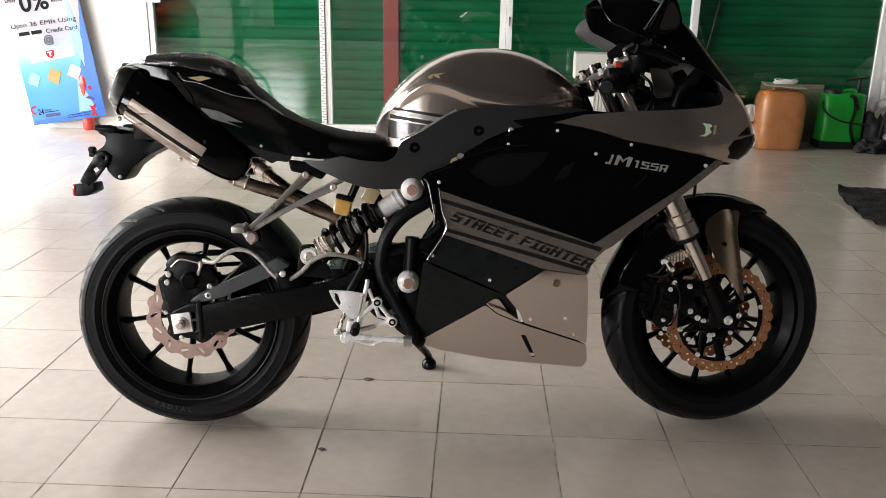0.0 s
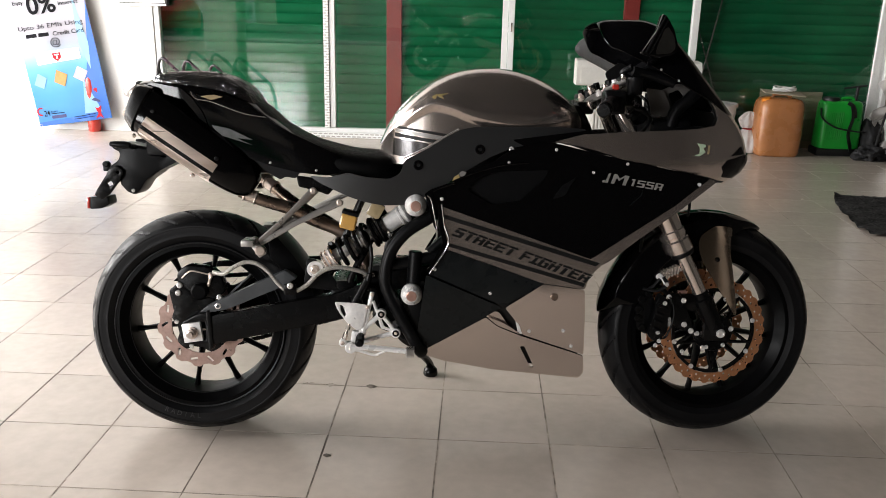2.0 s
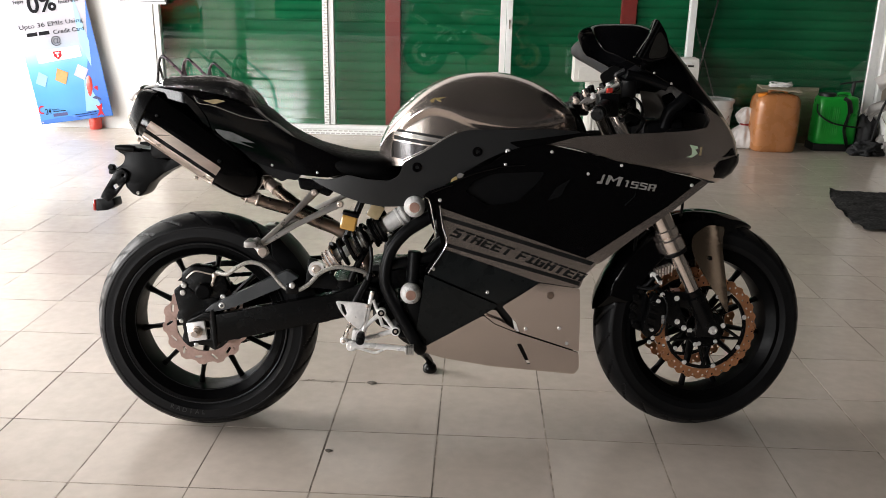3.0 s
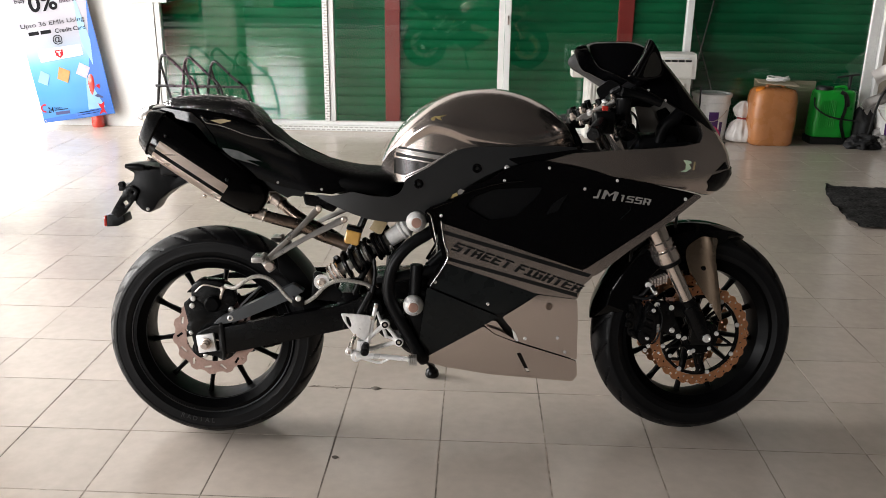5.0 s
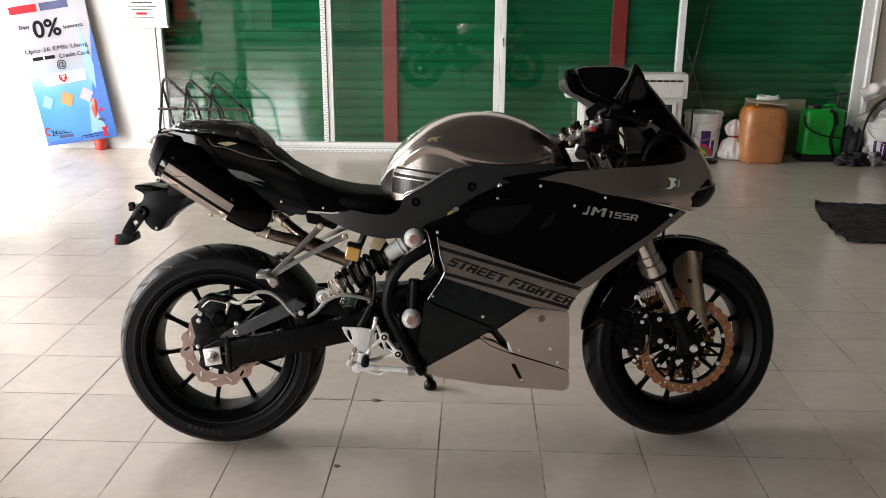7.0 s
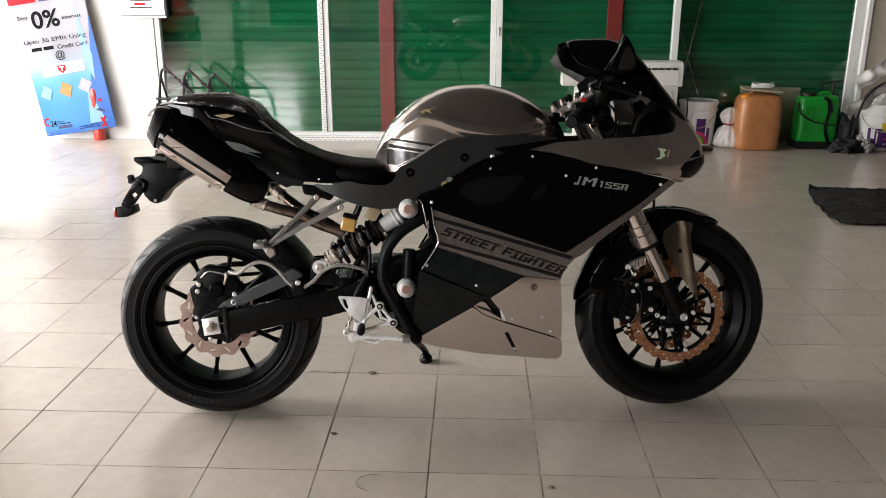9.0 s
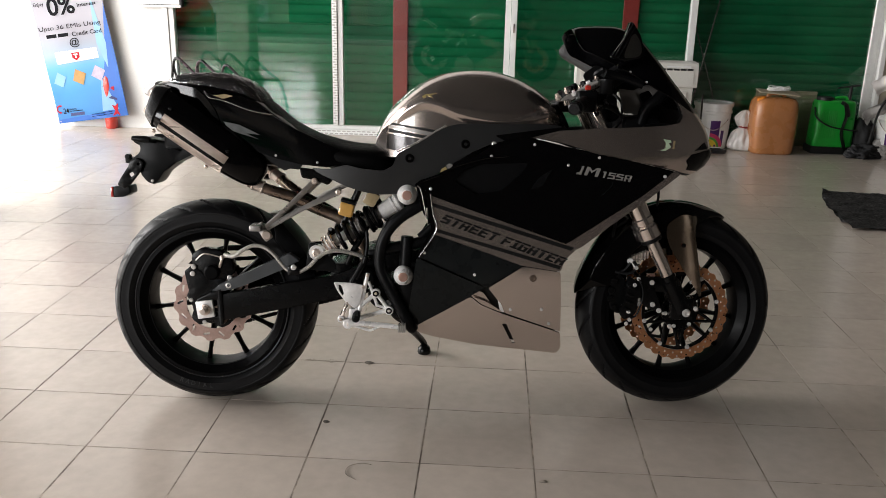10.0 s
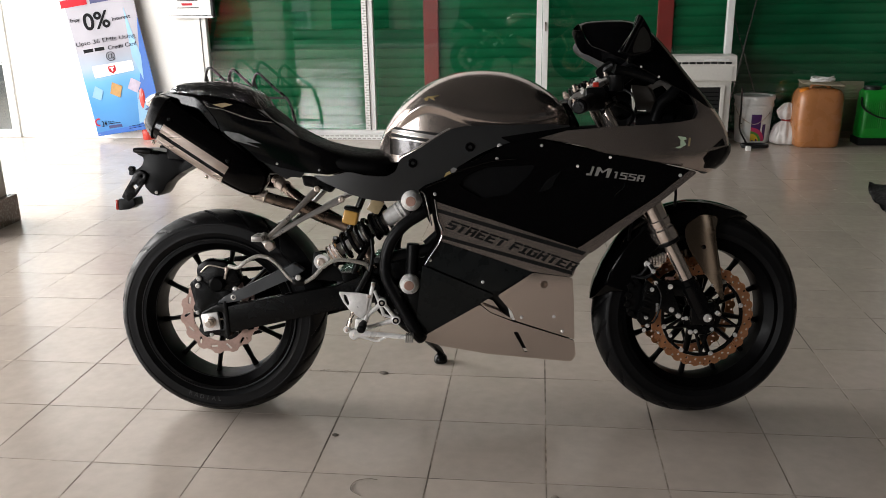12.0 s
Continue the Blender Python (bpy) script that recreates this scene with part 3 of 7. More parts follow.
for k in range(9):
    z = 1.07 + 0.028 * k
    w = rng.uniform(0.16, 0.26)
    if k == 1:
        part("red_bar", box(-2.625, -2.535, WALL_Y - 0.0555, WALL_Y - 0.0545, z - 0.006, z + 0.012), "redink", notice, smooth=False)
    else:
        part("text_bar", box(-2.575 - w / 2, -2.575 + w / 2, WALL_Y - 0.0555, WALL_Y - 0.0545, z, z + 0.007), "ink", notice, smooth=False)

# hanging banner, askew
BAN = Matrix.Translation((-3.46, 4.645, 0.030)) @ Matrix.Rotation(radians(-8.5), 4, "Y")
banner = anchor("banner", BAN, "blue and white printed advertising banner leaning askew on the wall", "banner")


def banner_material():
    m = material("banner_print", (0.8, 0.8, 0.8), 0.45)
    n, l = m.node_tree.nodes, m.node_tree.links
    tc = n.new("ShaderNodeTexCoord")
    sp = n.new("ShaderNodeSeparateXYZ")
    l.new(tc.outputs["Object"], sp.inputs[0])
    ns = n.new("ShaderNodeTexNoise")
    ns.inputs["Scale"].default_value = 4.0
    l.new(tc.outputs["Object"], ns.inputs["Vector"])
    ad = n.new("ShaderNodeMath")
    ad.operation, ad.inputs[1].default_value = "MULTIPLY_ADD", 0.12
    l.new(ns.outputs[0], ad.inputs[0])
    l.new(sp.outputs[2], ad.inputs[2])
    rp = n.new("ShaderNodeValToRGB")
    rp.color_ramp.elements[0].position, rp.color_ramp.elements[0].color = 0.06, (0.02, 0.16, 0.42, 1)
    rp.color_ramp.elements[1].position, rp.color_ramp.elements[1].color = 0.78, (0.29, 0.28, 0.315, 1)
    for pos, col in ((0.30, (0.03, 0.22, 0.50, 1)), (0.50, (0.09, 0.32, 0.55, 1)), (0.62, (0.27, 0.34, 0.43, 1))):
        e = rp.color_ramp.elements.new(pos)
        e.color = col
    l.new(ad.outputs[0], rp.inputs[0])
    l.new(rp.outputs[0], n["Principled BSDF"].inputs["Base Color"])
    return m


def sheet(w, h, nx, nz, wave):
    loops = []
    for j in range(nz + 1):
        z = h * j / nz
        loops.append([(w * i / nx, wave(w * i / nx, z), z) for i in range(nx + 1)] + [(w * i / nx, wave(w * i / nx, z) + 0.0015, z) for i in range(nx, -1, -1)])
    return rings(loops)


bulge = lambda x, z: 0.006 * math.sin(x * 14 + z * 3) + 0.004 * math.sin(z * 9 - x * 5) + 0.045 * (z / 1.6)
part("printed_sheet", sheet(0.605, 1.62, 48, 96, bulge), banner_material(), banner, "printed vinyl sheet", angle=80)
stand = merged(rod((0.02, 0.03, 0.02), (0.58, 0.06, 1.60), 0.006, 8), rod((0.58, 0.03, 0.02), (0.02, 0.06, 1.60), 0.006, 8))
part("cross_stand", stand, "blackplastic", banner)
for x, z in ((0.012, 0.012), (0.593, 0.012)):
    part("eyelet", moved(lathe([(0.004, -0.001), (0.009, -0.002), (0.009, 0.0), (0.004, 0.0)], 14, "y", close=True), Matrix.Translation((x, bulge(x, z) - 0.001, z))), "steel", banner)


def shifted(x, z):
    """Places on the print, from the sheet's lower corner."""
    return (x - (0.10 if z > 0.3 else 0.06), z - (0.10 if z > 0.55 else 0.09 if z > 0.3 else 0.05))


def print_shape(name, pts, mat, label="", lift=0.0025, plain=False):
    if not plain:
        pts = [shifted(*p) for p in pts]
    return part(name, panel(pts, lambda x, z: (x, bulge(x, z) - lift, z), 0.0008, 0.04), mat, banner, label, angle=80)


def print_text(words, x0, x1, z, high, mat, bold=0.0, name="lettering"):
    (x0, z), x1 = shifted(x0, z), shifted(x1, z)[0]
    ob = text_mesh(words, high / 0.70, mat, banner, Matrix.Identity(4), 0.0, 0.0003, name, bold)
    wide = (x1 - x0) / max(v.co.x for v in ob.data.vertices)
    bm = bmesh.new()
    bm.from_mesh(ob.data)
    bpy.data.objects.remove(ob)
    spans = []
    left = set(bm.verts)
    while left:
        todo = [left.pop()]
        isle = set(todo)
        while todo:
            for e in todo.pop().link_edges:
                for v in e.verts:
                    if v in left:
                        left.remove(v)
                        isle.add(v)
                        todo.append(v)
        spans.append([min(v.co.x for v in isle), max(v.co.x for v in isle), isle])
    spans.sort(key=lambda q: q[0])
    glyphs = []
    for lo, hi, isle in spans:
        if glyphs and lo < glyphs[-1][0] + 0.7 * (glyphs[-1][1] - glyphs[-1][0]):
            glyphs[-1] = [glyphs[-1][0], max(hi, glyphs[-1][1]), glyphs[-1][2] | isle]
        else:
            glyphs.append([lo, hi, isle])
    for lo, hi, isle in glyphs:
        own = bmesh.new()
        twin = {v: own.verts.new((x0 + v.co.x * wide, bulge(x0 + v.co.x * wide, z + v.co.y) - 0.0030 - v.co.z, z + v.co.y)) for v in isle}
        for f in {f for v in isle for f in v.link_faces}:
            own.faces.new([twin[v] for v in f.verts])
        part("letter", own, mat, banner, smooth=False)
    bm.free()


print_shape("blue_wedge", [(0.603, 0.004), (0.603, 0.92), (0.53, 0.55), (0.44, 0.26), (0.40, 0.004)], "blueprint", "deep blue printed wedge", 0.0015, True)
print_shape("pale_ray", [(0.40, 0.06), (0.44, 0.34), (0.54, 0.06)], "paleblue", "pale blue printed ray", 0.0025, True)
print_shape("pale_ray", [(0.47, 0.60), (0.50, 1.0), (0.55, 0.60), (0.52, 0.40)], "paleblue", "", 0.0025, True)
print_shape("blue_foot", [(0.003, 0.003), (0.003, 0.030), (0.602, 0.060), (0.602, 0.003)], "blueprint", "", 0.003, True)
print_text("Enjoy", 0.115, 0.205, 1.047, 0.028, "ink", 0.0004)
print_text("0%", 0.227, 0.455, 0.965, 0.130, "ink", 0.004)
print_text("Interest", 0.475, 0.645, 1.005, 0.028, "ink", 0.0004)
print_text("Upto 36 EMIs Using", 0.110, 0.645, 0.850, 0.034, "ink")
print_text("Credit Card", 0.385, 0.637, 0.785, 0.032, "ink", 0.0004)
print_shape("name_bar", [(0.165, 0.788), (0.255, 0.788), (0.255, 0.816), (0.165, 0.816)], "ink")
print_shape("name_bar", [(0.270, 0.788), (0.355, 0.788), (0.355, 0.816), (0.270, 0.816)], "ink")
print_text("@", 0.350, 0.430, 0.712, 0.055, "ink", 0.0004)
print_shape("name_bar", [(0.070, 1.165), (0.300, 1.165), (0.300, 1.225), (0.070, 1.225)], "redink", "dark red printed bar")
print_shape("name_bar", [(0.325, 1.165), (0.560, 1.165), (0.560, 1.225), (0.325, 1.225)], "navyink", "navy printed bar")
print_shape("emblem", [(0.24, 1.29), (0.31, 1.25), (0.37, 1.29), (0.35, 1.34), (0.31, 1.31), (0.27, 1.34)], "redink", "red printed emblem")
print_shape("white_card", rounded([(0.205, 0.575), (0.205, 0.675), (0.560, 0.675), (0.560, 0.590)], 0.008, 2), "paper", "white printed card")
print_shape("red_shield", [(0.345, 0.655), (0.410, 0.655), (0.408, 0.615), (0.378, 0.590), (0.347, 0.615)], "redink", "red printed shield", 0.0045)
print_shape("shield_mark", [(0.360, 0.646), (0.396, 0.646), (0.396, 0.636), (0.384, 0.636), (0.384, 0.610), (0.372, 0.610), (0.372, 0.636), (0.360, 0.636)], "paper", "", 0.006)
print_shape("card_print", [(0.135, 0.420), (0.205, 0.380), (0.250, 0.460), (0.185, 0.505)], "paleblue", "pale blue printed card", 0.004)
print_shape("card_print", [(0.305, 0.425), (0.385, 0.380), (0.425, 0.470), (0.345, 0.515)], "goldcard", "gold printed card", 0.004)
print_shape("card_print", [(0.465, 0.445), (0.540, 0.395), (0.590, 0.475), (0.515, 0.525)], "lilaccard", "lilac printed card", 0.004)
print_text("24", 0.115, 0.165, 0.125, 0.045, "ink", 0.0004)
print_text("hours", 0.175, 0.235, 0.150, 0.016, "ink")
print_shape("phone_bar", [(0.175, 0.100), (0.300, 0.100), (0.300, 0.125), (0.175, 0.125)], "navyink")
print_shape("small_bar", [(0.175, 0.137), (0.290, 0.137), (0.290, 0.143), (0.175, 0.143)], "ink")
for k in range(2):
    print_shape("small_bar", [(0.360, 0.075 + 0.018 * k), (0.540, 0.080 + 0.018 * k), (0.540, 0.084 + 0.018 * k), (0.360, 0.079 + 0.018 * k)], "ink", "", 0.004)
ring = [(0.095 + 0.034 * math.cos(math.radians(a)), 0.165 + 0.034 * math.sin(math.radians(a))) for a in range(60, 300, 20)]
ring += [(0.095 + 0.022 * math.cos(math.radians(a)), 0.165 + 0.022 * math.sin(math.radians(a))) for a in range(280, 40, -20)]
print_shape("call_mark", ring, "redink", "red printed ring")
for pts, mat in (([(0.535, 0.06), (0.565, 0.10), (0.545, 0.15), (0.57, 0.14), (0.60, 0.16), (0.585, 0.10), (0.60, 0.055), (0.575, 0.075)], "redink"), ([(0.53, 0.21), (0.56, 0.225), (0.60, 0.20), (0.60, 0.185), (0.565, 0.195)], "navyink"), ([(0.545, 0.27), (0.565, 0.285), (0.59, 0.26), (0.595, 0.30), (0.57, 0.33), (0.572, 0.295)], "redink"), ([(0.535, 0.35), (0.565, 0.365), (0.59, 0.345), (0.565, 0.345)], "navyink")):
    print_shape("splash", pts, mat, "", 0.004)

# fire extinguisher behind the banner
ext = anchor("fire_extinguisher", pose(-3.035, 4.698, 0), "red fire extinguisher standing behind the banner", "extinguisher")
part("cylinder", lathe([(0, 0), (0.044, 0.0), (0.049, 0.008), (0.050, 0.05), (0.050, 0.36), (0.044, 0.41), (0.035, 0.44), (0.022, 0.45), (0.022, 0.47), (0, 0.47)], 28), "redpaint", ext)
part("valve", merged(rod((0, 0, 0.468), (0, 0, 0.52), 0.016, 14, 0.003), box(-0.05, 0.03, -0.008, 0.008, 0.515, 0.53, 0.003)), "steel", ext)
part("hose", tube([(-0.01, 0.01, 0.50), (-0.05, 0.015, 0.47), (-0.058, 0.015, 0.35), (-0.058, 0.015, 0.2)], 0.008, 8), "blackplastic", ext)


# wall-split indoor unit lying on the outdoor unit
def outdoor_unit():
    u = anchor("air_conditioner_outdoor_unit", pose(0.92, 4.42, 0), "cream outdoor air conditioner unit with a dark grille", "air conditioner")
    part("casing", merged(box(0, 0.78, 0.012, 0.27, 0.03, 0.50, 0.010)), "acplastic", u, smooth=False)
    part("grille_panel", box(0.40, 0.70, 0.004, 0.0115, 0.06, 0.455, 0.002), "blackplastic", u, "dark grille opening", smooth=False)
    for x0, x1, z0, z1 in ((0.385, 0.40, 0.05, 0.47), (0.70, 0.73, 0.05, 0.47), (0.40, 0.70, 0.455, 0.47), (0.40, 0.70, 0.045, 0.06)):
        part("grille_frame", box(x0, x1, -0.004, 0.0115, z0, z1, 0.002), "acplastic", u, smooth=False)
    for k in range(12):
        part("grille_bar", box(0.41, 0.69, -0.001, 0.0035, 0.085 + 0.03 * k, 0.088 + 0.03 * k), "blacksteel", u, smooth=False)
    for k in range(13):
        part("louvre", box(0.02 + 0.026 * k, 0.034 + 0.026 * k, 0.0, 0.0115, 0.06, 0.46, 0.002), "acplastic", u, smooth=False)
    for x in (0.08, 0.66):
        part("foot", box(x, x + 0.06, 0.03, 0.25, 0.0, 0.03, 0.003), "blackplastic", u, smooth=False)
    return u


def indoor_unit():
    u = anchor("air_conditioner_indoor_unit", pose(0.80, 4.40, 0.50), "cream indoor air conditioner unit laid on another unit", "air conditioner")
    prof = rounded([(0.0, 0.0), (0.0, 0.13), (0.02, 0.185), (0.19, 0.190), (0.20, 0.16), (0.20, 0.0)], 0.015, 3)
    part("casing", rings([[(x, y, z) for y, z in prof] for x in (0, 0.008, 0.912, 0.92)]), "acplastic", u, angle=40)
    part("front_panel", box(0.03, 0.89, -0.005, 0.002, 0.015, 0.118, 0.002), "acplastic", u, smooth=False)
    for k in range(9):
        part("air_slot", box(0.42 + 0.052 * k, 0.464 + 0.052 * k, -0.004, 0.015, 0.128, 0.142, 0.001), "blackplastic", u, smooth=False)
    part("panel_line", box(0.68, 0.86, -0.006, 0.0, 0.150, 0.162, 0.002), "alu", u, smooth=False)
    return u


outdoor_unit()
indoor_unit()


def paint_bucket(name, at, label, design):
    b = anchor(name, at, label, "bucket", "paint buckets")
    part("pail", lathe([(0, 0), (0.122, 0), (0.128, 0.006), (0.143, 0.275), (0.150, 0.28), (0.150, 0.298), (0.144, 0.30), (0.147, 0.345), (0.140, 0.345), (0, 0.345)], 40), "whiteplastic", b)
    part("lid", lathe([(0, 0.352), (0.135, 0.352), (0.138, 0.362), (0.154, 0.362), (0.157, 0.355), (0.155, 0.335), (0.149, 0.335), (0.149, 0.346), (0, 0.346)], 40), "whiteplastic", b)
    part("bail_handle", tube([(-0.15, 0.0, 0.30), (-0.12, -0.09, 0.21), (-0.02, -0.150, 0.155), (0.08, -0.125, 0.22), (0.15, 0.0, 0.30)], 0.003, 8), "steel", b)

    def wrap(a0, a1, z0, z1, nm, mat, lift):
        lp = []
        for z in (z0, (z0 + z1) / 2, z1):
            r = 0.128 + (0.143 - 0.128) * (z - 0.006) / 0.269 + lift
            lp.append([(r * math.cos(math.radians(a0 + (a1 - a0) * k / 10)), r * math.sin(math.radians(a0 + (a1 - a0) * k / 10)), z) for k in range(11)])
        bm = rings(lp, closed=False, ring_closed=False)
        part(nm, bm, mat, b)

    def sweep(a0, z0, r0, r1, nm, mat, lift):
        """A quarter ring printed on the pail's round side."""
        lp = []
        for q in (r0, (r0 + r1) / 2, r1):
            row = []
            for k in range(13):
                w = math.pi / 2 * k / 12
                z = z0 + q * math.sin(w)
                r = 0.128 + 0.015 * (z - 0.006) / 0.269 + lift
                g = math.radians(a0) + q * math.cos(w) / r
                row.append((r * math.cos(g), r * math.sin(g), z))
            lp.append(row)
        part(nm, rings(lp, closed=False, ring_closed=False), mat, b)

    for a in design:
        (sweep if "arc" in a[4] or "sun" in a[4] else wrap)(*a)
    return b


BUCK = [(-107, -76, 0.020, 0.228, "label_field", "purple", 0.0008), (-107, 0.020, 0.078, 0.108, "label_arc", "pink", 0.0014), (-107, 0.020, 0.060, 0.078, "label_arc", "labelgreen", 0.0014), (-107, 0.020, 0.0, 0.060, "label_sun", "yellow", 0.0014), (-70, -58, 0.03, 0.15, "label_field", "purple", 0.0008),
        (-152, -138, 0.200, 0.206, "text_bar", "ink", 0.001), (-150, -140, 0.185, 0.191, "text_bar", "ink", 0.001), (-154, -136, 0.150, 0.155, "text_bar", "ink", 0.001)]
paint_bucket("paint_bucket", pose(1.945, 4.72, 0), "white plastic paint bucket with a purple and yellow label", BUCK)
BUCK2 = [(-140, -40, 0.03, 0.18, "label_field", "purple", 0.0008), (-100, 0.15, 0.03, 0.075, "label_arc", "yellow", 0.0014), (-100, 0.15, 0.0, 0.03, "label_sun", "labelgreen", 0.0014), (-88, -78, 0.05, 0.065, "text_bar", "paper", 0.002), (-90, -76, 0.09, 0.10, "text_bar", "pink", 0.002), (-130, -118, 0.10, 0.20, "paint_run", "paper", 0.002), (-112, -108, 0.06, 0.15, "paint_run", "paper", 0.002)]
paint_bucket("paint_bucket", pose(3.33, 4.58, 0), "white paint bucket with a splashed purple label by sacks", BUCK2)


def crumpled(rows, n=26, amount=0.02, seed=0.0, pleat=0):
    """A soft bag: rows of (radius x, radius y, height)."""
    loops = []
    for rx, ry, z in rows:
        lp = []
        for k in range(n):
            a = 2 * math.pi * k / n
            q = 1 + noise.noise(Vector((math.cos(a) * 2.2 + seed, math.sin(a) * 2.2, z * 14))) * amount * 12 + (0.05 * math.sin(pleat * a) if pleat else 0)
            lp.append((rx * q * math.cos(a), ry * q * math.sin(a), z))
        loops.append(lp)
    return rings(loops)


def fine_rows(rows, per=4):
    """Rows of a bag, filled in along smooth curves."""
    line = spline(rows, per)
    return [(max(0.0, p.x), max(0.0, p.y), p.z) for p in line]


tied = anchor("tied_bag", pose(2.175, 4.62, 0), "knotted white plastic bag tied with red string", "bag")
part("sack", crumpled(fine_rows([(0.0, 0.0, 0.0), (0.085, 0.08, 0.002), (0.108, 0.10, 0.03), (0.108, 0.10, 0.08), (0.085, 0.08, 0.135), (0.045, 0.042, 0.17), (0.03, 0.03, 0.185)]), 60, 0.012, 1.0, 13), "bag", tied, angle=180)
part("knot", crumpled(fine_rows([(0.03, 0.03, 0.183), (0.055, 0.045, 0.21), (0.072, 0.05, 0.25), (0.05, 0.04, 0.285), (0.028, 0.025, 0.31), (0.0, 0.0, 0.318)]), 48, 0.035, 4.0, 9), "bag", tied, angle=180)
part("string", merged(lathe([(0.034, 0.172), (0.040, 0.176), (0.040, 0.186), (0.034, 0.19)], 20, close=True), tube([(0.03, -0.02, 0.18), (0.075, -0.04, 0.185), (0.12, -0.03, 0.165)], 0.004, 6)), "string", tied)

# jerrycan
can = anchor("jerrycan", pose(2.365, 4.55, 0), "orange-brown plastic jerrycan with papers and cable on top", "jerrycan")
loops = []
for s, z in ((0.90, 0.0), (0.965, 0.008), (1.0, 0.03), (1.035, 0.16), (1.04, 0.25), (1.02, 0.36), (0.97, 0.40), (0.86, 0.425), (0.6, 0.436), (0.3, 0.438)):
    lp = []
    for k in range(48):
        a = 2 * math.pi * k / 48
        c, q = math.cos(a), math.sin(a)
        lp.append((0.165 * s * math.copysign(abs(c) ** 0.45, c), 0.135 * s * math.copysign(abs(q) ** 0.45, q), z))
    loops.append(lp)
part("body", rings(loops), "orangeplastic", can, angle=60)
part("cap", moved(lathe([(0, 0), (0.036, 0), (0.036, 0.028), (0.030, 0.034), (0, 0.034)], 24), Matrix.Translation((-0.115, -0.06, 0.405)) @ Matrix.Rotation(radians(-14), 4, "Y")), "orangecap", can, "orange screw cap")
part("carry_handle", tube([(-0.06, 0, 0.43), (-0.04, 0, 0.456), (0.05, 0, 0.456), (0.08, 0, 0.43)], 0.012, 10), "orangeplastic", can)
paper = tagged(part("paper_board", moved(box(-0.15, 0.15, -0.10, 0.08, 0.0, 0.007, 0.001), pose(2.37, 4.53, 0.470, 3, 4, -4)), "card", smooth=False), "worn cardboard sheet lying on the jerrycan", "cardboard")
coil = []
for k in range(90):
    a = k * 0.42
    coil.append((2.38 + (0.075 + 0.012 * math.sin(k * 1.7)) * math.cos(a), 4.53 + 0.045 * math.sin(a + 0.3 * math.sin(k)), 0.488 + 0.035 * abs(math.sin(k * 0.37)) * (k / 90)))
tagged(part("cable_bundle", tube(coil, 0.0045, 6, 2), "whiteplastic"), "bundle of white cable lying on the jerrycan", "cable")

# green knapsack sprayer
spr = anchor("knapsack_sprayer", pose(2.852, 4.62, 0), "green plastic knapsack sprayer with black straps", "sprayer")
loops = []
for sx, sy, z in ((0.150, 0.085, 0.055), (0.160, 0.092, 0.065), (0.160, 0.092, 0.12), (0.158, 0.09, 0.20), (0.156, 0.085, 0.33), (0.152, 0.082, 0.39), (0.143, 0.07, 0.412), (0.10, 0.05, 0.418)):
    loops.append([(sx * math.copysign(abs(math.cos(a)) ** 0.4, math.cos(a)), sy * math.copysign(abs(math.sin(a)) ** 0.4, math.sin(a)), z) for a in (2 * math.pi * k / 44 for k in range(44))])
part("tank", rings(loops), "greenplastic", spr, angle=60)
part("base", box(-0.165, 0.175, -0.09, 0.09, 0.0, 0.058, 0.012), "blackplastic", spr)
part("lid", moved(lathe([(0, 0), (0.062, 0), (0.064, 0.02), (0.058, 0.034), (0, 0.036)], 28), Matrix.Translation((-0.075, 0, 0.405))), "blackplastic", spr)
part("carry_handle", tube([(0.0, 0, 0.40), (0.01, 0, 0.432), (0.085, 0, 0.436), (0.095, 0, 0.40)], 0.011, 10), "greenplastic", spr)
for k in range(9):
    part("tank_rib", rod((-0.115 + 0.014 * k, -0.088, 0.34), (-0.122 + 0.0148 * k, -0.0945, 0.13), 0.0022, 8), "greenplastic", spr)
part("strap", tube([(0.05, -0.09, 0.40), (0.065, -0.105, 0.30), (0.045, -0.108, 0.18), (0.075, -0.105, 0.08), (0.09, -0.09, 0.05)], 0.026, 10, 6, 0.25), "blackplastic", spr)
part("strap", tube([(0.02, -0.085, 0.41), (0.06, -0.10, 0.38), (0.085, -0.10, 0.30)], 0.020, 10, 6, 0.3), "blackplastic", spr)
part("spray_hose", tube([(-0.165, -0.06, 0.36), (-0.16, -0.10, 0.29), (-0.06, -0.12, 0.225), (0.08, -0.12, 0.20), (0.17, -0.10, 0.19)], 0.0065, 8), "blackplastic", spr)
part("pump_lever", merged(rod((0.12, 0.03, 0.38), (0.125, 0.03, 0.52), 0.013, 12), rod((0.02, 0.03, 0.505), (0.19, 0.03, 0.53), 0.008, 10)), "blackplastic", spr)

# ribbed board, sacks, rag and rod at the end of the shop front
board = tagged(part("ribbed_board", box(2.31, 2.80, 4.86, 4.874, 0.0, 0.449, 0.002), "card", smooth=False), "buff ribbed cardboard panel standing against the shutter", "cardboard")
for k in range(14):
    part("rib", box(2.32, 2.79, 4.852, 4.8595, 0.05 + 0.028 * k, 0.064 + 0.028 * k, 0.001, 1), "card", board, smooth=False)


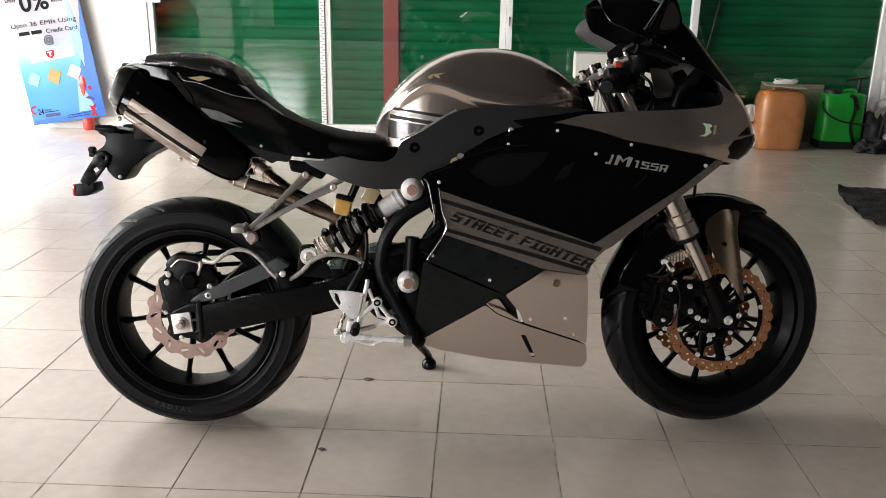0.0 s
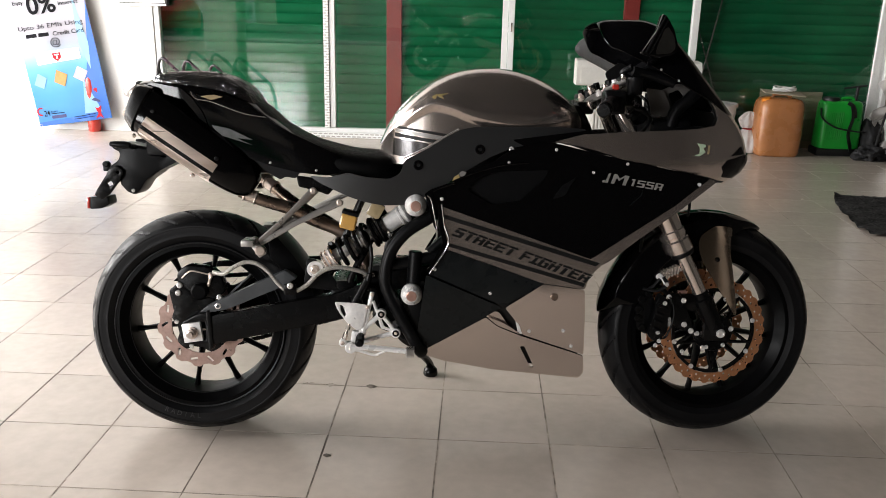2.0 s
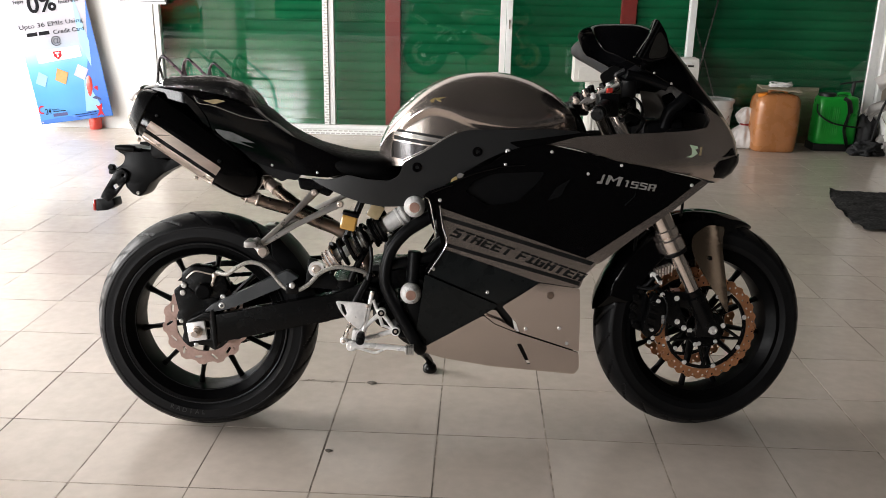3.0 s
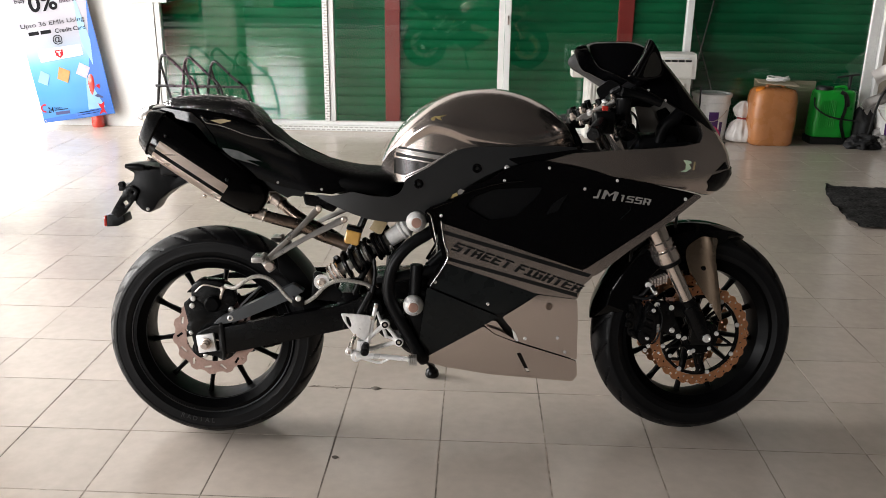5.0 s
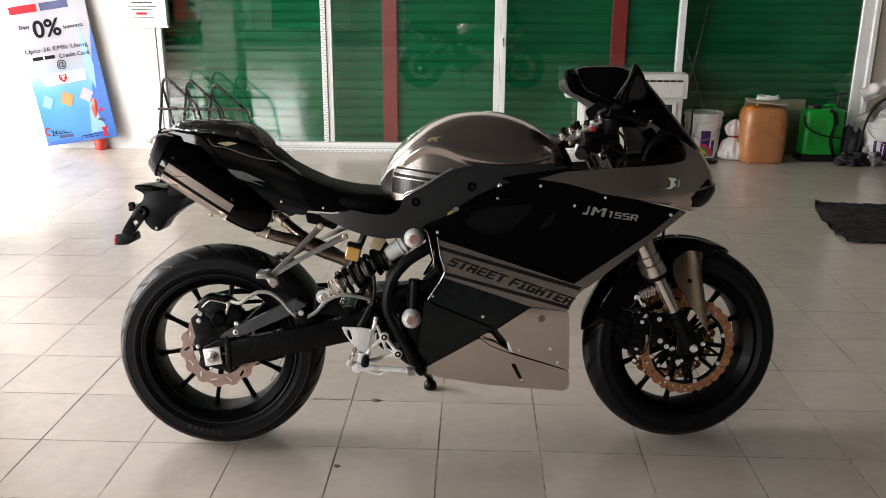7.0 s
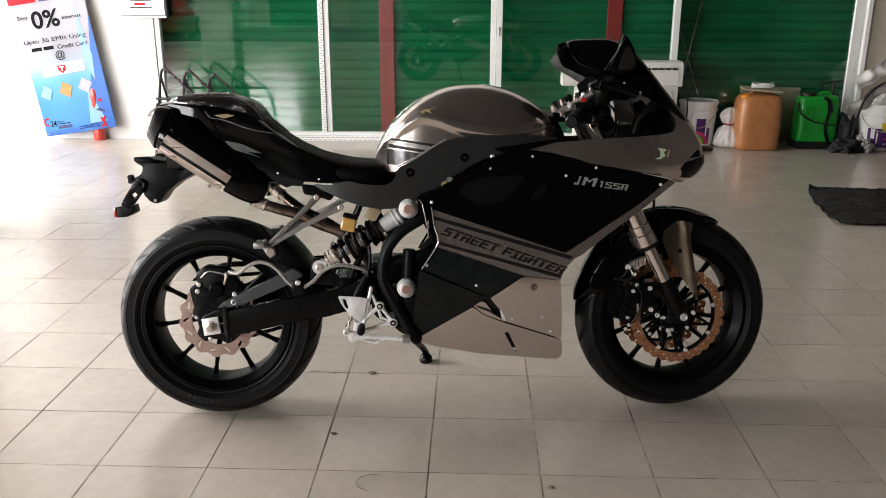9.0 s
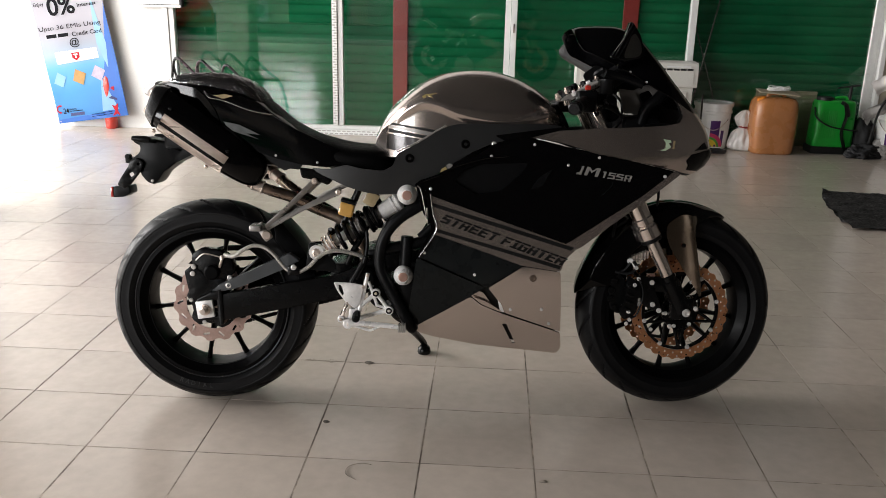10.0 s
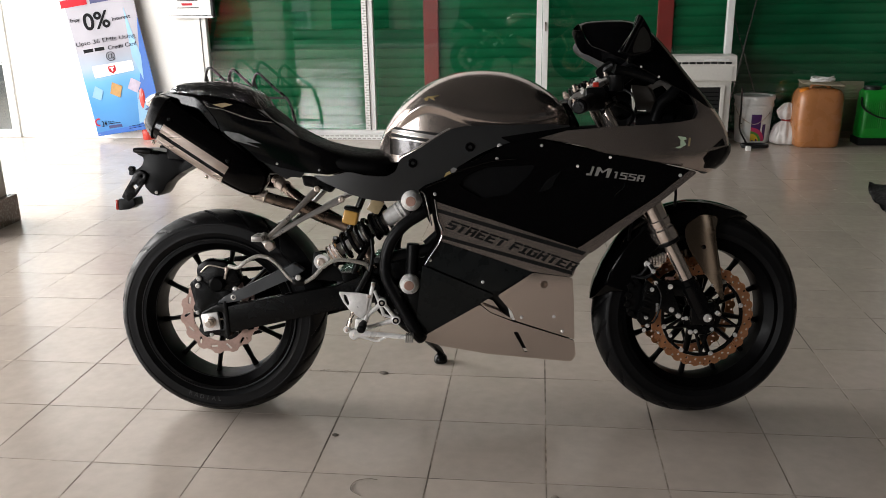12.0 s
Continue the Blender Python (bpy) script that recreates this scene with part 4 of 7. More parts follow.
def ragged(size, seed, fold=0.35, levels=4, flat=0.0):
    """A lump of crumpled cloth or sheet: sharp random folds over a ball, its base set on the floor."""
    bm = bmesh.new()
    bmesh.ops.create_icosphere(bm, subdivisions=levels, radius=1.0)
    for v in bm.verts:
        d = v.co.normalized()
        p = d * 1.5 + Vector((seed, seed * 0.7, 0))
        p = p + 0.5 * Vector((noise.noise(p * 1.3), noise.noise(p * 1.3 + Vector((5, 0, 0))), noise.noise(p * 1.3 + Vector((0, 9, 0)))))
        k = 1 + fold * noise.noise(p) + fold * 0.9 * (0.45 - abs(noise.noise(p * 2.3))) + fold * 0.55 * (0.4 - abs(noise.noise(p * 5.1))) + fold * 0.25 * (0.4 - abs(noise.noise(p * 10.0)))
        q = d * k
        v.co = (q.x * size[0], q.y * size[1], max(flat, (q.z + 0.55) * size[2]))
    return bm


sk = anchor("plastic_sheet_pile", pose(3.50, 4.60, 0), "crumpled grey plastic sheeting piled by the wall", "plastic sheet")
part("lower_fold", ragged((0.26, 0.12, 0.17), 7.3, 0.42, 5), "silverbag", sk, angle=180)
part("upper_fold", moved(ragged((0.21, 0.10, 0.20), 3.1, 0.45, 5, 0.02), Matrix.Translation((0.05, 0.01, 0.22))), "silverbag", sk, angle=180)
part("loose_flap", moved(sheet(0.42, 0.11, 40, 10, lambda x, z: 0.02 * math.sin(x * 30) + 0.012 * math.sin(z * 60 + x * 12) + 0.02 * noise.noise(Vector((x * 18, z * 18, 1)))), pose(-0.42, -0.10, 0.24, 20, -42, 0)), "silverbag", sk, angle=80)
part("loose_flap", moved(sheet(0.60, 0.12, 44, 10, lambda x, z: 0.02 * math.sin(x * 22 + 1) + 0.012 * math.sin(z * 60 + x * 12) + 0.025 * noise.noise(Vector((x * 15, z * 15, 6)))), pose(-0.36, -0.08, 0.46, 10, -38, 0)), "bag", sk, angle=80)
tagged(part("black_bag", moved(ragged((0.075, 0.075, 0.17), 2.2, 0.30, 4), Matrix.Translation((3.10, 4.60, 0))), "cloth", angle=180), "black fabric bag slumped beside the sprayer", "bag")
tagged(part("bent_hose", tube([(3.08, 4.45, 0.005), (3.10, 4.44, 0.22), (3.14, 4.44, 0.40), (3.24, 4.45, 0.51), (3.38, 4.45, 0.56), (3.46, 4.44, 0.40), (3.44, 4.42, 0.06), (3.45, 4.42, 0.006)], 0.009, 8), "blackplastic"), "bent black rubber hose standing on the floor", "hose")
tagged(part("rag", moved(ragged((0.105, 0.07, 0.055), 5.0, 0.55, 5), Matrix.Translation((3.05, 4.42, 0))), "cloth", angle=180), "crumpled black rag on the floor", "rag")
tagged(part("rag", moved(ragged((0.070, 0.05, 0.055), 9.4, 0.55, 5), Matrix.Translation((3.18, 4.43, 0))), "silverbag", angle=180), "crumpled pale grey rag on the floor", "rag")

# poles leaning on the recessed shutter, seen through the glass
for a, b, r in (((1.725, 4.80, 0.004), (2.02, 5.085, 1.30), 0.007), ((2.10, 4.84, 0.004), (1.80, 5.085, 0.98), 0.005)):
    tagged(part("leaning_pole", rod(a, b, r, 12, 0.002), "endcap"), "thin metal pole leaning behind the glass", "pole", "poles behind the glass")

# flat cable heap with a plug, near the bucket
coil = []
for k in range(70):
    a = k * 0.36
    coil.append((1.90 + (0.085 + 0.01 * math.sin(k * 2.1)) * math.cos(a) * 1.1, 4.42 + (0.07 + 0.01 * math.sin(k * 1.3)) * math.sin(a), 0.006 + 0.022 * k / 70))
lead = anchor("extension_lead", pose(0, 0, 0), "coiled black extension lead with a white plug", "cable")
part("coil", tube(coil, 0.005, 6, 2), "blackplastic", lead)
part("rising_cable", tube([(1.86, 4.50, 0.02), (1.82, 4.58, 0.12), (1.80, 4.50, 0.28), (1.775, 4.42, 0.45)], 0.007, 8), "blackplastic", lead)
part("plug", merged(box(1.81, 1.845, 4.27, 4.31, 0.0, 0.035, 0.006)), "whiteplastic", lead, "white mains plug")


# fibre mat, rucked
def mat_mesh():
    loops = []
    nx, ny = 44, 40
    top = []
    for j in range(ny + 1):
        row = []
        for i in range(nx + 1):
            u, v = i / nx, j / ny
            x0 = 2.115 + 0.16 * v ** 2.2 + 0.012 * noise.noise(Vector((v * 9, 0, 0)))
            x = x0 + (3.05 + 0.05 * v - x0) * u
            y = 2.235 + (3.06 + 0.07 * (1 - u) - 2.235) * v - 0.01 * u + 0.012 * noise.noise(Vector((u * 8, 3, 0)))
            z = 0.012 + 0.012 * noise.noise(Vector((x * 9, y * 9, 0))) + 0.009 * noise.noise(Vector((x * 30, y * 30, 4)))
            z += 0.014 * math.exp(-((u / 0.05) ** 2 + ((v - 1) / 0.08) ** 2))
            row.append((x, y, max(0.006, z)))
        top.append(row)
    return top


top = mat_mesh()
bm = rings(top, closed=False, ring_closed=False)
bmesh.ops.solidify(bm, geom=bm.faces[:], thickness=0.006)
tagged(part("floor_mat", bm, "mat", angle=80), "rucked charcoal fibre mat lying on the tiles", "mat")

# small debris and stains on the floor
rng = random.Random(5)
spots = ((-0.285, -0.107, 0.012), (0.32, -0.36, 0.010), (2.05, 3.02, 0.012), (-0.22, 0.30, 0.018))
for x, y, r in spots:
    bm = crumpled([(0, 0, 0.0), (r, r * 0.6, 0.0008), (r * 0.7, r * 0.4, 0.004), (0, 0, 0.005)], 12, 0.05, x)
    tagged(part("grit", moved(bm, Matrix.Translation((x, y, 0))), "grout", angle=80), "small dark clump of dirt on the tile", "dirt")

flakes = bmesh.new()
for k in range(46):
    x = -0.80 + 0.47 * rng.random()
    y = 0.300 + rng.gauss(0, 0.006)
    s = rng.uniform(0.002, 0.008)
    a = rng.random() * 6.28
    vs = [flakes.verts.new((x + s * math.cos(a + q) * f, y + s * math.sin(a + q) * 0.6 * f, 0.0012 + rng.random() * 0.001)) for q, f in ((0, 1.0), (1.5, 0.7), (3.0, 1.1), (4.6, 0.8))]
    flakes.faces.new(vs)
tagged(part("dirt_crumbs", flakes, "grout", angle=80), "dark dirt crumbs along a tile joint", "dirt", kind="stuff")
tagged(part("hair_strand", tube([(-0.155, -0.395, 0.002), (-0.185, -0.37, 0.002), (-0.180, -0.335, 0.003), (-0.150, -0.318, 0.002), (-0.125, -0.322, 0.002)], 0.0008, 5), "grout"), "thin dark strand curled on the tile", "strand")

# ---- the motorcycle ----
# local axes: x ahead, y to its left, z up; the rear wheel stands at the origin
BIKE = pose(-0.6368, 0.0311, 0.0009, 0, 0, 4.14) @ pose(0, 0, 0, -8.0, 0, 0)
bike = anchor("motorcycle", BIKE, "grey and black sports motorcycle leaning on its side stand", "motorcycle")



def tyre_mesh(R, half, grooves, shift):
    """Round tyre with slanted grooves cut into the tread."""
    prof = [(R - 0.079, half * 0.80), (R - 0.072, half * 0.90), (R - 0.062, half * 0.965), (R - 0.060, half * 0.990), (R - 0.056, half * 0.990), (R - 0.054, half * 0.985), (R - 0.045, half), (R - 0.038, half * 0.995), (R - 0.036, half * 1.012), (R - 0.033, half * 1.008), (R - 0.031, half * 0.985)]
    for k in range(33):
        s = 1 - 2 * k / 32
        prof.append((R - 0.027 * abs(s) ** 2.1, half * 0.965 * s))
    prof += [(R - 0.031, -half * 0.985), (R - 0.033, -half * 1.008), (R - 0.036, -half * 1.012), (R - 0.038, -half * 0.995), (R - 0.045, -half), (R - 0.054, -half * 0.985), (R - 0.056, -half * 0.990), (R - 0.060, -half * 0.990), (R - 0.062, -half * 0.965), (R - 0.072, -half * 0.90), (R - 0.079, -half * 0.80)]
    seg = 540
    loops = []
    for i in range(seg):
        a = 2 * math.pi * i / seg
        lp = []
        for r, y in prof:
            s = y / half
            cut = 0.0
            if r > R - 0.03 and 0.12 < abs(s) < 0.93:
                lean = 0.30 * (abs(s) - 0.1) ** 1.3
                ph = (a / (2 * math.pi) * grooves + (shift if s > 0 else 0) + lean * grooves / 6.28) % 1
                if min(ph, 1 - ph) * 2 * math.pi / grooves * R < 0.0040:
                    cut = 0.0055
            lp.append(((r - cut) * math.cos(a), y, (r - cut) * math.sin(a)))
        loops.append(lp)
    loops.append(loops[0])
    return rings(loops, caps=False)


def bolt(r, h):
    """Button-head screw that faces the right-hand side."""
    bm = lathe([(0.42 * r, -h * 0.55), (0.5 * r, -h), (0.8 * r, -h * 0.85), (r, -h * 0.35), (r, 0), (0, 0)], 12, "y")
    return bm


def screw(at, r, parent, name="screw", mat="boltsteel", h=None):
    return part(name, moved(bolt(r, h or r * 0.7), Matrix.Translation(at)), mat, parent)


def ring_outline(r, n, wave=0.0, teeth=1, phase=0.0, cx=0.0, cz=0.0):
    out = []
    for i in range(n):
        a = 2 * math.pi * i / n
        w = wave * max(-0.6, min(0.6, math.sin(teeth * a + phase)))
        out.append((cx + (r + w) * math.cos(a), cz + (r + w) * math.sin(a)))
    return out


def blade(r0, r1, w0, w1, d0, d1, a):
    """One wheel spoke along the angle a."""
    loops = []
    for k in range(7):
        t = k / 6
        r, w, d = r0 + (r1 - r0) * t, w0 + (w1 - w0) * t, d0 + (d1 - d0) * t
        if k == 6:
            w *= 1.9
        loops.append([(r, d * math.sin(q) * (0.8 + 0.2 * abs(math.sin(q))), w * math.cos(q)) for q in (2 * math.pi * j / 10 for j in range(10))])
    return moved(rings(loops), Matrix.Rotation(-a, 4, "Y"))


def wheel(name, at, R, half, spokes, phase, rim_r, label):
    hub = merged(
        lathe([(rim_r + 0.030, -half * 0.80), (rim_r + 0.036, -half * 0.92), (rim_r + 0.026, -half * 0.93), (rim_r + 0.018, -half * 0.80), (rim_r + 0.004, -half * 0.62),
               (rim_r, -half * 0.3), (rim_r, half * 0.3), (rim_r + 0.004, half * 0.62), (rim_r + 0.018, half * 0.80), (rim_r + 0.026, half * 0.93),
               (rim_r + 0.036, half * 0.92), (rim_r + 0.030, half * 0.80), (rim_r + 0.012, half * 0.4), (rim_r + 0.012, -half * 0.4)], 96, "y", close=True),
        lathe([(0, -0.06), (0.026, -0.06), (0.030, -0.055), (0.036, -0.02), (0.036, 0.02), (0.030, 0.055), (0.026, 0.06), (0, 0.06)], 32, "y"))
    w = part(name, hub, "rim", bike, label)
    w.matrix_basis = at
    # thin paler rings on the larger wheel, added as highlights along the rim edge
    for r, y, t in () if half < 0.07 else ((rim_r + 0.037, -half * 0.925, 0.0022), (rim_r + 0.006, -half * 0.64, 0.0012)):
        part("rim_lip", lathe([(r + t * math.cos(a), y + t * math.sin(a)) for a in (math.pi * k / 4 for k in range(8))], 96, "y", close=True), "rimedge", w, "grey ring that draws the highlight on the rim edge")
    part("tyre", tyre_mesh(R, half, 22, 0.5), "rubber", w, "black radial tyre with slanted grooves")
    for k in range(spokes):
        part("spoke", blade(0.03, rim_r + 0.002, 0.0105, 0.0050, 0.020, 0.012, math.radians(phase + 360 / spokes * k)), "rim", w)
    return w


def arc_letters(words, r, size, start, step, y, mat, parent):
    """Raised letters round a tyre wall."""
    bms = []
    for i, ch in enumerate(words):
        cu = bpy.data.curves.new("letter", "FONT")
        cu.body, cu.size, cu.extrude, cu.align_x = ch, size, 0.0006, "CENTER"
        tmp = new("tmp", cu)
        me = bpy.data.meshes.new_from_object(tmp.evaluated_get(bpy.context.evaluated_depsgraph_get()))
        bpy.data.objects.remove(tmp)
        bm = bmesh.new()
        bm.from_mesh(me)
        bpy.data.meshes.remove(me)
        a = math.radians(start + step * i)
        ex, ey = Vector((-math.sin(a), 0, math.cos(a))), Vector((-math.cos(a), 0, -math.sin(a)))
        m = Matrix((ex, ey, ex.cross(ey))).transposed().to_4x4()
        bms.append(moved(bm, Matrix.Translation((r * math.cos(a), y, r * math.sin(a))) @ m))
    return part("raised_lettering", merged(*bms), mat, parent)


RW = Matrix.Translation((0, 0, 0.298))
FW = Matrix.Translation((1.362, 0.0, 0.296)) @ Matrix.Rotation(radians(5.5), 4, "Z")

rear_wheel = wheel("rear_wheel", RW, 0.299, 0.076, 10, 80.7, 0.184, "black ten-spoke alloy wheel")
front_wheel = wheel("front_wheel", FW, 0.297, 0.059, 12, 20.3, 0.186, "black thin-spoked alloy wheel")
arc_letters("RADIAL", 0.252, 0.018, -112, 4.0, -0.0765, "rubberlight", rear_wheel)

# rear disc: wavy rim with slots
slots = []
for k in range(14):
    a = 2 * math.pi * k / 14
    c, s = 0.096 * math.cos(a), 0.096 * math.sin(a)
    t = a + (0.6 if k % 2 else 1.9)
    dx, dz = 0.010 * math.cos(t), 0.010 * math.sin(t)
    nx, nz = -0.0032 * math.sin(t), 0.0032 * math.cos(t)
    slots.append([(c - dx - nx, s - dz - nz), (c + dx - nx, s + dz - nz), (c + dx + nx, s + dz + nz), (c - dx + nx, s - dz + nz)])
part("brake_disc", plate(ring_outline(0.112, 168, 0.006, 14), -0.058, -0.053, 0, [ring_outline(0.078, 48)] + slots), "discsteel", rear_wheel, "rosy steel wave brake disc")
part("disc_carrier", plate(ring_outline(0.070, 80, 0.014, 5, 0.6), -0.060, -0.050, 0.001, [ring_outline(0.036, 24)]), "blacksteel", rear_wheel)
for k in range(5):
    a = 2 * math.pi * k / 5 + 0.517
    screw((0.064 * math.cos(a), -0.060, 0.064 * math.sin(a)), 0.0065, rear_wheel)
part("sprocket", plate(ring_outline(0.100, 180, 0.004, 42), 0.060, 0.066, 0, [ring_outline(0.06, 30)]), "blacksteel", rear_wheel)

# front discs: drilled, wavy, bronze
for side in (-1, 1):
    holes = [ring_outline(0.118, 48)]
    for k in range(30):
        a = 2 * math.pi * k / 30
        for r, da in ((0.1265, 0.0), (0.1365, 0.105)):
            holes.append(ring_outline(0.0036, 8, cx=r * math.cos(a + da), cz=r * math.sin(a + da)))
    y = -0.066 if side < 0 else 0.061
    part("brake_disc", plate(ring_outline(0.144, 240, 0.0035, 30, 1.5), y, y + 0.005, 0, holes), "bronze", front_wheel, "drilled bronze wave brake disc")
    arms = [lathe([(0.030, y - 0.004), (0.052, y - 0.006), (0.056, y), (0.056, y + 0.008), (0.030, y + 0.008)], 32, "y", close=True),
            lathe([(0.108, y - 0.001), (0.116, y - 0.001), (0.116, y + 0.006), (0.108, y + 0.006)], 64, "y", close=True)]
    for k in range(10):
        a = 2 * math.pi * k / 10
        bend = 0.35 if k % 2 else -0.35
        p0, p1 = Vector((0.05 * math.cos(a), y + 0.002, 0.05 * math.sin(a))), Vector((0.113 * math.cos(a + bend), y + 0.002, 0.113 * math.sin(a + bend)))
        mid = (p0 + p1) / 2 * 1.04
        arms.append(tube([p0, mid, p1], 0.0048, 6, 3))
    part("disc_carrier", merged(*arms), "blacksteel", front_wheel)
    if side < 0:
        for k in range(8):
            a = 2 * math.pi * k / 8 + 0.25
            screw((0.112 * math.cos(a), y - 0.002, 0.112 * math.sin(a)), 0.007, front_wheel, "disc_button")
        for k in range(6):
            a = 2 * math.pi * k / 6 + 0.1
            screw((0.047 * math.cos(a), y - 0.006, 0.047 * math.sin(a)), 0.0062, front_wheel)
screw((0.012, -0.088, -0.004), 0.013, front_wheel, "axle_nut", "chrome", 0.014)
part("valve", rod((0.17, 0.0, -0.05), (0.148, -0.008, -0.045), 0.004), "rubber", front_wheel)


# ---- fork, front brakes and mudguard ----
def fork_leg(y, name):
    top, bot = Vector((1.072, y, 0.889)), Vector((1.366, y, 0.303))
    d = (bot - top).normalized()
    at = lambda z: top + d * ((z - top.z) / d.z)
    leg = part(name, merged(rod(at(0.889), at(0.79), 0.0165, 24), rod(at(0.80), at(0.545), 0.0285, 24, 0.002)), "chrome", bike, "chromed telescopic fork leg")
    part("collar", merged(rod(at(0.575), at(0.556), 0.0315, 24, 0.003), rod(at(0.551), at(0.516), 0.0330, 24, 0.004)), "chrome", leg)
    part("dust_seal", rod(at(0.518), at(0.507), 0.0305, 24, 0.002), "rubber", leg)
    part("slider", rod(at(0.51), at(0.36), 0.0185, 20), "chrome", leg)
    part("fork_shoe", merged(rod(at(0.395), at(0.30), 0.026, 18, 0.004),
                             rod(at(0.41), at(0.385), 0.0215, 18, 0.003),
                             moved(box(-0.034, 0.030, -0.016, 0.016, -0.035, 0.03, 0.008), Matrix.Translation(at(0.315))),
                             moved(box(-0.095, 0.0, -0.008, 0.008, 0.0, 0.045, 0.006), Matrix.Translation(at(0.36)))), "blacksteel", leg)
    return leg


fork_leg(-0.10, "fork_leg")
fork_leg(0.10, "fork_leg")


def caliper(y, s):
    """Four-piston radial caliper with ribs, bolts and bleed screws."""
    body = rounded([(1.203, 0.408), (1.220, 0.396), (1.235, 0.374), (1.234, 0.342), (1.224, 0.302), (1.208, 0.287), (1.188, 0.282), (1.176, 0.301), (1.183, 0.326), (1.191, 0.354), (1.193, 0.384)], 0.007)
    c = part("brake_caliper", plate(body, y, y + s * 0.030, 0.004), "blacksteel", bike, "black four-piston brake caliper")
    part("caliper_half", plate(rounded([(1.175, 0.412), (1.157, 0.383), (1.149, 0.342), (1.154, 0.305), (1.179, 0.290), (1.196, 0.300), (1.198, 0.390)], 0.008), y + s * 0.034, y + s * 0.070, 0.004), "blacksteel", c)
    for k in range(4):
        x, z = (1.163, 1.156, 1.155, 1.166)[k], 0.388 - 0.026 * k
        part("piston_cap", moved(lathe([(0, -0.006), (0.008, -0.006), (0.0105, -0.003), (0.0105, 0.003), (0, 0.003)], 18, "y"), Matrix.Translation((x, y + s * 0.033, z))), "blacksteel", c)
        part("cooling_rib", moved(box(-0.011, 0.011, -0.004, 0.010, -0.0045, 0.0045, 0.002), Matrix.Translation((1.207 - 0.003 * k, y - 0.001, 0.376 - 0.021 * k)) @ Matrix.Rotation(radians(24), 4, "Y")), "blacksteel", c)
    part("cross_pipe", tube([(1.226, y - 0.003, 0.402), (1.238, y - 0.006, 0.370), (1.236, y - 0.006, 0.335), (1.222, y - 0.004, 0.296), (1.206, y - 0.003, 0.290)], 0.0026, 8), "blacksteel", c)
    for x, z in ((1.225, 0.402), (1.215, 0.384), (1.201, 0.306), (1.205, 0.283), (1.196, 0.271), (1.217, 0.434)):
        screw((x, y - 0.001 if s > 0 else y, z), 0.0062, c)
    return c


caliper(-0.125, 1)
caliper(0.060, 1)
part("caliper_bracket", plate(rounded([(1.222, 0.412), (1.262, 0.405), (1.292, 0.33), (1.300, 0.300), (1.262, 0.312), (1.236, 0.33)], 0.012), -0.118, -0.106, 0.003), "blacksteel", bike)
for x, z, rr in ((1.265, 0.391, 0.0075), (1.270, 0.327, 0.0078), (1.289, 0.310, 0.0078), (1.323, 0.264, 0.0072), (1.368, 0.304, 0.0125), (1.395, 0.317, 0.007), (1.269, 0.254, 0.006), (1.302, 0.302, 0.0045), (1.236, 0.262, 0.004)):
    screw((x, -0.122, z), rr, bike)
part("fork_bottom_block", moved(box(-0.012, 0.012, -0.006, 0.006, -0.009, 0.009, 0.003), Matrix.Translation((1.268, -0.094, 0.404))), "copper", bike)
part("caliper_label", box(1.226, 1.233, -0.1270, -0.1255, 0.322, 0.346), "lettersilver", bike)
# finned lump and hoses behind the right fork leg
part("junction_block", merged(*[box(1.214 + 0.0078 * k, 1.219 + 0.0078 * k, -0.095, -0.06, 0.440 + 0.003 * k, 0.462 + 0.003 * k, 0.001) for k in range(6)]), "steel", bike)
part("hose_union", merged(rod((1.206, -0.10, 0.448), (1.206, -0.09, 0.448), 0.009, 16, 0.002), rod((1.222, -0.10, 0.430), (1.212, -0.10, 0.448), 0.0055, 10)), "aluminium", bike)
part("brake_hose", tube([(1.206, -0.10, 0.444), (1.190, -0.09, 0.420), (1.170, -0.08, 0.418), (1.158, -0.075, 0.45), (1.158, -0.07, 0.51), (1.17, -0.06, 0.58), (1.19, -0.05, 0.66)], 0.0045, 8), "rubber", bike)
part("brake_hose", tube([(1.212, -0.11, 0.450), (1.222, -0.11, 0.430), (1.20, -0.10, 0.412), (1.165, -0.09, 0.415)], 0.0045, 8), "rubber", bike)
part("sensor_cable", tube([(1.285, -0.05, 0.60), (1.288, -0.05, 0.64), (1.282, -0.05, 0.68)], 0.004, 8), "rubber", bike)


def guard(x):
    """Front mudguard: an arched shell, drawn to a point at both ends."""
    loops = []
    n = 40
    for i in range(n + 1):
        t = i / n
        a = math.radians(62 + (172 - 62) * t)
        r = 0.3075 + 0.016 * math.sin(math.pi * min(1, t * 1.3))
        w = 0.066 * min(1, (t / 0.22) ** 0.7 if t > 0 else 0.0) * min(1, ((1 - t) / 0.10) ** 0.6 if t < 1 else 0.0) + 0.004
        q = min(1, t / 0.28)
        drop = 0.006 + 0.074 * q * q * (3 - 2 * q) * min(1, (1 - t) / 0.12)
        lp = []
        prof = [(-1.03, 1.0), (-1.0, 0.62), (-0.9, 0.26), (-0.65, 0.08), (-0.3, 0.01), (0, 0), (0.3, 0.01), (0.65, 0.08), (0.9, 0.26), (1.0, 0.62), (1.03, 1.0)]
        for s, k in prof:
            lp.append(((r - drop * k) * math.cos(a), w * s, (r - drop * k) * math.sin(a)))
        for s, k in reversed(prof):
            lp.append(((r - 0.004 - drop * k) * math.cos(a), w * s * 0.94, (r - 0.004 - drop * k) * math.sin(a)))
        loops.append(lp)
    return rings(loops)


mudguard = part("front_mudguard", guard(0), "gloss", bike, "black front mudguard with grey stays")
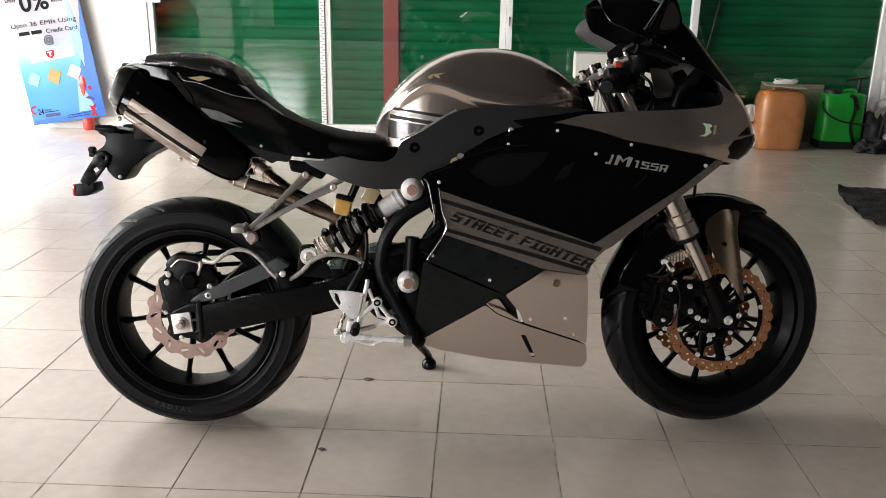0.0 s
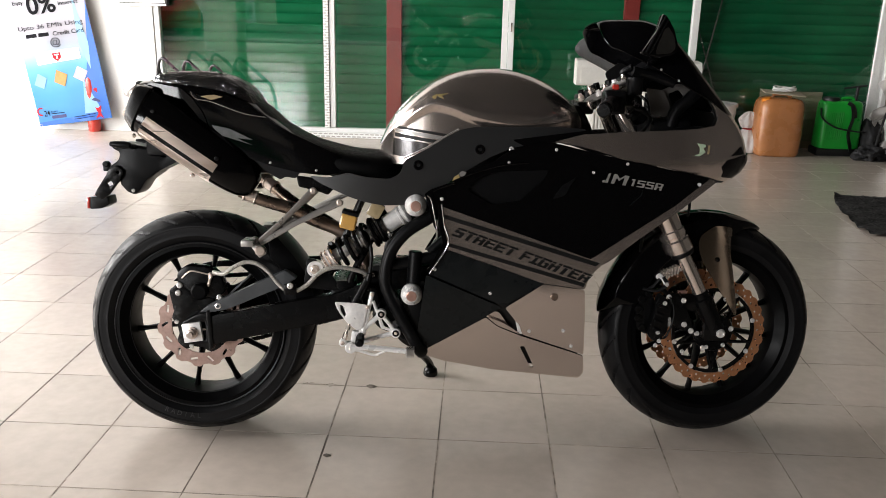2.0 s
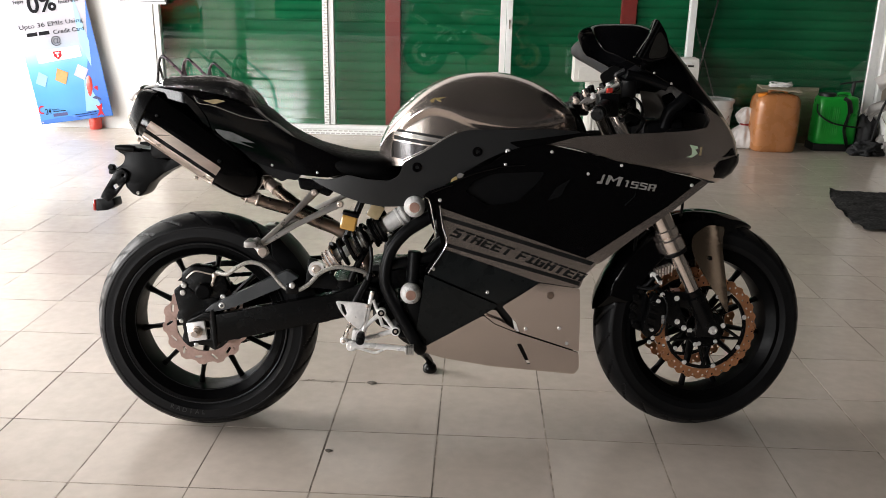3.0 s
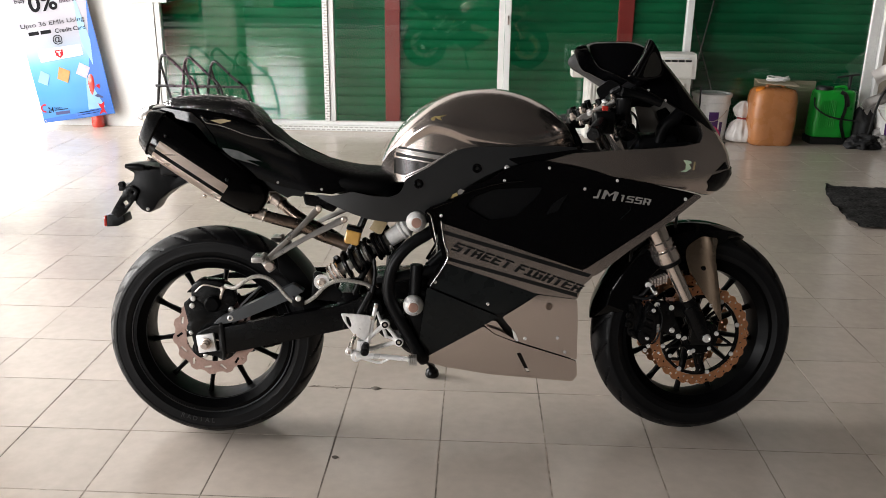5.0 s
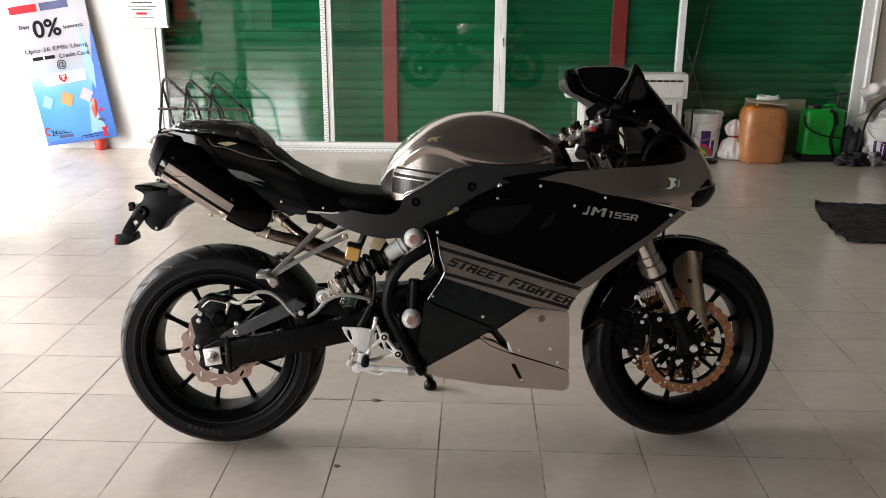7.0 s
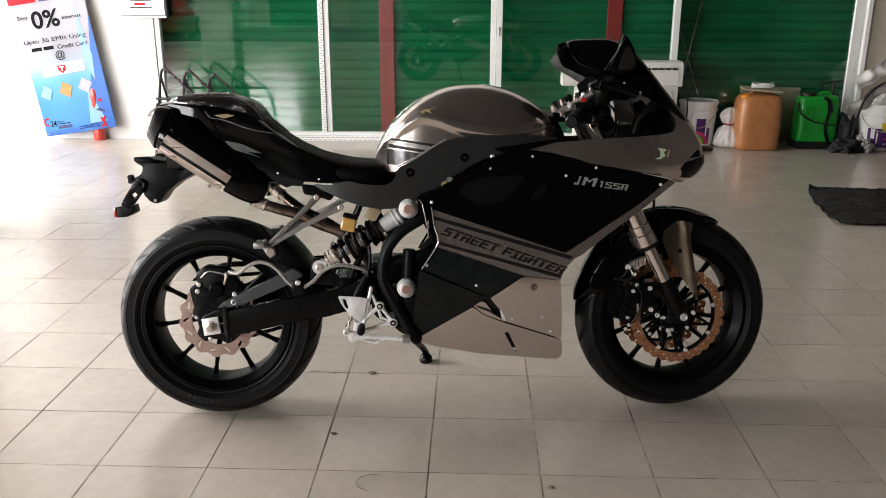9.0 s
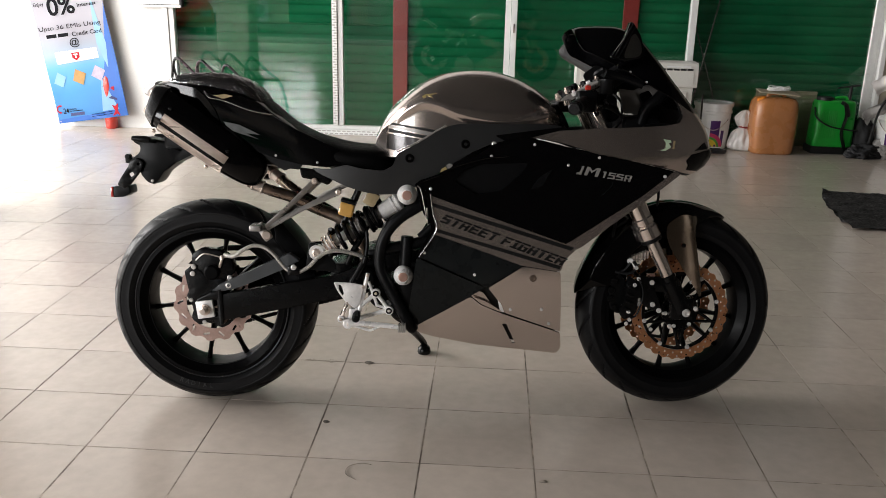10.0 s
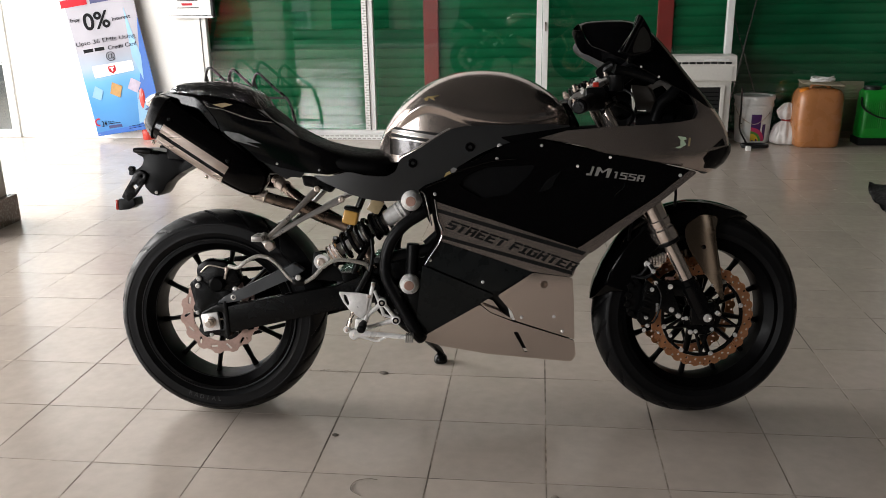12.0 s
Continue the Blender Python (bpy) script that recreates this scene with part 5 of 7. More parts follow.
mudguard.matrix_basis = FW
for y, s in ((-0.078, 1), (0.074, 1)):
    stay = [(1.302, 0.555), (1.345, 0.585), (1.392, 0.578), (1.383, 0.545), (1.384, 0.520), (1.397, 0.456), (1.408, 0.395), (1.414, 0.345), (1.406, 0.345), (1.386, 0.380), (1.350, 0.435), (1.312, 0.492), (1.300, 0.525)]
    st = part("mudguard_stay", panel([(x - 1.362, z - 0.296) for x, z in rounded(stay, 0.014)], lambda u, v, y=y: (u, y - 0.012 * math.exp(-((u - 0.012 - 0.16 * (0.25 - v)) / 0.018) ** 2) * (1 if y < 0 else -1), v), 0.004, 0.007), "stay", mudguard, "bronze grey mudguard stay")
screw((1.354 - 1.362, -0.082, 0.493 - 0.296), 0.006, mudguard, "screw", "blacksteel")
screw((1.384 - 1.362, -0.080, 0.386 - 0.296), 0.006, mudguard)

# ---- handlebars, clamps and controls ----
part("upper_fork_clamp", merged(plate(rounded([(0.988, 0.903), (1.085, 0.946), (1.10, 0.938), (1.01, 0.895)], 0.012), -0.085, 0.10, 0.004),
                                rod((1.068, -0.10, 0.890), (1.054, -0.10, 0.918), 0.027, 22, 0.004), rod((1.068, 0.10, 0.890), (1.054, 0.10, 0.918), 0.027, 22, 0.004)), "endcap", bike, "grey alloy fork clamp")
for k, (x, y) in enumerate(((1.005, -0.05), (1.02, -0.02), (1.035, 0.02), (1.05, 0.05), (1.012, 0.06), (1.058, -0.06))):
    part("clamp_bolt", rod((x, y, 0.905 + (x - 1.0) * 0.5), (x - 0.006, y, 0.925 + (x - 1.0) * 0.5), 0.009, 8, 0.002), "blacksteel", bike)
# bright adjusters, pinch bolts and the lever pivot on the clamps
for x, z, r, h, m in ((1.003, 0.921, 0.0095, 0.016, "chrome"), (1.022, 0.916, 0.0070, 0.012, "aluminium"), (1.040, 0.929, 0.0090, 0.014, "chrome"), (1.062, 0.942, 0.0085, 0.012, "aluminium"), (0.978, 0.904, 0.0075, 0.014, "steel"), (1.000, 0.890, 0.0060, 0.010, "chrome"), (1.036, 0.897, 0.0065, 0.010, "steel"), (1.083, 0.957, 0.0070, 0.012, "chrome")):
    part("clamp_adjuster", moved(lathe([(0, -0.004), (r, -0.004), (r * 1.1, 0.0), (r * 1.1, h * 0.4), (r * 0.7, h * 0.5), (r * 0.7, h), (0, h)], 10), Matrix.Translation((x, -0.105, z)) @ Matrix.Rotation(radians(-26), 4, "Y")), m, bike)
part("lever_pivot", merged(rod((1.030, -0.125, 0.925), (1.080, -0.135, 0.950), 0.005, 12, 0.001), rod((1.055, -0.128, 0.930), (1.052, -0.128, 0.944), 0.008, 12, 0.002)), "castgrey", bike, "bright lever pivot")
part("top_clamp_face", plate(rounded([(0.985, 0.897), (1.000, 0.912), (1.082, 0.950), (1.092, 0.940), (1.010, 0.897)], 0.006), -0.098, -0.088, 0.002), "castgrey", bike)
part("lower_fork_clamp", plate(rounded([(1.10, 0.815), (1.19, 0.79), (1.18, 0.745), (1.11, 0.76)], 0.015), -0.13, 0.13, 0.006), "blacksteel", bike)
for s in (-1, 1):
    root, end = Vector((1.065, 0.115 * s, 0.905)), Vector((0.985, 0.345 * s, 0.876))
    d = (end - root).normalized()
    bar = part("handlebar", merged(rod(root - d * 0.03, root + d * 0.11, 0.011, 14), rod(root - d * 0.03, root + d * 0.03, 0.02, 16, 0.003)), "blacksteel", bike, "black clip-on handlebar")
    part("grip", merged(rod(root + d * 0.105, end, 0.0175, 20, 0.003), *[rod(root + d * (0.115 + 0.012 * k), root + d * (0.121 + 0.012 * k), 0.0186, 20) for k in range(9)]), "rubber", bar)
    part("bar_end", merged(rod(end, end + d * 0.014, 0.0165, 20, 0.003), rod(end + d * 0.013, end + d * 0.017, 0.007, 12)), "blacksteel", bar)
    part("switch_housing", moved(box(-0.026, 0.026, -0.024, 0.024, -0.03, 0.028, 0.010, 3), Matrix.Translation(root + d * 0.075)), "satin", bar)
    part("lever", tube([root + d * 0.06 + Vector((0.045, 0, 0.0)), root + d * 0.12 + Vector((0.062, 0, -0.003)), root + d * 0.22 + Vector((0.05, 0, -0.01)), root + d * 0.26 + Vector((0.058, 0, -0.012))], [0.008, 0.007, 0.006, 0.007], 10, 5, 0.6), "blacksteel", bar)
    part("lever_clamp", moved(box(-0.012, 0.05, -0.018, 0.018, -0.014, 0.016, 0.005), Matrix.Translation(root + d * 0.035)), "blacksteel", bar)
part("switch_button", box(1.035, 1.05, -0.20, -0.185, 0.925, 0.938, 0.003), "redlens", bike, "red kill switch button")
part("brake_reservoir", merged(lathe([(0, 0), (0.017, 0), (0.019, 0.004), (0.019, 0.032), (0.02, 0.034), (0.02, 0.042), (0, 0.042)], 20)), "satin", bike).matrix_basis = Matrix.Translation((1.105, -0.13, 0.915))
part("clutch_cable", tube([(1.09, 0.16, 0.90), (1.15, 0.13, 0.93), (1.19, 0.06, 0.90), (1.18, 0.02, 0.83)], 0.004, 8), "rubber", bike)
part("throttle_cable", tube([(1.08, -0.17, 0.89), (1.13, -0.15, 0.87), (1.16, -0.08, 0.85), (1.14, -0.03, 0.80)], 0.0045, 8), "rubber", bike)


# ---- swingarm, shock, drive and rear brake ----
for s in (-1, 1):
    beam = rounded([(0.030, 0.334), (0.36, 0.398), (0.43, 0.425), (0.47, 0.41), (0.45, 0.345), (0.36, 0.328), (0.036, 0.258)], 0.01)
    y0, y1 = (-0.118, -0.086) if s < 0 else (0.086, 0.118)
    arm = part("swingarm", plate(beam, y0, y1, 0.005), "blacksteel", bike, "black box-section swingarm")
    part("swingarm_brace", plate(rounded([(0.012, 0.346), (0.030, 0.362), (0.188, 0.438), (0.232, 0.458), (0.262, 0.438), (0.225, 0.416), (0.086, 0.356), (0.045, 0.347)], 0.006), y0 + 0.004 * s, y1 - 0.006 * s if s > 0 else y1 - 0.004, 0.003), "bracegrey" if s < 0 else "blacksteel", arm, "dark grey swingarm brace")
    part("arm_end", plate(rounded([(-0.036, 0.318), (0.010, 0.341), (0.038, 0.344), (0.042, 0.258), (-0.029, 0.258)], 0.008), y0 + 0.004, y1 - 0.004, 0.003, [rounded([(-0.028, 0.312), (0.024, 0.318), (0.026, 0.270), (-0.024, 0.268)], 0.005)]), "blacksteel", arm)
    part("weld_collar", plate(rounded([(0.028, 0.352), (0.040, 0.356), (0.046, 0.250), (0.034, 0.246)], 0.003), y0 - 0.004, y1 + 0.004, 0.002), "blacksteel", arm)
    yo = y0 - 0.004 if s < 0 else y1 + 0.004
    part("axle_block", moved(box(-0.024, 0.024, min(yo, yo + 0.014 * -s), max(yo, yo + 0.014 * -s), -0.025, 0.025, 0.002), Matrix.Translation((-0.008, 0, 0.292)) @ Matrix.Rotation(radians(-8), 4, "Y")), "aluminium", arm, "bright square axle block")
    part("axle_nut", moved(lathe([(0, 0), (0.016, 0), (0.0165, 0.004), (0.0115, 0.005), (0.0115, 0.018), (0.0075, 0.019), (0.0075, 0.026), (0, 0.026)], 6 if s > 0 else 12, "y"), Matrix.Translation((-0.008, yo, 0.292)) @ Matrix.Rotation(radians(180 if s < 0 else 0), 4, "Z")), "steel", arm)
    part("chain_adjuster", rod((0.012, (y0 + y1) / 2, 0.296), (0.05, (y0 + y1) / 2, 0.302), 0.004, 8), "chrome", arm)
part("swingarm_bridge", box(0.345, 0.41, -0.10, 0.10, 0.37, 0.43, 0.012), "blacksteel", bike)
part("swingarm_pivot", rod((0.45, -0.12, 0.385), (0.45, 0.12, 0.385), 0.024, 20, 0.003), "blacksteel", bike)
screw((0.060, -0.118, 0.363), 0.0095, bike, "brace_bolt")

# rear brake: hanger, caliper and hose
hanger = part("caliper_hanger", plate(rounded([(-0.075, 0.395), (-0.05, 0.415), (0.005, 0.372), (0.03, 0.378), (0.062, 0.352), (0.04, 0.325), (-0.05, 0.312), (-0.062, 0.335)], 0.008), -0.084, -0.074, 0.002), "blacksteel", bike, "black rear caliper hanger")
part("rear_caliper", plate(rounded([(-0.055, 0.44), (-0.03, 0.462), (0.03, 0.456), (0.062, 0.43), (0.07, 0.392), (0.04, 0.368), (-0.02, 0.36), (-0.05, 0.385)], 0.012), -0.082, -0.036, 0.005), "blacksteel", hanger)
part("piston_cover", moved(lathe([(0, -0.016), (0.017, -0.016), (0.022, -0.012), (0.022, 0.0), (0, 0.0)], 26, "y"), Matrix.Translation((0.006, -0.084, 0.394))), "rim", hanger)
part("pad_pin", tube([(-0.040, -0.085, 0.428), (-0.023, -0.087, 0.444), (-0.007, -0.087, 0.447), (0.034, -0.087, 0.438), (0.056, -0.086, 0.440)], 0.0022, 8), "steel", hanger)
part("bleed_screw", merged(rod((0.027, -0.084, 0.408), (0.035, -0.09, 0.432), 0.0042, 10), rod((0.034, -0.09, 0.430), (0.037, -0.092, 0.444), 0.006, 8, 0.002)), "steel", hanger)
for x, z in ((-0.046, 0.409), (-0.050, 0.389), (0.056, 0.379)):
    screw((x, -0.086, z), 0.008, hanger)
part("brake_hose", tube([(0.045, -0.10, 0.448), (0.074, -0.115, 0.446), (0.100, -0.12, 0.464), (0.130, -0.12, 0.478), (0.162, -0.12, 0.474), (0.190, -0.12, 0.453), (0.219, -0.12, 0.418), (0.248, -0.12, 0.402), (0.285, -0.12, 0.419), (0.321, -0.12, 0.454), (0.365, -0.12, 0.468), (0.424, -0.11, 0.456), (0.446, -0.10, 0.440)], 0.0056, 10, 5), "braid", bike, "braided steel brake hose")
clip = part("hose_clip", box(0.228, 0.262, -0.130, -0.112, 0.396, 0.424, 0.005), "blacksteel", bike)
screw((0.246, -0.130, 0.420), 0.0085, clip)
part("hose_joint", merged(rod((0.446, -0.10, 0.432), (0.452, -0.10, 0.452), 0.009, 12, 0.002), rod((0.43, -0.10, 0.44), (0.46, -0.10, 0.446), 0.005, 8)), "chrome", bike)

# hugger over the rear wheel
loops = []
for i in range(25):
    a = math.radians(6 + 48 * i / 24)
    r = 0.322
    w = 0.082
    drop = 0.055 * min(1, (24 - i) / 6 + 0.25)
    prof = [(-1.0, 1.0), (-0.98, 0.55), (-0.88, 0.2), (-0.6, 0.05), (0, 0), (0.6, 0.05), (0.88, 0.2), (0.98, 0.55), (1.0, 1.0)]
    lp = [((r - drop * k) * math.cos(a), w * s, 0.298 + (r - drop * k) * math.sin(a)) for s, k in prof]
    lp += [((r - 0.004 - drop * k) * math.cos(a), w * s * 0.95, 0.298 + (r - 0.004 - drop * k) * math.sin(a)) for s, k in reversed(prof)]
    loops.append(lp)
part("hugger", rings(loops), "satin", bike, "black plastic inner mudguard")
part("hugger_mount", plate(rounded([(0.275, 0.41), (0.285, 0.487), (0.305, 0.485), (0.36, 0.43), (0.37, 0.40)], 0.008), -0.10, -0.085, 0.003), "satin", bike)

# chain and guard on the far side
for z0, z1 in ((0.405, 0.437), (0.196, 0.330)):
    n = 34
    chain_bits = []
    for k in range(n):
        t = (k + 0.5) / n
        x = 0.0 + 0.50 * t
        z = z0 + (z1 - z0) * t
        chain_bits.append(moved(box(-0.0078, 0.0078, -0.008 if k % 2 else -0.005, 0.008 if k % 2 else 0.005, -0.0055, 0.0055, 0.002, 1), Matrix.Translation((x, 0.063, z)) @ Matrix.Rotation(-math.atan2(z1 - z0, 0.5), 4, "Y")))
    part("drive_chain", merged(*chain_bits), "blacksteel", bike, "dark steel drive chain")
part("chain_guard", plate(rounded([(-0.111, 0.385), (-0.072, 0.424), (-0.003, 0.443), (0.079, 0.447), (0.30, 0.462), (0.30, 0.442), (0.079, 0.431), (-0.004, 0.428), (-0.065, 0.410), (-0.094, 0.385)], 0.004), 0.082, 0.094, 0.003), "blacksteel", bike)

# shock absorber
A, B = Vector((0.306, -0.088, 0.459)), Vector((0.561, -0.088, 0.622))
d = (B - A).normalized()
L = (B - A).length
shock = part("shock_absorber", merged(rod(A + d * 0.03, B - d * 0.05, 0.017, 20), rod(B - d * 0.088, B - d * 0.022, 0.0235, 28, 0.003), *[rod(B - d * (0.034 + 0.013 * k), B - d * (0.026 + 0.013 * k), 0.0262, 26, 0.002) for k in range(2)], rod(A + d * 0.028, A + d * 0.055, 0.024, 24, 0.004)), "aluminium", bike, "silver shock absorber with a black coil spring")
side, up = d.cross(Vector((0, 1, 0))).normalized(), Vector((0, 1, 0))
coil = []
turns = 6.5
for k in range(int(turns * 14) + 1):
    t = k / (turns * 14)
    q = 2 * math.pi * turns * t
    coil.append(A + d * (0.066 + (L - 0.150) * t) + (side * math.cos(q) + up * math.sin(q)) * 0.034)
part("spring", tube(coil, 0.0062, 8, 1), "blacksteel", shock, "black coil spring")
part("preload_ring", merged(*[rod(B - d * (0.105 + 0.010 * k), B - d * (0.098 + 0.010 * k), 0.037, 28, 0.002) for k in range(3)]), "blacksteel", shock)
part("spring_seat", merged(rod(A + d * 0.056, A + d * 0.064, 0.036, 28, 0.003), rod(A + d * 0.030, A + d * 0.036, 0.029, 24, 0.002), rod(A + d * 0.042, A + d * 0.047, 0.029, 24, 0.002)), "chrome", shock)
part("shock_eye", merged(lathe([(0.009, -0.018), (0.020, -0.018), (0.021, -0.014), (0.021, 0.014), (0.020, 0.018), (0.009, 0.018)], 24, "y", close=True)), "aluminium", shock).matrix_basis = Matrix.Translation(A)
screw(tuple(A + Vector((0, -0.018, 0))), 0.0125, shock, "shock_bolt", "steel", 0.008)
for k in range(3):
    c = A + d * (0.11 + 0.038 * k)
    part("reservoir_band", rod(c - d * 0.009, c + d * 0.009, 0.0265, 24, 0.002), "castgrey", shock)

# brake fluid cup
cup = part("fluid_reservoir", moved(box(-0.021, 0.021, -0.020, 0.020, -0.020, 0.020, 0.009, 3), pose(0.393, -0.105, 0.585, 0, 14, 0)), "amber", bike, "amber brake fluid cup with a black cap")
part("cap", moved(box(-0.022, 0.022, -0.022, 0.022, 0.018, 0.028, 0.004), pose(0.393, -0.105, 0.585, 0, 14, 0)), "satin", cup)
part("rear_relay", moved(box(-0.018, 0.018, -0.015, 0.015, -0.02, 0.02, 0.004), pose(0.462, -0.10, 0.615, 0, 30, 0)), "tape", bike)

# ---- frame, engine and sliders ----
part("engine", merged(box(0.56, 0.96, -0.110, 0.12, 0.25, 0.40, 0.04, 4), box(0.62, 0.94, -0.09, 0.09, 0.38, 0.68, 0.03, 3), rod((0.58, -0.135, 0.33), (0.58, 0.13, 0.33), 0.075, 32, 0.012),
                      rod((0.50, -0.125, 0.345), (0.50, 0.12, 0.345), 0.045, 28, 0.01), box(0.44, 0.66, -0.08, 0.09, 0.40, 0.47, 0.02)), "blacksteel", bike, "black engine block")
part("gear_cover", merged(rod((0.545, -0.128, 0.31), (0.545, -0.14, 0.31), 0.03, 26, 0.004), rod((0.50, -0.12, 0.35), (0.50, -0.134, 0.35), 0.022, 22, 0.003)), "satin", bike)
part("frame_tube", tube([(0.66, -0.13, 0.645), (0.60, -0.145, 0.604), (0.54, -0.15, 0.565), (0.500, -0.15, 0.51), (0.490, -0.15, 0.435), (0.52, -0.15, 0.365), (0.573, -0.15, 0.270), (0.585, -0.14, 0.25)], 0.0165, 16), "satin", bike, "black steel frame tube")
part("frame_tube", tube([(0.66, 0.13, 0.645), (0.60, 0.145, 0.604), (0.54, 0.15, 0.565), (0.500, 0.15, 0.51), (0.490, 0.15, 0.435), (0.52, 0.15, 0.365), (0.573, 0.15, 0.270)], 0.0165, 16), "satin", bike)
part("frame_strut", rod((0.565, -0.135, 0.515), (0.558, -0.135, 0.40), 0.0175, 16, 0.002), "satin", bike)
part("frame_cross_tube", merged(rod((0.50, -0.13, 0.475), (0.64, -0.12, 0.505), 0.016, 14), rod((0.60, -0.12, 0.51), (0.655, -0.12, 0.56), 0.012, 12)), "satin", bike)
part("subframe_tube", merged(rod((0.43, -0.09, 0.65), (0.34, -0.09, 0.44), 0.010, 12), rod((0.44, -0.06, 0.66), (0.49, -0.06, 0.58), 0.012, 12),
                             tube([(0.455, -0.09, 0.545), (0.43, -0.09, 0.50), (0.405, -0.09, 0.45), (0.385, -0.09, 0.40)], 0.009, 10)), "blacksteel", bike)
part("lower_frame_plate", plate(rounded([(0.54, 0.43), (0.59, 0.44), (0.60, 0.25), (0.565, 0.245)], 0.01), -0.14, -0.115, 0.004), "satin", bike)
for x, y, z in ((0.564, -0.15, 0.634), (0.556, -0.15, 0.407)):
    sl = part("frame_slider", moved(lathe([(0, -0.030), (0.0155, -0.030), (0.0165, -0.028), (0.0245, -0.018), (0.0275, -0.010), (0.0275, 0.004), (0, 0.004)], 32, "y"), Matrix.Translation((x, y, z))), "aluminium", bike, "turned alloy frame slider")
    part("slider_face", moved(lathe([(0, -0.0335), (0.012, -0.0335), (0.013, -0.0325), (0.013, -0.029), (0, -0.029)], 28, "y"), Matrix.Translation((x, y, z))), "copper", sl, "copper tinted slider face")

# exhaust pipes
part("exhaust_pipe", tube([(0.118, -0.10, 0.657), (0.172, -0.09, 0.634), (0.24, -0.06, 0.610), (0.300, -0.035, 0.578), (0.372, -0.03, 0.547), (0.418, -0.03, 0.503), (0.438, -0.03, 0.447), (0.465, -0.01, 0.40), (0.53, 0.02, 0.36)], [0.0150, 0.0155, 0.0175, 0.018, 0.018, 0.018, 0.018, 0.018, 0.018], 16), "pipe", bike, "heat tinted steel exhaust pipe")
part("exhaust_pipe", tube([(0.150, 0.05, 0.680), (0.20, 0.02, 0.645), (0.25, 0.0, 0.610), (0.33, 0.01, 0.565), (0.39, 0.01, 0.52)], [0.015, 0.0155, 0.0175, 0.0175, 0.0175], 16), "pipe", bike)
for c0, c1 in (((0.128, -0.10, 0.652), (0.160, -0.096, 0.640)), ((0.160, 0.045, 0.672), (0.188, 0.028, 0.655))):
    part("pipe_clamp", merged(rod(c0, c1, 0.0168, 18, 0.003), *[rod(Vector(c0).lerp(Vector(c1), u), Vector(c0).lerp(Vector(c1), u + 0.16), 0.0195, 18, 0.002) for u in (0.0, 0.8)], moved(rod((0, -0.02, 0), (0, 0.02, 0), 0.004, 8), Matrix.Translation(Vector(c0) + Vector((0.01, 0, 0.022))))), "steel", bike)

# passenger footrest bracket
for s in (-1, 1):
    y = 0.15 * s
    br = part("passenger_footrest", merged(
        tube([(0.306, y * 0.8, 0.664), (0.24, y * 0.93, 0.598), (0.168, y, 0.530)], [0.0115, 0.0075, 0.009], 10, 5, 0.55),
        tube([(0.373, y * 0.85, 0.636), (0.27, y * 0.95, 0.586), (0.168, y, 0.528)], [0.0115, 0.0080, 0.009], 10, 5, 0.55),
        moved(box(-0.026, 0.028, -0.010, 0.010, -0.012, 0.012, 0.006), Matrix.Translation((0.168, y, 0.524)) @ Matrix.Rotation(radians(55), 4, "Y")),
        moved(box(-0.016, 0.016, -0.035, 0.035, -0.008, 0.008, 0.004), Matrix.Translation((0.150, y * 1.02, 0.536)))), "castgrey", bike, "cast alloy passenger footrest bracket")
    if s < 0:
        screw((0.306, y * 0.8 - 0.008, 0.664), 0.009, br, "screw", "steel")
        screw((0.373, y * 0.85 - 0.008, 0.636), 0.009, br, "screw", "steel")
        part("peg_lug", merged(rod((0.176, y - 0.012, 0.514), (0.176, y + 0.012, 0.514), 0.013, 16, 0.002)), "steel", br)

# rider's footrest, heel guard and brake pedal
Y = -0.158
heel = part("heel_guard", plate(rounded([(0.361, 0.387), (0.415, 0.384), (0.446, 0.379), (0.436, 0.325), (0.422, 0.311), (0.394, 0.331), (0.371, 0.363)], 0.007), Y - 0.006, Y - 0.001, 0.002,
                                [rounded([(0.376, 0.379), (0.383, 0.377), (0.391, 0.354), (0.387, 0.348), (0.378, 0.363)], 0.002)]), "aluminium", bike, "silver alloy heel guard and footrest plate")


def strut(a, b, r0=0.0065, r1=0.0065):
    return tube([(a[0], Y + 0.004, a[1]), ((a[0] + b[0]) / 2, Y + 0.004, (a[1] + b[1]) / 2), (b[0], Y + 0.004, b[1])], [r0, (r0 + r1) / 2 - 0.0008, r1], 10, 3, 1.0)


part("footrest_plate", merged(strut((0.457, 0.411), (0.432, 0.300), 0.0055, 0.008), strut((0.480, 0.356), (0.424, 0.304)), strut((0.480, 0.356), (0.517, 0.307)), strut((0.517, 0.307), (0.430, 0.282)),
                              strut((0.459, 0.388), (0.484, 0.318), 0.0045, 0.005), strut((0.484, 0.320), (0.515, 0.308), 0.004, 0.004),
                              rod((0.480, Y - 0.008, 0.356), (0.480, Y + 0.010, 0.356), 0.0125, 22, 0.002), rod((0.517, Y - 0.008, 0.307), (0.517, Y + 0.010, 0.307), 0.0125, 22, 0.002),
                              moved(box(-0.016, 0.014, -0.004, 0.016, -0.028, 0.026, 0.005), Matrix.Translation((0.418, Y, 0.284)) @ Matrix.Rotation(radians(8), 4, "Y"))), "aluminium", heel)
for x, z, rr in ((0.480, 0.356, 0.0075), (0.517, 0.307, 0.0075)):
    part("bolt_recess", moved(lathe([(0.0045, -0.0095), (0.0085, -0.0095), (0.0085, -0.007), (0.0045, -0.007)], 18, "y", close=True), Matrix.Translation((x, Y, z))), "blacksteel", heel)
    screw((x, Y - 0.008, z), 0.0042, heel, "screw", "steel")
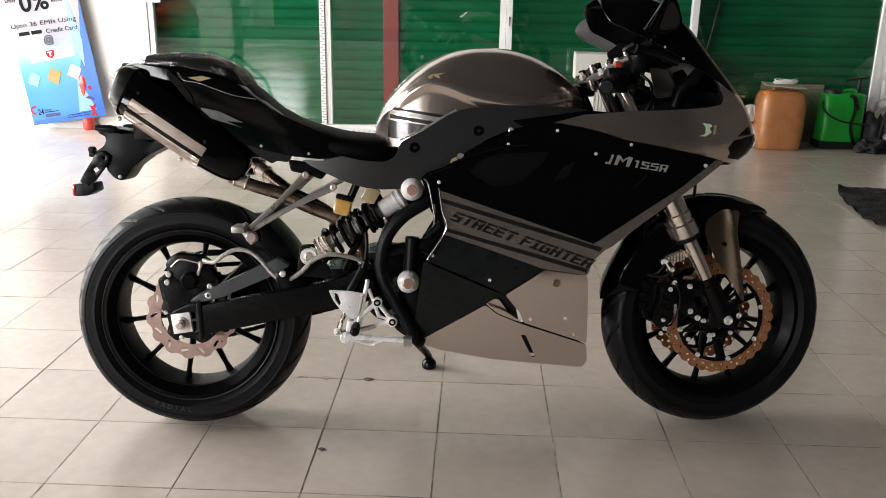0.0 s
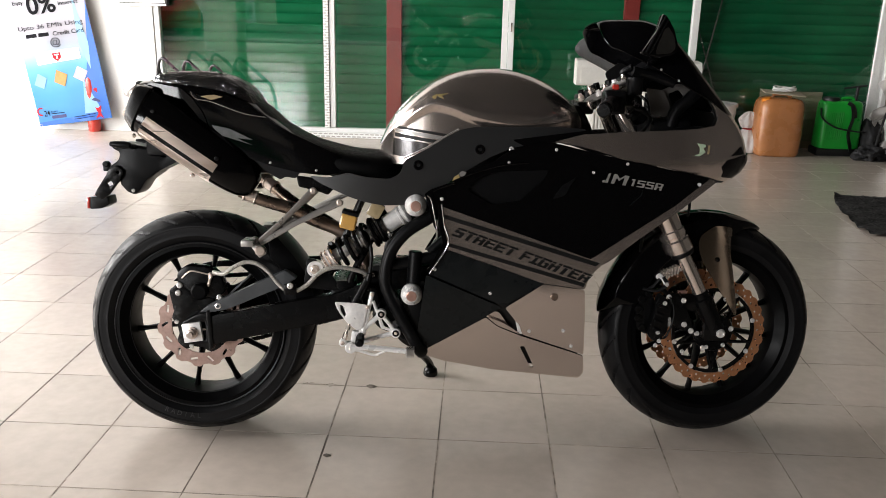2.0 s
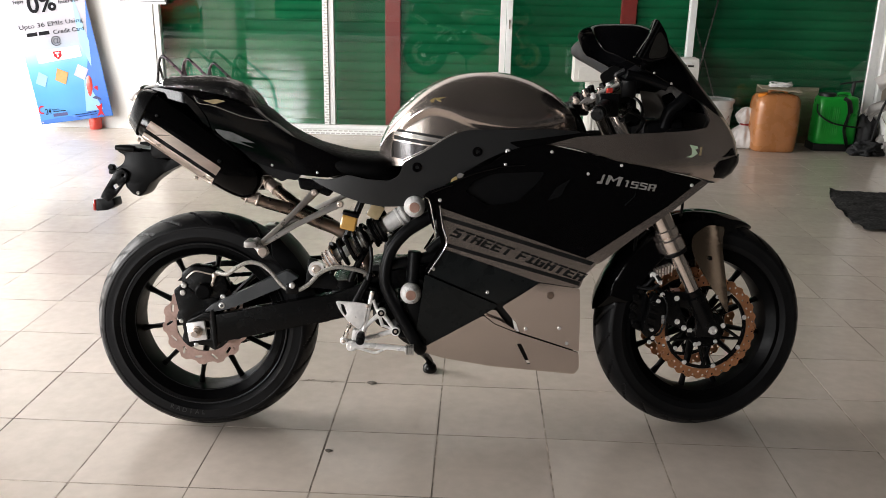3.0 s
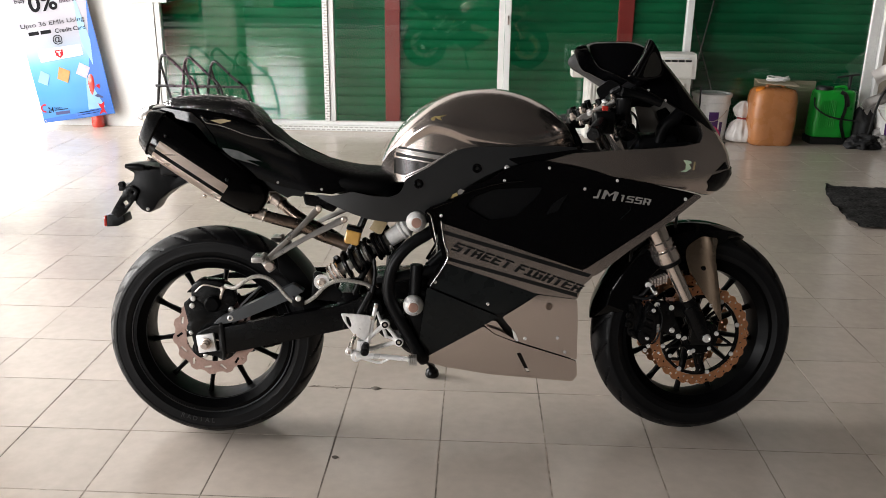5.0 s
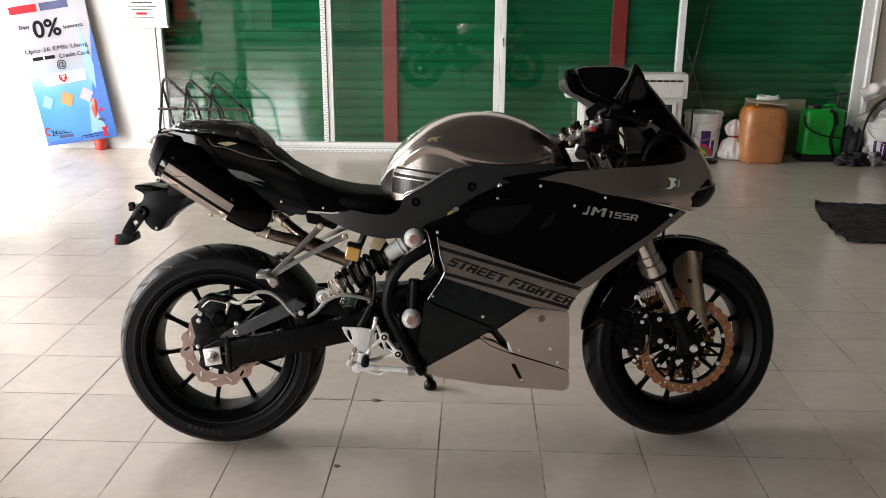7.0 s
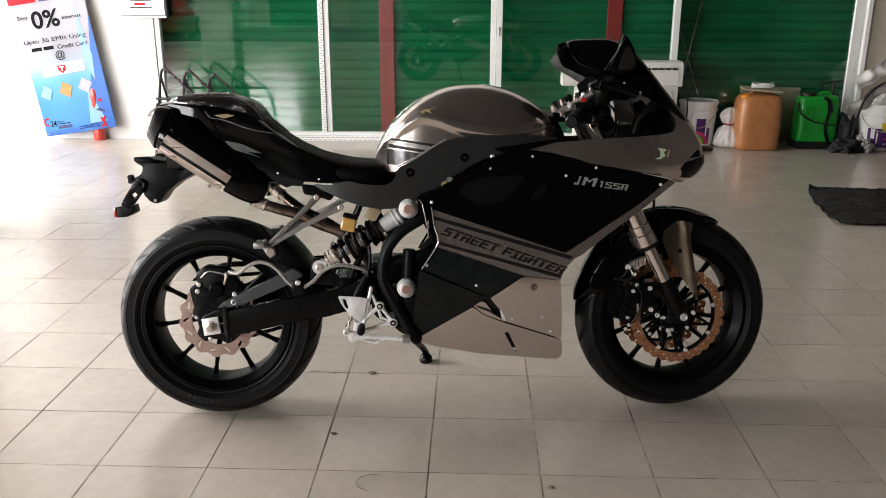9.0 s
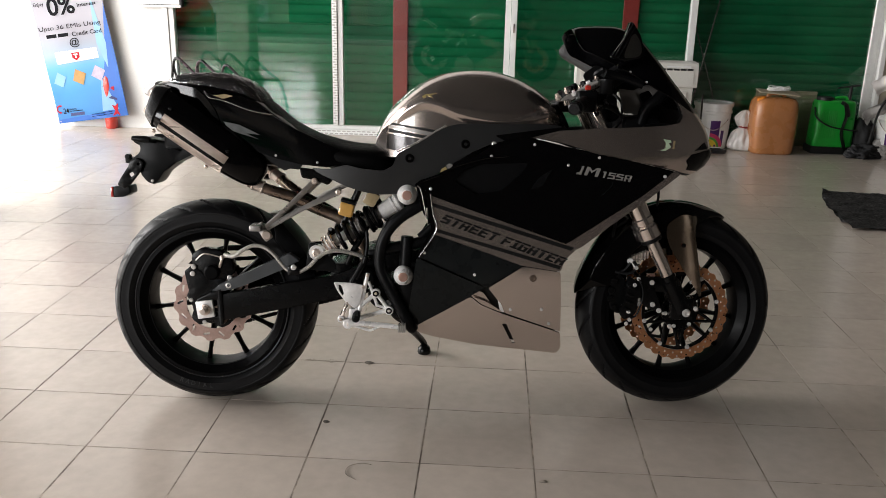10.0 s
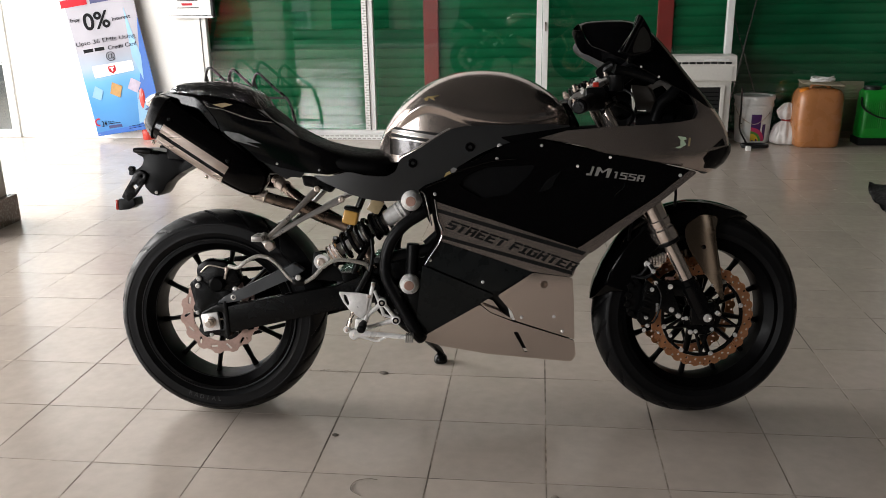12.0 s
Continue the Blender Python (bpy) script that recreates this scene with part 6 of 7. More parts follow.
for x, z in ((0.457, 0.407), (0.445, 0.374), (0.404, 0.268), (0.383, 0.282)):
    screw((x, Y - 0.014 if z < 0.3 else Y - 0.006, z), 0.0052, heel, "screw", "steel")
part("footrest", merged(rod((0.428, Y, 0.298), (0.428, Y - 0.060, 0.294), 0.0095, 14, 0.003), *[rod((0.428, Y - 0.02 - 0.008 * k, 0.2975 - 0.0006 * k), (0.428, Y - 0.024 - 0.008 * k, 0.297 - 0.0006 * k), 0.0112, 14) for k in range(5)]), "satin", heel)
pedal = part("brake_pedal", merged(tube([(0.403, Y - 0.012, 0.272), (0.45, Y - 0.014, 0.271), (0.50, Y - 0.018, 0.268), (0.548, Y - 0.022, 0.264)], [0.010, 0.0075, 0.0072, 0.0072], 10, 5, 0.8),
                                   tube([(0.412, Y - 0.012, 0.266), (0.440, Y - 0.013, 0.258), (0.464, Y - 0.014, 0.252), (0.480, Y - 0.016, 0.258), (0.497, Y - 0.018, 0.268)], 0.0036, 8), rod((0.403, Y - 0.016, 0.269), (0.403, Y + 0.012, 0.269), 0.0145, 20, 0.003),
                                   rod((0.383, Y - 0.014, 0.282), (0.383, Y + 0.006, 0.282), 0.0098, 16, 0.002), strut((0.383, 0.282), (0.403, 0.269), 0.007, 0.008)), "aluminium", bike, "silver alloy brake pedal")
part("pedal_pad", merged(*[box(0.545 + 0.0055 * k, 0.5485 + 0.0055 * k, Y - 0.042, Y - 0.008, 0.253, 0.274, 0.001) for k in range(4)], box(0.543, 0.564, Y - 0.038, Y - 0.010, 0.256, 0.271, 0.002)), "castgrey", pedal)
part("push_rod", merged(rod((0.385, Y - 0.007, 0.284), (0.400, Y - 0.003, 0.330), 0.0042, 10), rod((0.387, Y - 0.006, 0.290), (0.392, Y - 0.005, 0.306), 0.0072, 8, 0.001), rod((0.395, Y - 0.004, 0.314), (0.399, Y - 0.003, 0.326), 0.0062, 8, 0.001)), "chrome", pedal)
part("master_cylinder", merged(rod((0.41, Y + 0.02, 0.375), (0.443, Y + 0.03, 0.435), 0.011, 14, 0.002), rod((0.443, Y + 0.03, 0.43), (0.449, Y + 0.03, 0.455), 0.008, 12, 0.002)), "blacksteel", bike)
part("hose", tube([(0.449, Y + 0.03, 0.455), (0.452, -0.12, 0.50), (0.44, -0.11, 0.55), (0.41, -0.105, 0.57)], 0.005, 8), "rubber", bike)

# side stand on the far side, foot on the floor
up = BIKE.inverted()
foot = up @ Vector((-0.045, 0.400, 0.012))
part("side_stand", merged(tube([(0.555, 0.09, 0.245), (0.572, 0.20, 0.165), tuple(foot + Vector((-0.004, -0.006, 0.03))), tuple(foot)], [0.013, 0.012, 0.011, 0.012], 12), moved(lathe([(0, -0.011), (0.021, -0.011), (0.023, -0.006), (0.021, 0.008), (0.014, 0.016), (0, 0.018)], 22), Matrix.Translation(foot) @ BIKE.to_3x3().inverted().to_4x4())), "blacksteel", bike, "black side stand")


# ---- bodywork ----
def table(x, rows, k):
    """Smooth value of column k over the first column of rows."""
    if x <= rows[0][0]:
        return rows[0][k]
    for a, b in zip(rows, rows[1:]):
        if x <= b[0]:
            t = (x - a[0]) / (b[0] - a[0])
            return a[k] + (b[k] - a[k]) * t
    return rows[-1][k]


def fine(rows, n=6):
    """Rows filled in along smooth curves."""
    cols = [spline([(r[0], r[k], 0) for r in rows], n) for k in range(1, len(rows[0]))]
    return [tuple([cols[0][i].x] + [c[i].y for c in cols]) for i in range(len(cols[0]))]


# fuel tank: x, top, bottom, half width
TANK = fine([(0.470, 0.790, 0.745, 0.042), (0.492, 0.836, 0.735, 0.090), (0.526, 0.884, 0.735, 0.122), (0.580, 0.930, 0.745, 0.143), (0.645, 0.964, 0.76, 0.151),
             (0.713, 0.979, 0.775, 0.152), (0.788, 0.979, 0.785, 0.149), (0.848, 0.967, 0.79, 0.141), (0.898, 0.947, 0.79, 0.128), (0.945, 0.917, 0.795, 0.103), (0.977, 0.884, 0.80, 0.074), (0.994, 0.855, 0.81, 0.05)])


# the crease along the tank's side: x, height; the flank is tucked in below it
CREASE = fine([(0.46, 0.79), (0.50, 0.812), (0.535, 0.842), (0.577, 0.876), (0.609, 0.884), (0.651, 0.876), (0.692, 0.860), (0.745, 0.847), (0.819, 0.838), (0.903, 0.844), (0.950, 0.853), (1.0, 0.86)], 6)


def tank_half(x, z):
    """Half width of the tank at a height."""
    top, bot, w, zc = table(x, TANK, 1), table(x, TANK, 2), table(x, TANK, 3), table(x, CREASE, 1)
    zc = min(zc, top - 0.3 * (top - bot))
    if z >= zc:
        s = min(1.0, (z - zc) / (top - zc))
        return w * max(0.0, 1 - s ** 2.0) ** (1 / 2.0)
    k = min(1.0, (zc - z) / 0.020)
    k = k * k * (3 - 2 * k)
    return w * (1 - 0.055 * k * min(1.0, max(0.0, (x - 0.49) / 0.08)))


def tank_ring(x, top, bot, w):
    zc = min(table(x, CREASE, 1), top - 0.3 * (top - bot))
    half = [(tank_half(x, bot) * f, bot) for f in (0.0, 0.5, 0.85)]
    half += [(tank_half(x, bot + (zc - bot) * k / 26), bot + (zc - bot) * k / 26) for k in range(26)]
    half += [(w * math.cos(a), zc + (top - zc) * math.sin(a)) for a in (math.pi / 2 * k / 30 for k in range(31))]
    lp = [(x, -y, z) for y, z in half]
    return lp + [(x, y, z) for y, z in reversed(half[1:-1])]


tank = part("fuel_tank", rings([tank_ring(*r) for r in TANK]), "silver", bike, "grey metallic fuel tank with a curved crease", angle=60)


def on_tank(x, z):
    return (x, -tank_half(x, z) - 0.0016, z)


part("tank_stripe", panel([(0.517, 0.829), (0.640, 0.811), (0.631, 0.806), (0.514, 0.823)], on_tank, 0.001, 0.008), "letterblack", tank, "dark tank stripe")
part("tank_stripe", panel([(0.513, 0.822), (0.630, 0.805), (0.617, 0.797), (0.510, 0.815)], on_tank, 0.001, 0.008), "lettersilver", tank, "pale tank stripe")
part("tank_stripe", panel([(0.509, 0.813), (0.614, 0.795), (0.603, 0.789), (0.575, 0.793), (0.509, 0.803)], on_tank, 0.001, 0.008), "letterblack", tank, "dark tank stripe")
part("lower_panel", panel([(0.506, 0.799), (0.560, 0.792), (0.596, 0.786), (0.585, 0.777), (0.533, 0.752), (0.503, 0.757)], on_tank, 0.001, 0.008), "tankpanel", tank, "dark grey panel below the stripes")
part("tank_badge", merged(panel([(0.612, 0.907), (0.640, 0.911), (0.624, 0.905), (0.630, 0.898), (0.618, 0.902)], on_tank, 0.001, 0.006), panel([(0.600, 0.902), (0.614, 0.909), (0.610, 0.898), (0.604, 0.897)], on_tank, 0.001, 0.006)), "gold", tank, "small gold badge")
part("tank_flange", tube([(0.533, -0.155, 0.7495), (0.594, -0.157, 0.7795), (0.636, -0.158, 0.8065), (0.668, -0.158, 0.8235)], 0.0022, 8), "lettersilver", tank, "bright seam edge")
part("filler_collar", merged(moved(lathe([(0.036, 0), (0.046, 0.004), (0.05, 0.016), (0.044, 0.026), (0.034, 0.026)], 30, close=True), Matrix.Translation((0.985, 0, 0.842)) @ Matrix.Rotation(radians(62), 4, "Y"))), "blacksteel", tank)


# side covers under tank and seat
def cover_y(x, z):
    return -(0.152 + 0.008 * math.sin((z - 0.62) * 12) - 0.035 * max(0, (0.5 - x) / 0.25) ** 2 - 0.02 * max(0, (x - 0.82) / 0.18) ** 2)


COVER = [(0.296, 0.702), (0.321, 0.686), (0.367, 0.665), (0.400, 0.651), (0.440, 0.639), (0.482, 0.632), (0.539, 0.634), (0.596, 0.660), (0.695, 0.726), (0.745, 0.756), (0.793, 0.777), (0.878, 0.799), (0.985, 0.820), (0.985, 0.829),
         (0.905, 0.834), (0.82, 0.831), (0.740, 0.831), (0.700, 0.829), (0.672, 0.822), (0.636, 0.803), (0.594, 0.776), (0.536, 0.747), (0.524, 0.712), (0.498, 0.698), (0.440, 0.702), (0.394, 0.712), (0.378, 0.707), (0.343, 0.699)]
cover = panel(rounded(COVER, 0.01, 3), lambda x, z: (x, cover_y(x, z), z), 0.006, 0.02)
other = mirrored(cover)
sc = part("side_cover", cover, "cover", bike, "satin black side cover", angle=50)
part("side_cover", other, "cover", bike, angle=50)
for x, z in ((0.569, 0.734), (0.721, 0.775)):
    part("grommet", moved(lathe([(0.0045, -0.002), (0.0055, -0.004), (0.0105, -0.0045), (0.0125, 0.0), (0.0045, 0.0)], 20, "y", close=True), Matrix.Translation((x, cover_y(x, z) - 0.0005, z))), "gloss", sc)
    part("grommet_hole", moved(lathe([(0, -0.0025), (0.005, -0.0025), (0.005, 0), (0, 0)], 16, "y"), Matrix.Translation((x, cover_y(x, z), z))), "letterblack", sc)
screw((0.799, -0.161, 0.777), 0.0072, sc)
part("upper_frame_cover", panel(rounded([(0.80, 0.800), (0.985, 0.826), (1.03, 0.822), (0.99, 0.806), (0.90, 0.796), (0.83, 0.785)], 0.008), lambda x, z: (x, -0.160, z), 0.006, 0.03), "gloss", bike)
plate_ob = part("frame_logo_plate", panel([(0.653, 0.698), (0.657, 0.708), (0.668, 0.714), (0.672, 0.706)], lambda x, z: (x, -0.180, z), 0.002, 0.02), "gold", bike, "small gold and white plate")
part("plate_badge", panel([(0.671, 0.710), (0.670, 0.718), (0.677, 0.723), (0.688, 0.719), (0.680, 0.708)], lambda x, z: (x, -0.180, z), 0.002, 0.02), "lettersilver", plate_ob, "pale badge")

# rider's seat: x, top, half width
SEAT = fine([(0.150, 0.892, 0.085), (0.18, 0.872, 0.100), (0.218, 0.838, 0.112), (0.26, 0.812, 0.122), (0.304, 0.792, 0.130), (0.391, 0.770, 0.138), (0.455, 0.764, 0.136), (0.493, 0.762, 0.122), (0.515, 0.750, 0.100), (0.527, 0.722, 0.072)], 5)
loops = []
for x, top, w in SEAT:
    lp = []
    low = top - 0.085
    for k in range(36):
        a = 2 * math.pi * k / 36
        c, s = math.cos(a), math.sin(a)
        lp.append((x, w * math.copysign(abs(c) ** 0.62, c), (top + low) / 2 + (top - low) / 2 * math.copysign(abs(s) ** 0.75, s) * (1 - 0.12 * abs(c) ** 3)))
    loops.append(lp)
part("seat", rings(loops), "seatcloth", bike, "black vinyl rider's seat", angle=70)

# tail: x, top, bottom, half width
TAIL = fine([(-0.178, 0.912, 0.893, 0.035), (-0.16, 0.922, 0.880, 0.066), (-0.125, 0.932, 0.855, 0.090), (-0.044, 0.938, 0.835, 0.106), (0.04, 0.930, 0.82, 0.113), (0.13, 0.897, 0.772, 0.118), (0.2, 0.850, 0.742, 0.122), (0.28, 0.795, 0.722, 0.126), (0.36, 0.755, 0.706, 0.126), (0.43, 0.735, 0.70, 0.11)], 4)
loops = []
for x, top, bot, w in TAIL:
    lp = []
    mid = bot + (top - bot) * 0.62
    for k in range(32):
        a = 2 * math.pi * k / 32
        c, s = math.cos(a), math.sin(a)
        n = 2.6
        lp.append((x, w * math.copysign(abs(c) ** (2 / n), c) * (1 if s > 0 else 1 - 0.35 * abs(s)), mid + (top - mid if s > 0 else mid - bot) * math.copysign(abs(s) ** (2 / n), s)))
    loops.append(lp)
tail = part("tail_unit", rings(loops), "gloss", bike, "glossy black tail unit", angle=60)


def tail_y(x, z):
    w = table(x, TAIL, 3)
    return -(w + 0.010 - 0.7 * (z - (0.865 - 0.42 * (x - 0.02))) ** 2)


TAILSIDE = [(0.012, 0.886), (0.044, 0.903), (0.118, 0.889), (0.160, 0.868), (0.205, 0.834), (0.255, 0.806), (0.330, 0.772), (0.400, 0.738), (0.398, 0.726), (0.382, 0.714), (0.343, 0.703), (0.273, 0.709), (0.204, 0.724), (0.158, 0.739), (0.113, 0.757), (0.071, 0.792), (0.048, 0.822), (0.038, 0.852)]
ts = panel(rounded(TAILSIDE, 0.006, 3), lambda x, z: (x, tail_y(x, z), z), 0.008, 0.010)
other = mirrored(ts)
side_panel = part("tail_panel", ts, "gloss", bike, "glossy black tail side panel", angle=50)
part("tail_panel", other, "gloss", bike, angle=50)
RIM = [(-0.142, 0.905), (-0.095, 0.925), (-0.02, 0.912), (0.008, 0.888), (0.034, 0.852), (0.046, 0.822), (0.035, 0.822), (0.015, 0.852), (-0.012, 0.884), (-0.08, 0.902), (-0.138, 0.893)]
part("tail_rim", panel(rounded(RIM, 0.004, 2), lambda x, z: (x, tail_y(x, z) + 0.002, z), 0.006, 0.016), "gloss", bike, angle=50)
# the gloss highlight along this edge is put into its lighter metal colour
part("tail_lip", tube([(x, tail_y(x, z) - 0.002, z) for x, z in ((0.006, 0.905), (0.019, 0.887), (0.057, 0.880), (0.132, 0.854), (0.192, 0.844))], 0.0018, 8), "endcap", bike, "raised edge of the tail, paler to draw its highlight")
part("tail_graphic", panel([(0.056, 0.823), (0.100, 0.815), (0.159, 0.788), (0.119, 0.792), (0.155, 0.776), (0.082, 0.797), (0.064, 0.812)], lambda x, z: (x, tail_y(x, z) - 0.0015, z), 0.001, 0.015), "swoosh", side_panel, "grey swoosh graphic")
part("tail_tape", panel([(0.030, 0.893), (0.062, 0.897), (0.085, 0.892), (0.055, 0.884)], lambda x, z: (x, tail_y(x, z) - 0.0015, z), 0.001, 0.015), "tape", side_panel)
for x, z in ((0.200, 0.733), (0.315, 0.716)):
    screw((x, tail_y(x, z), z), 0.0036, side_panel)
part("tail_clip", panel(rounded([(0.226, 0.756), (0.240, 0.752), (0.254, 0.735), (0.243, 0.728), (0.236, 0.738)], 0.003, 2), lambda x, z: (x, tail_y(x, z) - 0.002, z), 0.003, 0.01), "gloss", side_panel)
part("tail_underlip", panel(rounded([(0.150, 0.742), (0.204, 0.724), (0.273, 0.709), (0.262, 0.694), (0.236, 0.697), (0.222, 0.690), (0.190, 0.708)], 0.004, 2), lambda x, z: (x, tail_y(x, z) + 0.012, z), 0.006, 0.02), "satin", bike)
part("subframe_bracket", plate(rounded([(0.262, 0.700), (0.318, 0.694), (0.356, 0.668), (0.342, 0.652), (0.312, 0.664), (0.268, 0.672)], 0.006), -0.118, -0.10, 0.003), "blacksteel", bike)

# tail lamp lens wrapped round the end
loops = []
for x, top, bot, w in ((-0.191, 0.908, 0.898, 0.022), (-0.182, 0.917, 0.890, 0.048), (-0.166, 0.925, 0.884, 0.070), (-0.150, 0.929, 0.888, 0.079), (-0.140, 0.931, 0.905, 0.083)):
    loops.append([(x, w * math.copysign(abs(math.cos(a)) ** 0.7, math.cos(a)), (top + bot) / 2 + (top - bot) / 2 * math.copysign(abs(math.sin(a)) ** 0.7, math.sin(a))) for a in (2 * math.pi * k / 24 for k in range(24))])
part("tail_lamp", rings(loops), "clearlens", bike, "clear tail lamp lens", angle=60)

part("under_tail", merged(box(-0.10, 0.12, -0.085, 0.085, 0.80, 0.86, 0.02), box(0.02, 0.26, -0.09, 0.09, 0.70, 0.80, 0.02), box(-0.13, -0.02, -0.06, 0.06, 0.74, 0.82, 0.015)), "satin", bike, "black plastic under-tail")
# passenger pad under plastic film
PAD = fine([(-0.118, 0.934, 0.045), (-0.09, 0.946, 0.078), (-0.044, 0.953, 0.090), (0.03, 0.955, 0.094), (0.085, 0.946, 0.092), (0.128, 0.926, 0.085), (0.155, 0.898, 0.072), (0.172, 0.868, 0.06)], 5)
loops = []
for x, top, w in PAD:
    loops.append([(x, w * math.copysign(abs(math.cos(a)) ** 0.7, math.cos(a)), top - 0.035 + 0.035 * math.copysign(abs(math.sin(a)) ** 0.8, math.sin(a))) for a in (2 * math.pi * k / 28 for k in range(28))])
pad = part("passenger_pad", rings(loops), "seatcloth", bike, "black passenger pad wrapped in clear plastic film", angle=70)
rows = fine([(r[0], r[1] + 0.003, r[2] + 0.005) for r in PAD[::4]], 30)
loops = []
for x, top, w in rows:
    lp = []
    for k in range(110):
        a = math.pi * k / 109
        c, s = math.cos(a), math.sin(a)
        p = Vector((x * 9, c * 1.1, s * 0.9))
        fold = (1 - abs(noise.noise(p * 2.6 + Vector((noise.noise(p * 3) * 0.9, 0, 0))))) ** 16 * 0.0026 + (1 - abs(noise.noise(p * 7.0 + Vector((7, 0, 0))))) ** 12 * 0.0013
        ends = 0.003 * noise.noise(p * 9) * min(1.0, max(0.0, (0.02 - x) / 0.1) + max(0.0, (x - 0.1) / 0.06))
        q = fold + ends - 0.001
        lp.append((x, (w + q) * math.copysign(abs(c) ** 0.7, c), top - 0.045 + (0.045 + q) * abs(s) ** 0.8))
    loops.append(lp)
part("plastic_film", rings(loops, closed=False, ring_closed=False), "film", pad, "crumpled clear plastic film", angle=180)

# mufflers under the tail
MD = Vector((0.828, 0, -0.5607))
MN = Vector((0.5607, 0, 0.828))
M0 = Vector((-0.114, 0, 0.846))
MUFF = fine([(0.0, 0.040, 0.050), (0.02, 0.046, 0.058), (0.09, 0.047, 0.061), (0.19, 0.047, 0.061), (0.228, 0.046, 0.059), (0.265, 0.043, 0.053), (0.297, 0.037, 0.042), (0.318, 0.026, 0.028), (0.326, 0.016, 0.018)], 4)


def muffler_ring(s, h, w, y, a0=0.0, a1=360.0, n=40, grow=0.0):
    lp = []
    c = M0 + MD * s
    slant = max(0.0, 1 - max(0.0, s) / 0.022)
    for k in range(n):
        a = math.radians(a0 + (a1 - a0) * k / (n if a1 - a0 == 360 else n - 1))
        high = (h + grow) * (1.5 if math.sin(a) > 0 else 1.0) * math.copysign(abs(math.sin(a)) ** 0.72, math.sin(a))
        lp.append(c - MD * (0.25 * high + 0.022) * slant + Vector((0, y + (w + grow) * math.copysign(abs(math.cos(a)) ** 0.72, math.cos(a)), 0)) + MN * high)
    return lp


for s in (-1, 1):
    y = 0.105 * s
    mf = part("muffler", rings([muffler_ring(u, h, w, y) for u, h, w in MUFF]), "gloss", bike, "black muffler with a brushed steel sleeve", angle=60)
    for a0, a1, mat, grow in (((176.5, 190, "steel", 0.0022), (190.3, 200.7, "blacksteel", 0.0008), (201, 268, "steel", 0.0022)) if s < 0 else ((272, 339, "steel", 0.0022), (339.3, 349.7, "blacksteel", 0.0008), (350, 363.5, "steel", 0.0022))):
        strip = rings([muffler_ring(u, h, w, y, a0, a1, 18, grow) for u, h, w in ((0.022, 0.0465, 0.0595), (0.08, 0.047, 0.061), (0.14, 0.047, 0.061), (0.19, 0.047, 0.061), (0.226, 0.0461, 0.0592))], closed=False, ring_closed=False)
        bmesh.ops.solidify(strip, geom=strip.faces[:], thickness=0.002)
        part("sleeve", strip, mat, mf, "brushed steel sleeve", angle=60)
    cap = [rings([muffler_ring(-0.012, 0.036, 0.045, y), muffler_ring(0.0, 0.042, 0.053, y), muffler_ring(0.010, 0.049, 0.0615, y), muffler_ring(0.012, 0.045, 0.057, y), muffler_ring(-0.004, 0.034, 0.043, y)], caps=False)]
    part("end_cap", cap[0], "blacksteel", mf, "black muffler end cap", angle=60)
    for o in (-0.012, 0.034):
        c = M0 - MD * (0.25 * o + 0.026) + MN * o + Vector((0, y, 0))
        t = lathe([(0.014, -0.016), (0.0195, -0.018), (0.0205, -0.014), (0.0205, 0.02), (0.014, 0.02)], 24, close=True)
        part("tail_pipe", moved(t, Matrix.Translation(c) @ MD.to_track_quat("Z", "Y").to_matrix().to_4x4()), "steel", mf)
    for u, o in ((0.028, 0.030), (0.215, 0.022), (0.023, -0.046), (0.19, -0.046)):
        p = M0 + MD * u + MN * o
        screw((p.x, y - 0.062 if s < 0 else y + 0.058, p.z), 0.0055, mf, "rivet", "blacksteel" if o > 0 else "chrome")

# number plate hanger and tail reflector
HANG = [(-0.087, 0.735), (-0.120, 0.760), (-0.159, 0.768), (-0.191, 0.775), (-0.222, 0.773), (-0.220, 0.757), (-0.200, 0.748), (-0.205, 0.728), (-0.228, 0.712), (-0.226, 0.698), (-0.203, 0.672), (-0.187, 0.646), (-0.165, 0.638), (-0.150, 0.650), (-0.135, 0.675), (-0.100, 0.702), (-0.05, 0.728), (0.0, 0.76), (-0.03, 0.79)]
hang = part("plate_hanger", plate(rounded(HANG, 0.008, 3), -0.045, 0.045, 0.008), "satin", bike, "black plastic number plate hanger")
part("plate_bracket", plate(rounded([(-0.226, 0.706), (-0.206, 0.716), (-0.188, 0.702), (-0.195, 0.681), (-0.226, 0.640), (-0.246, 0.625), (-0.266, 0.638), (-0.254, 0.658), (-0.233, 0.690)], 0.005, 3), -0.055, -0.046, 0.002, [ring_outline(0.0035, 10, cx=-0.203, cz=0.697), rounded([(-0.232, 0.668), (-0.222, 0.675), (-0.216, 0.667), (-0.227, 0.659)], 0.002)]), "blacksteel", hang)
part("plate_lamp", merged(box(-0.246, -0.226, -0.04, 0.04, 0.698, 0.714, 0.004), rod((-0.236, -0.05, 0.717), (-0.236, -0.03, 0.717), 0.008, 14, 0.002)), "satin", hang)
for y in (-0.10, 0.10):
    part("indicator", moved(lathe([(0, -0.026), (0.006, -0.023), (0.0085, -0.010), (0.010, 0.012), (0.008, 0.026), (0, 0.030)], 16, "x"), Matrix.Translation((-0.180, y, 0.770)) @ Matrix.Rotation(radians(4), 4, "Y")), "satin", hang)
    part("indicator_stem", rod((-0.160, y * 0.4, 0.762), (-0.168, y, 0.768), 0.0065, 10), "rubber", hang)
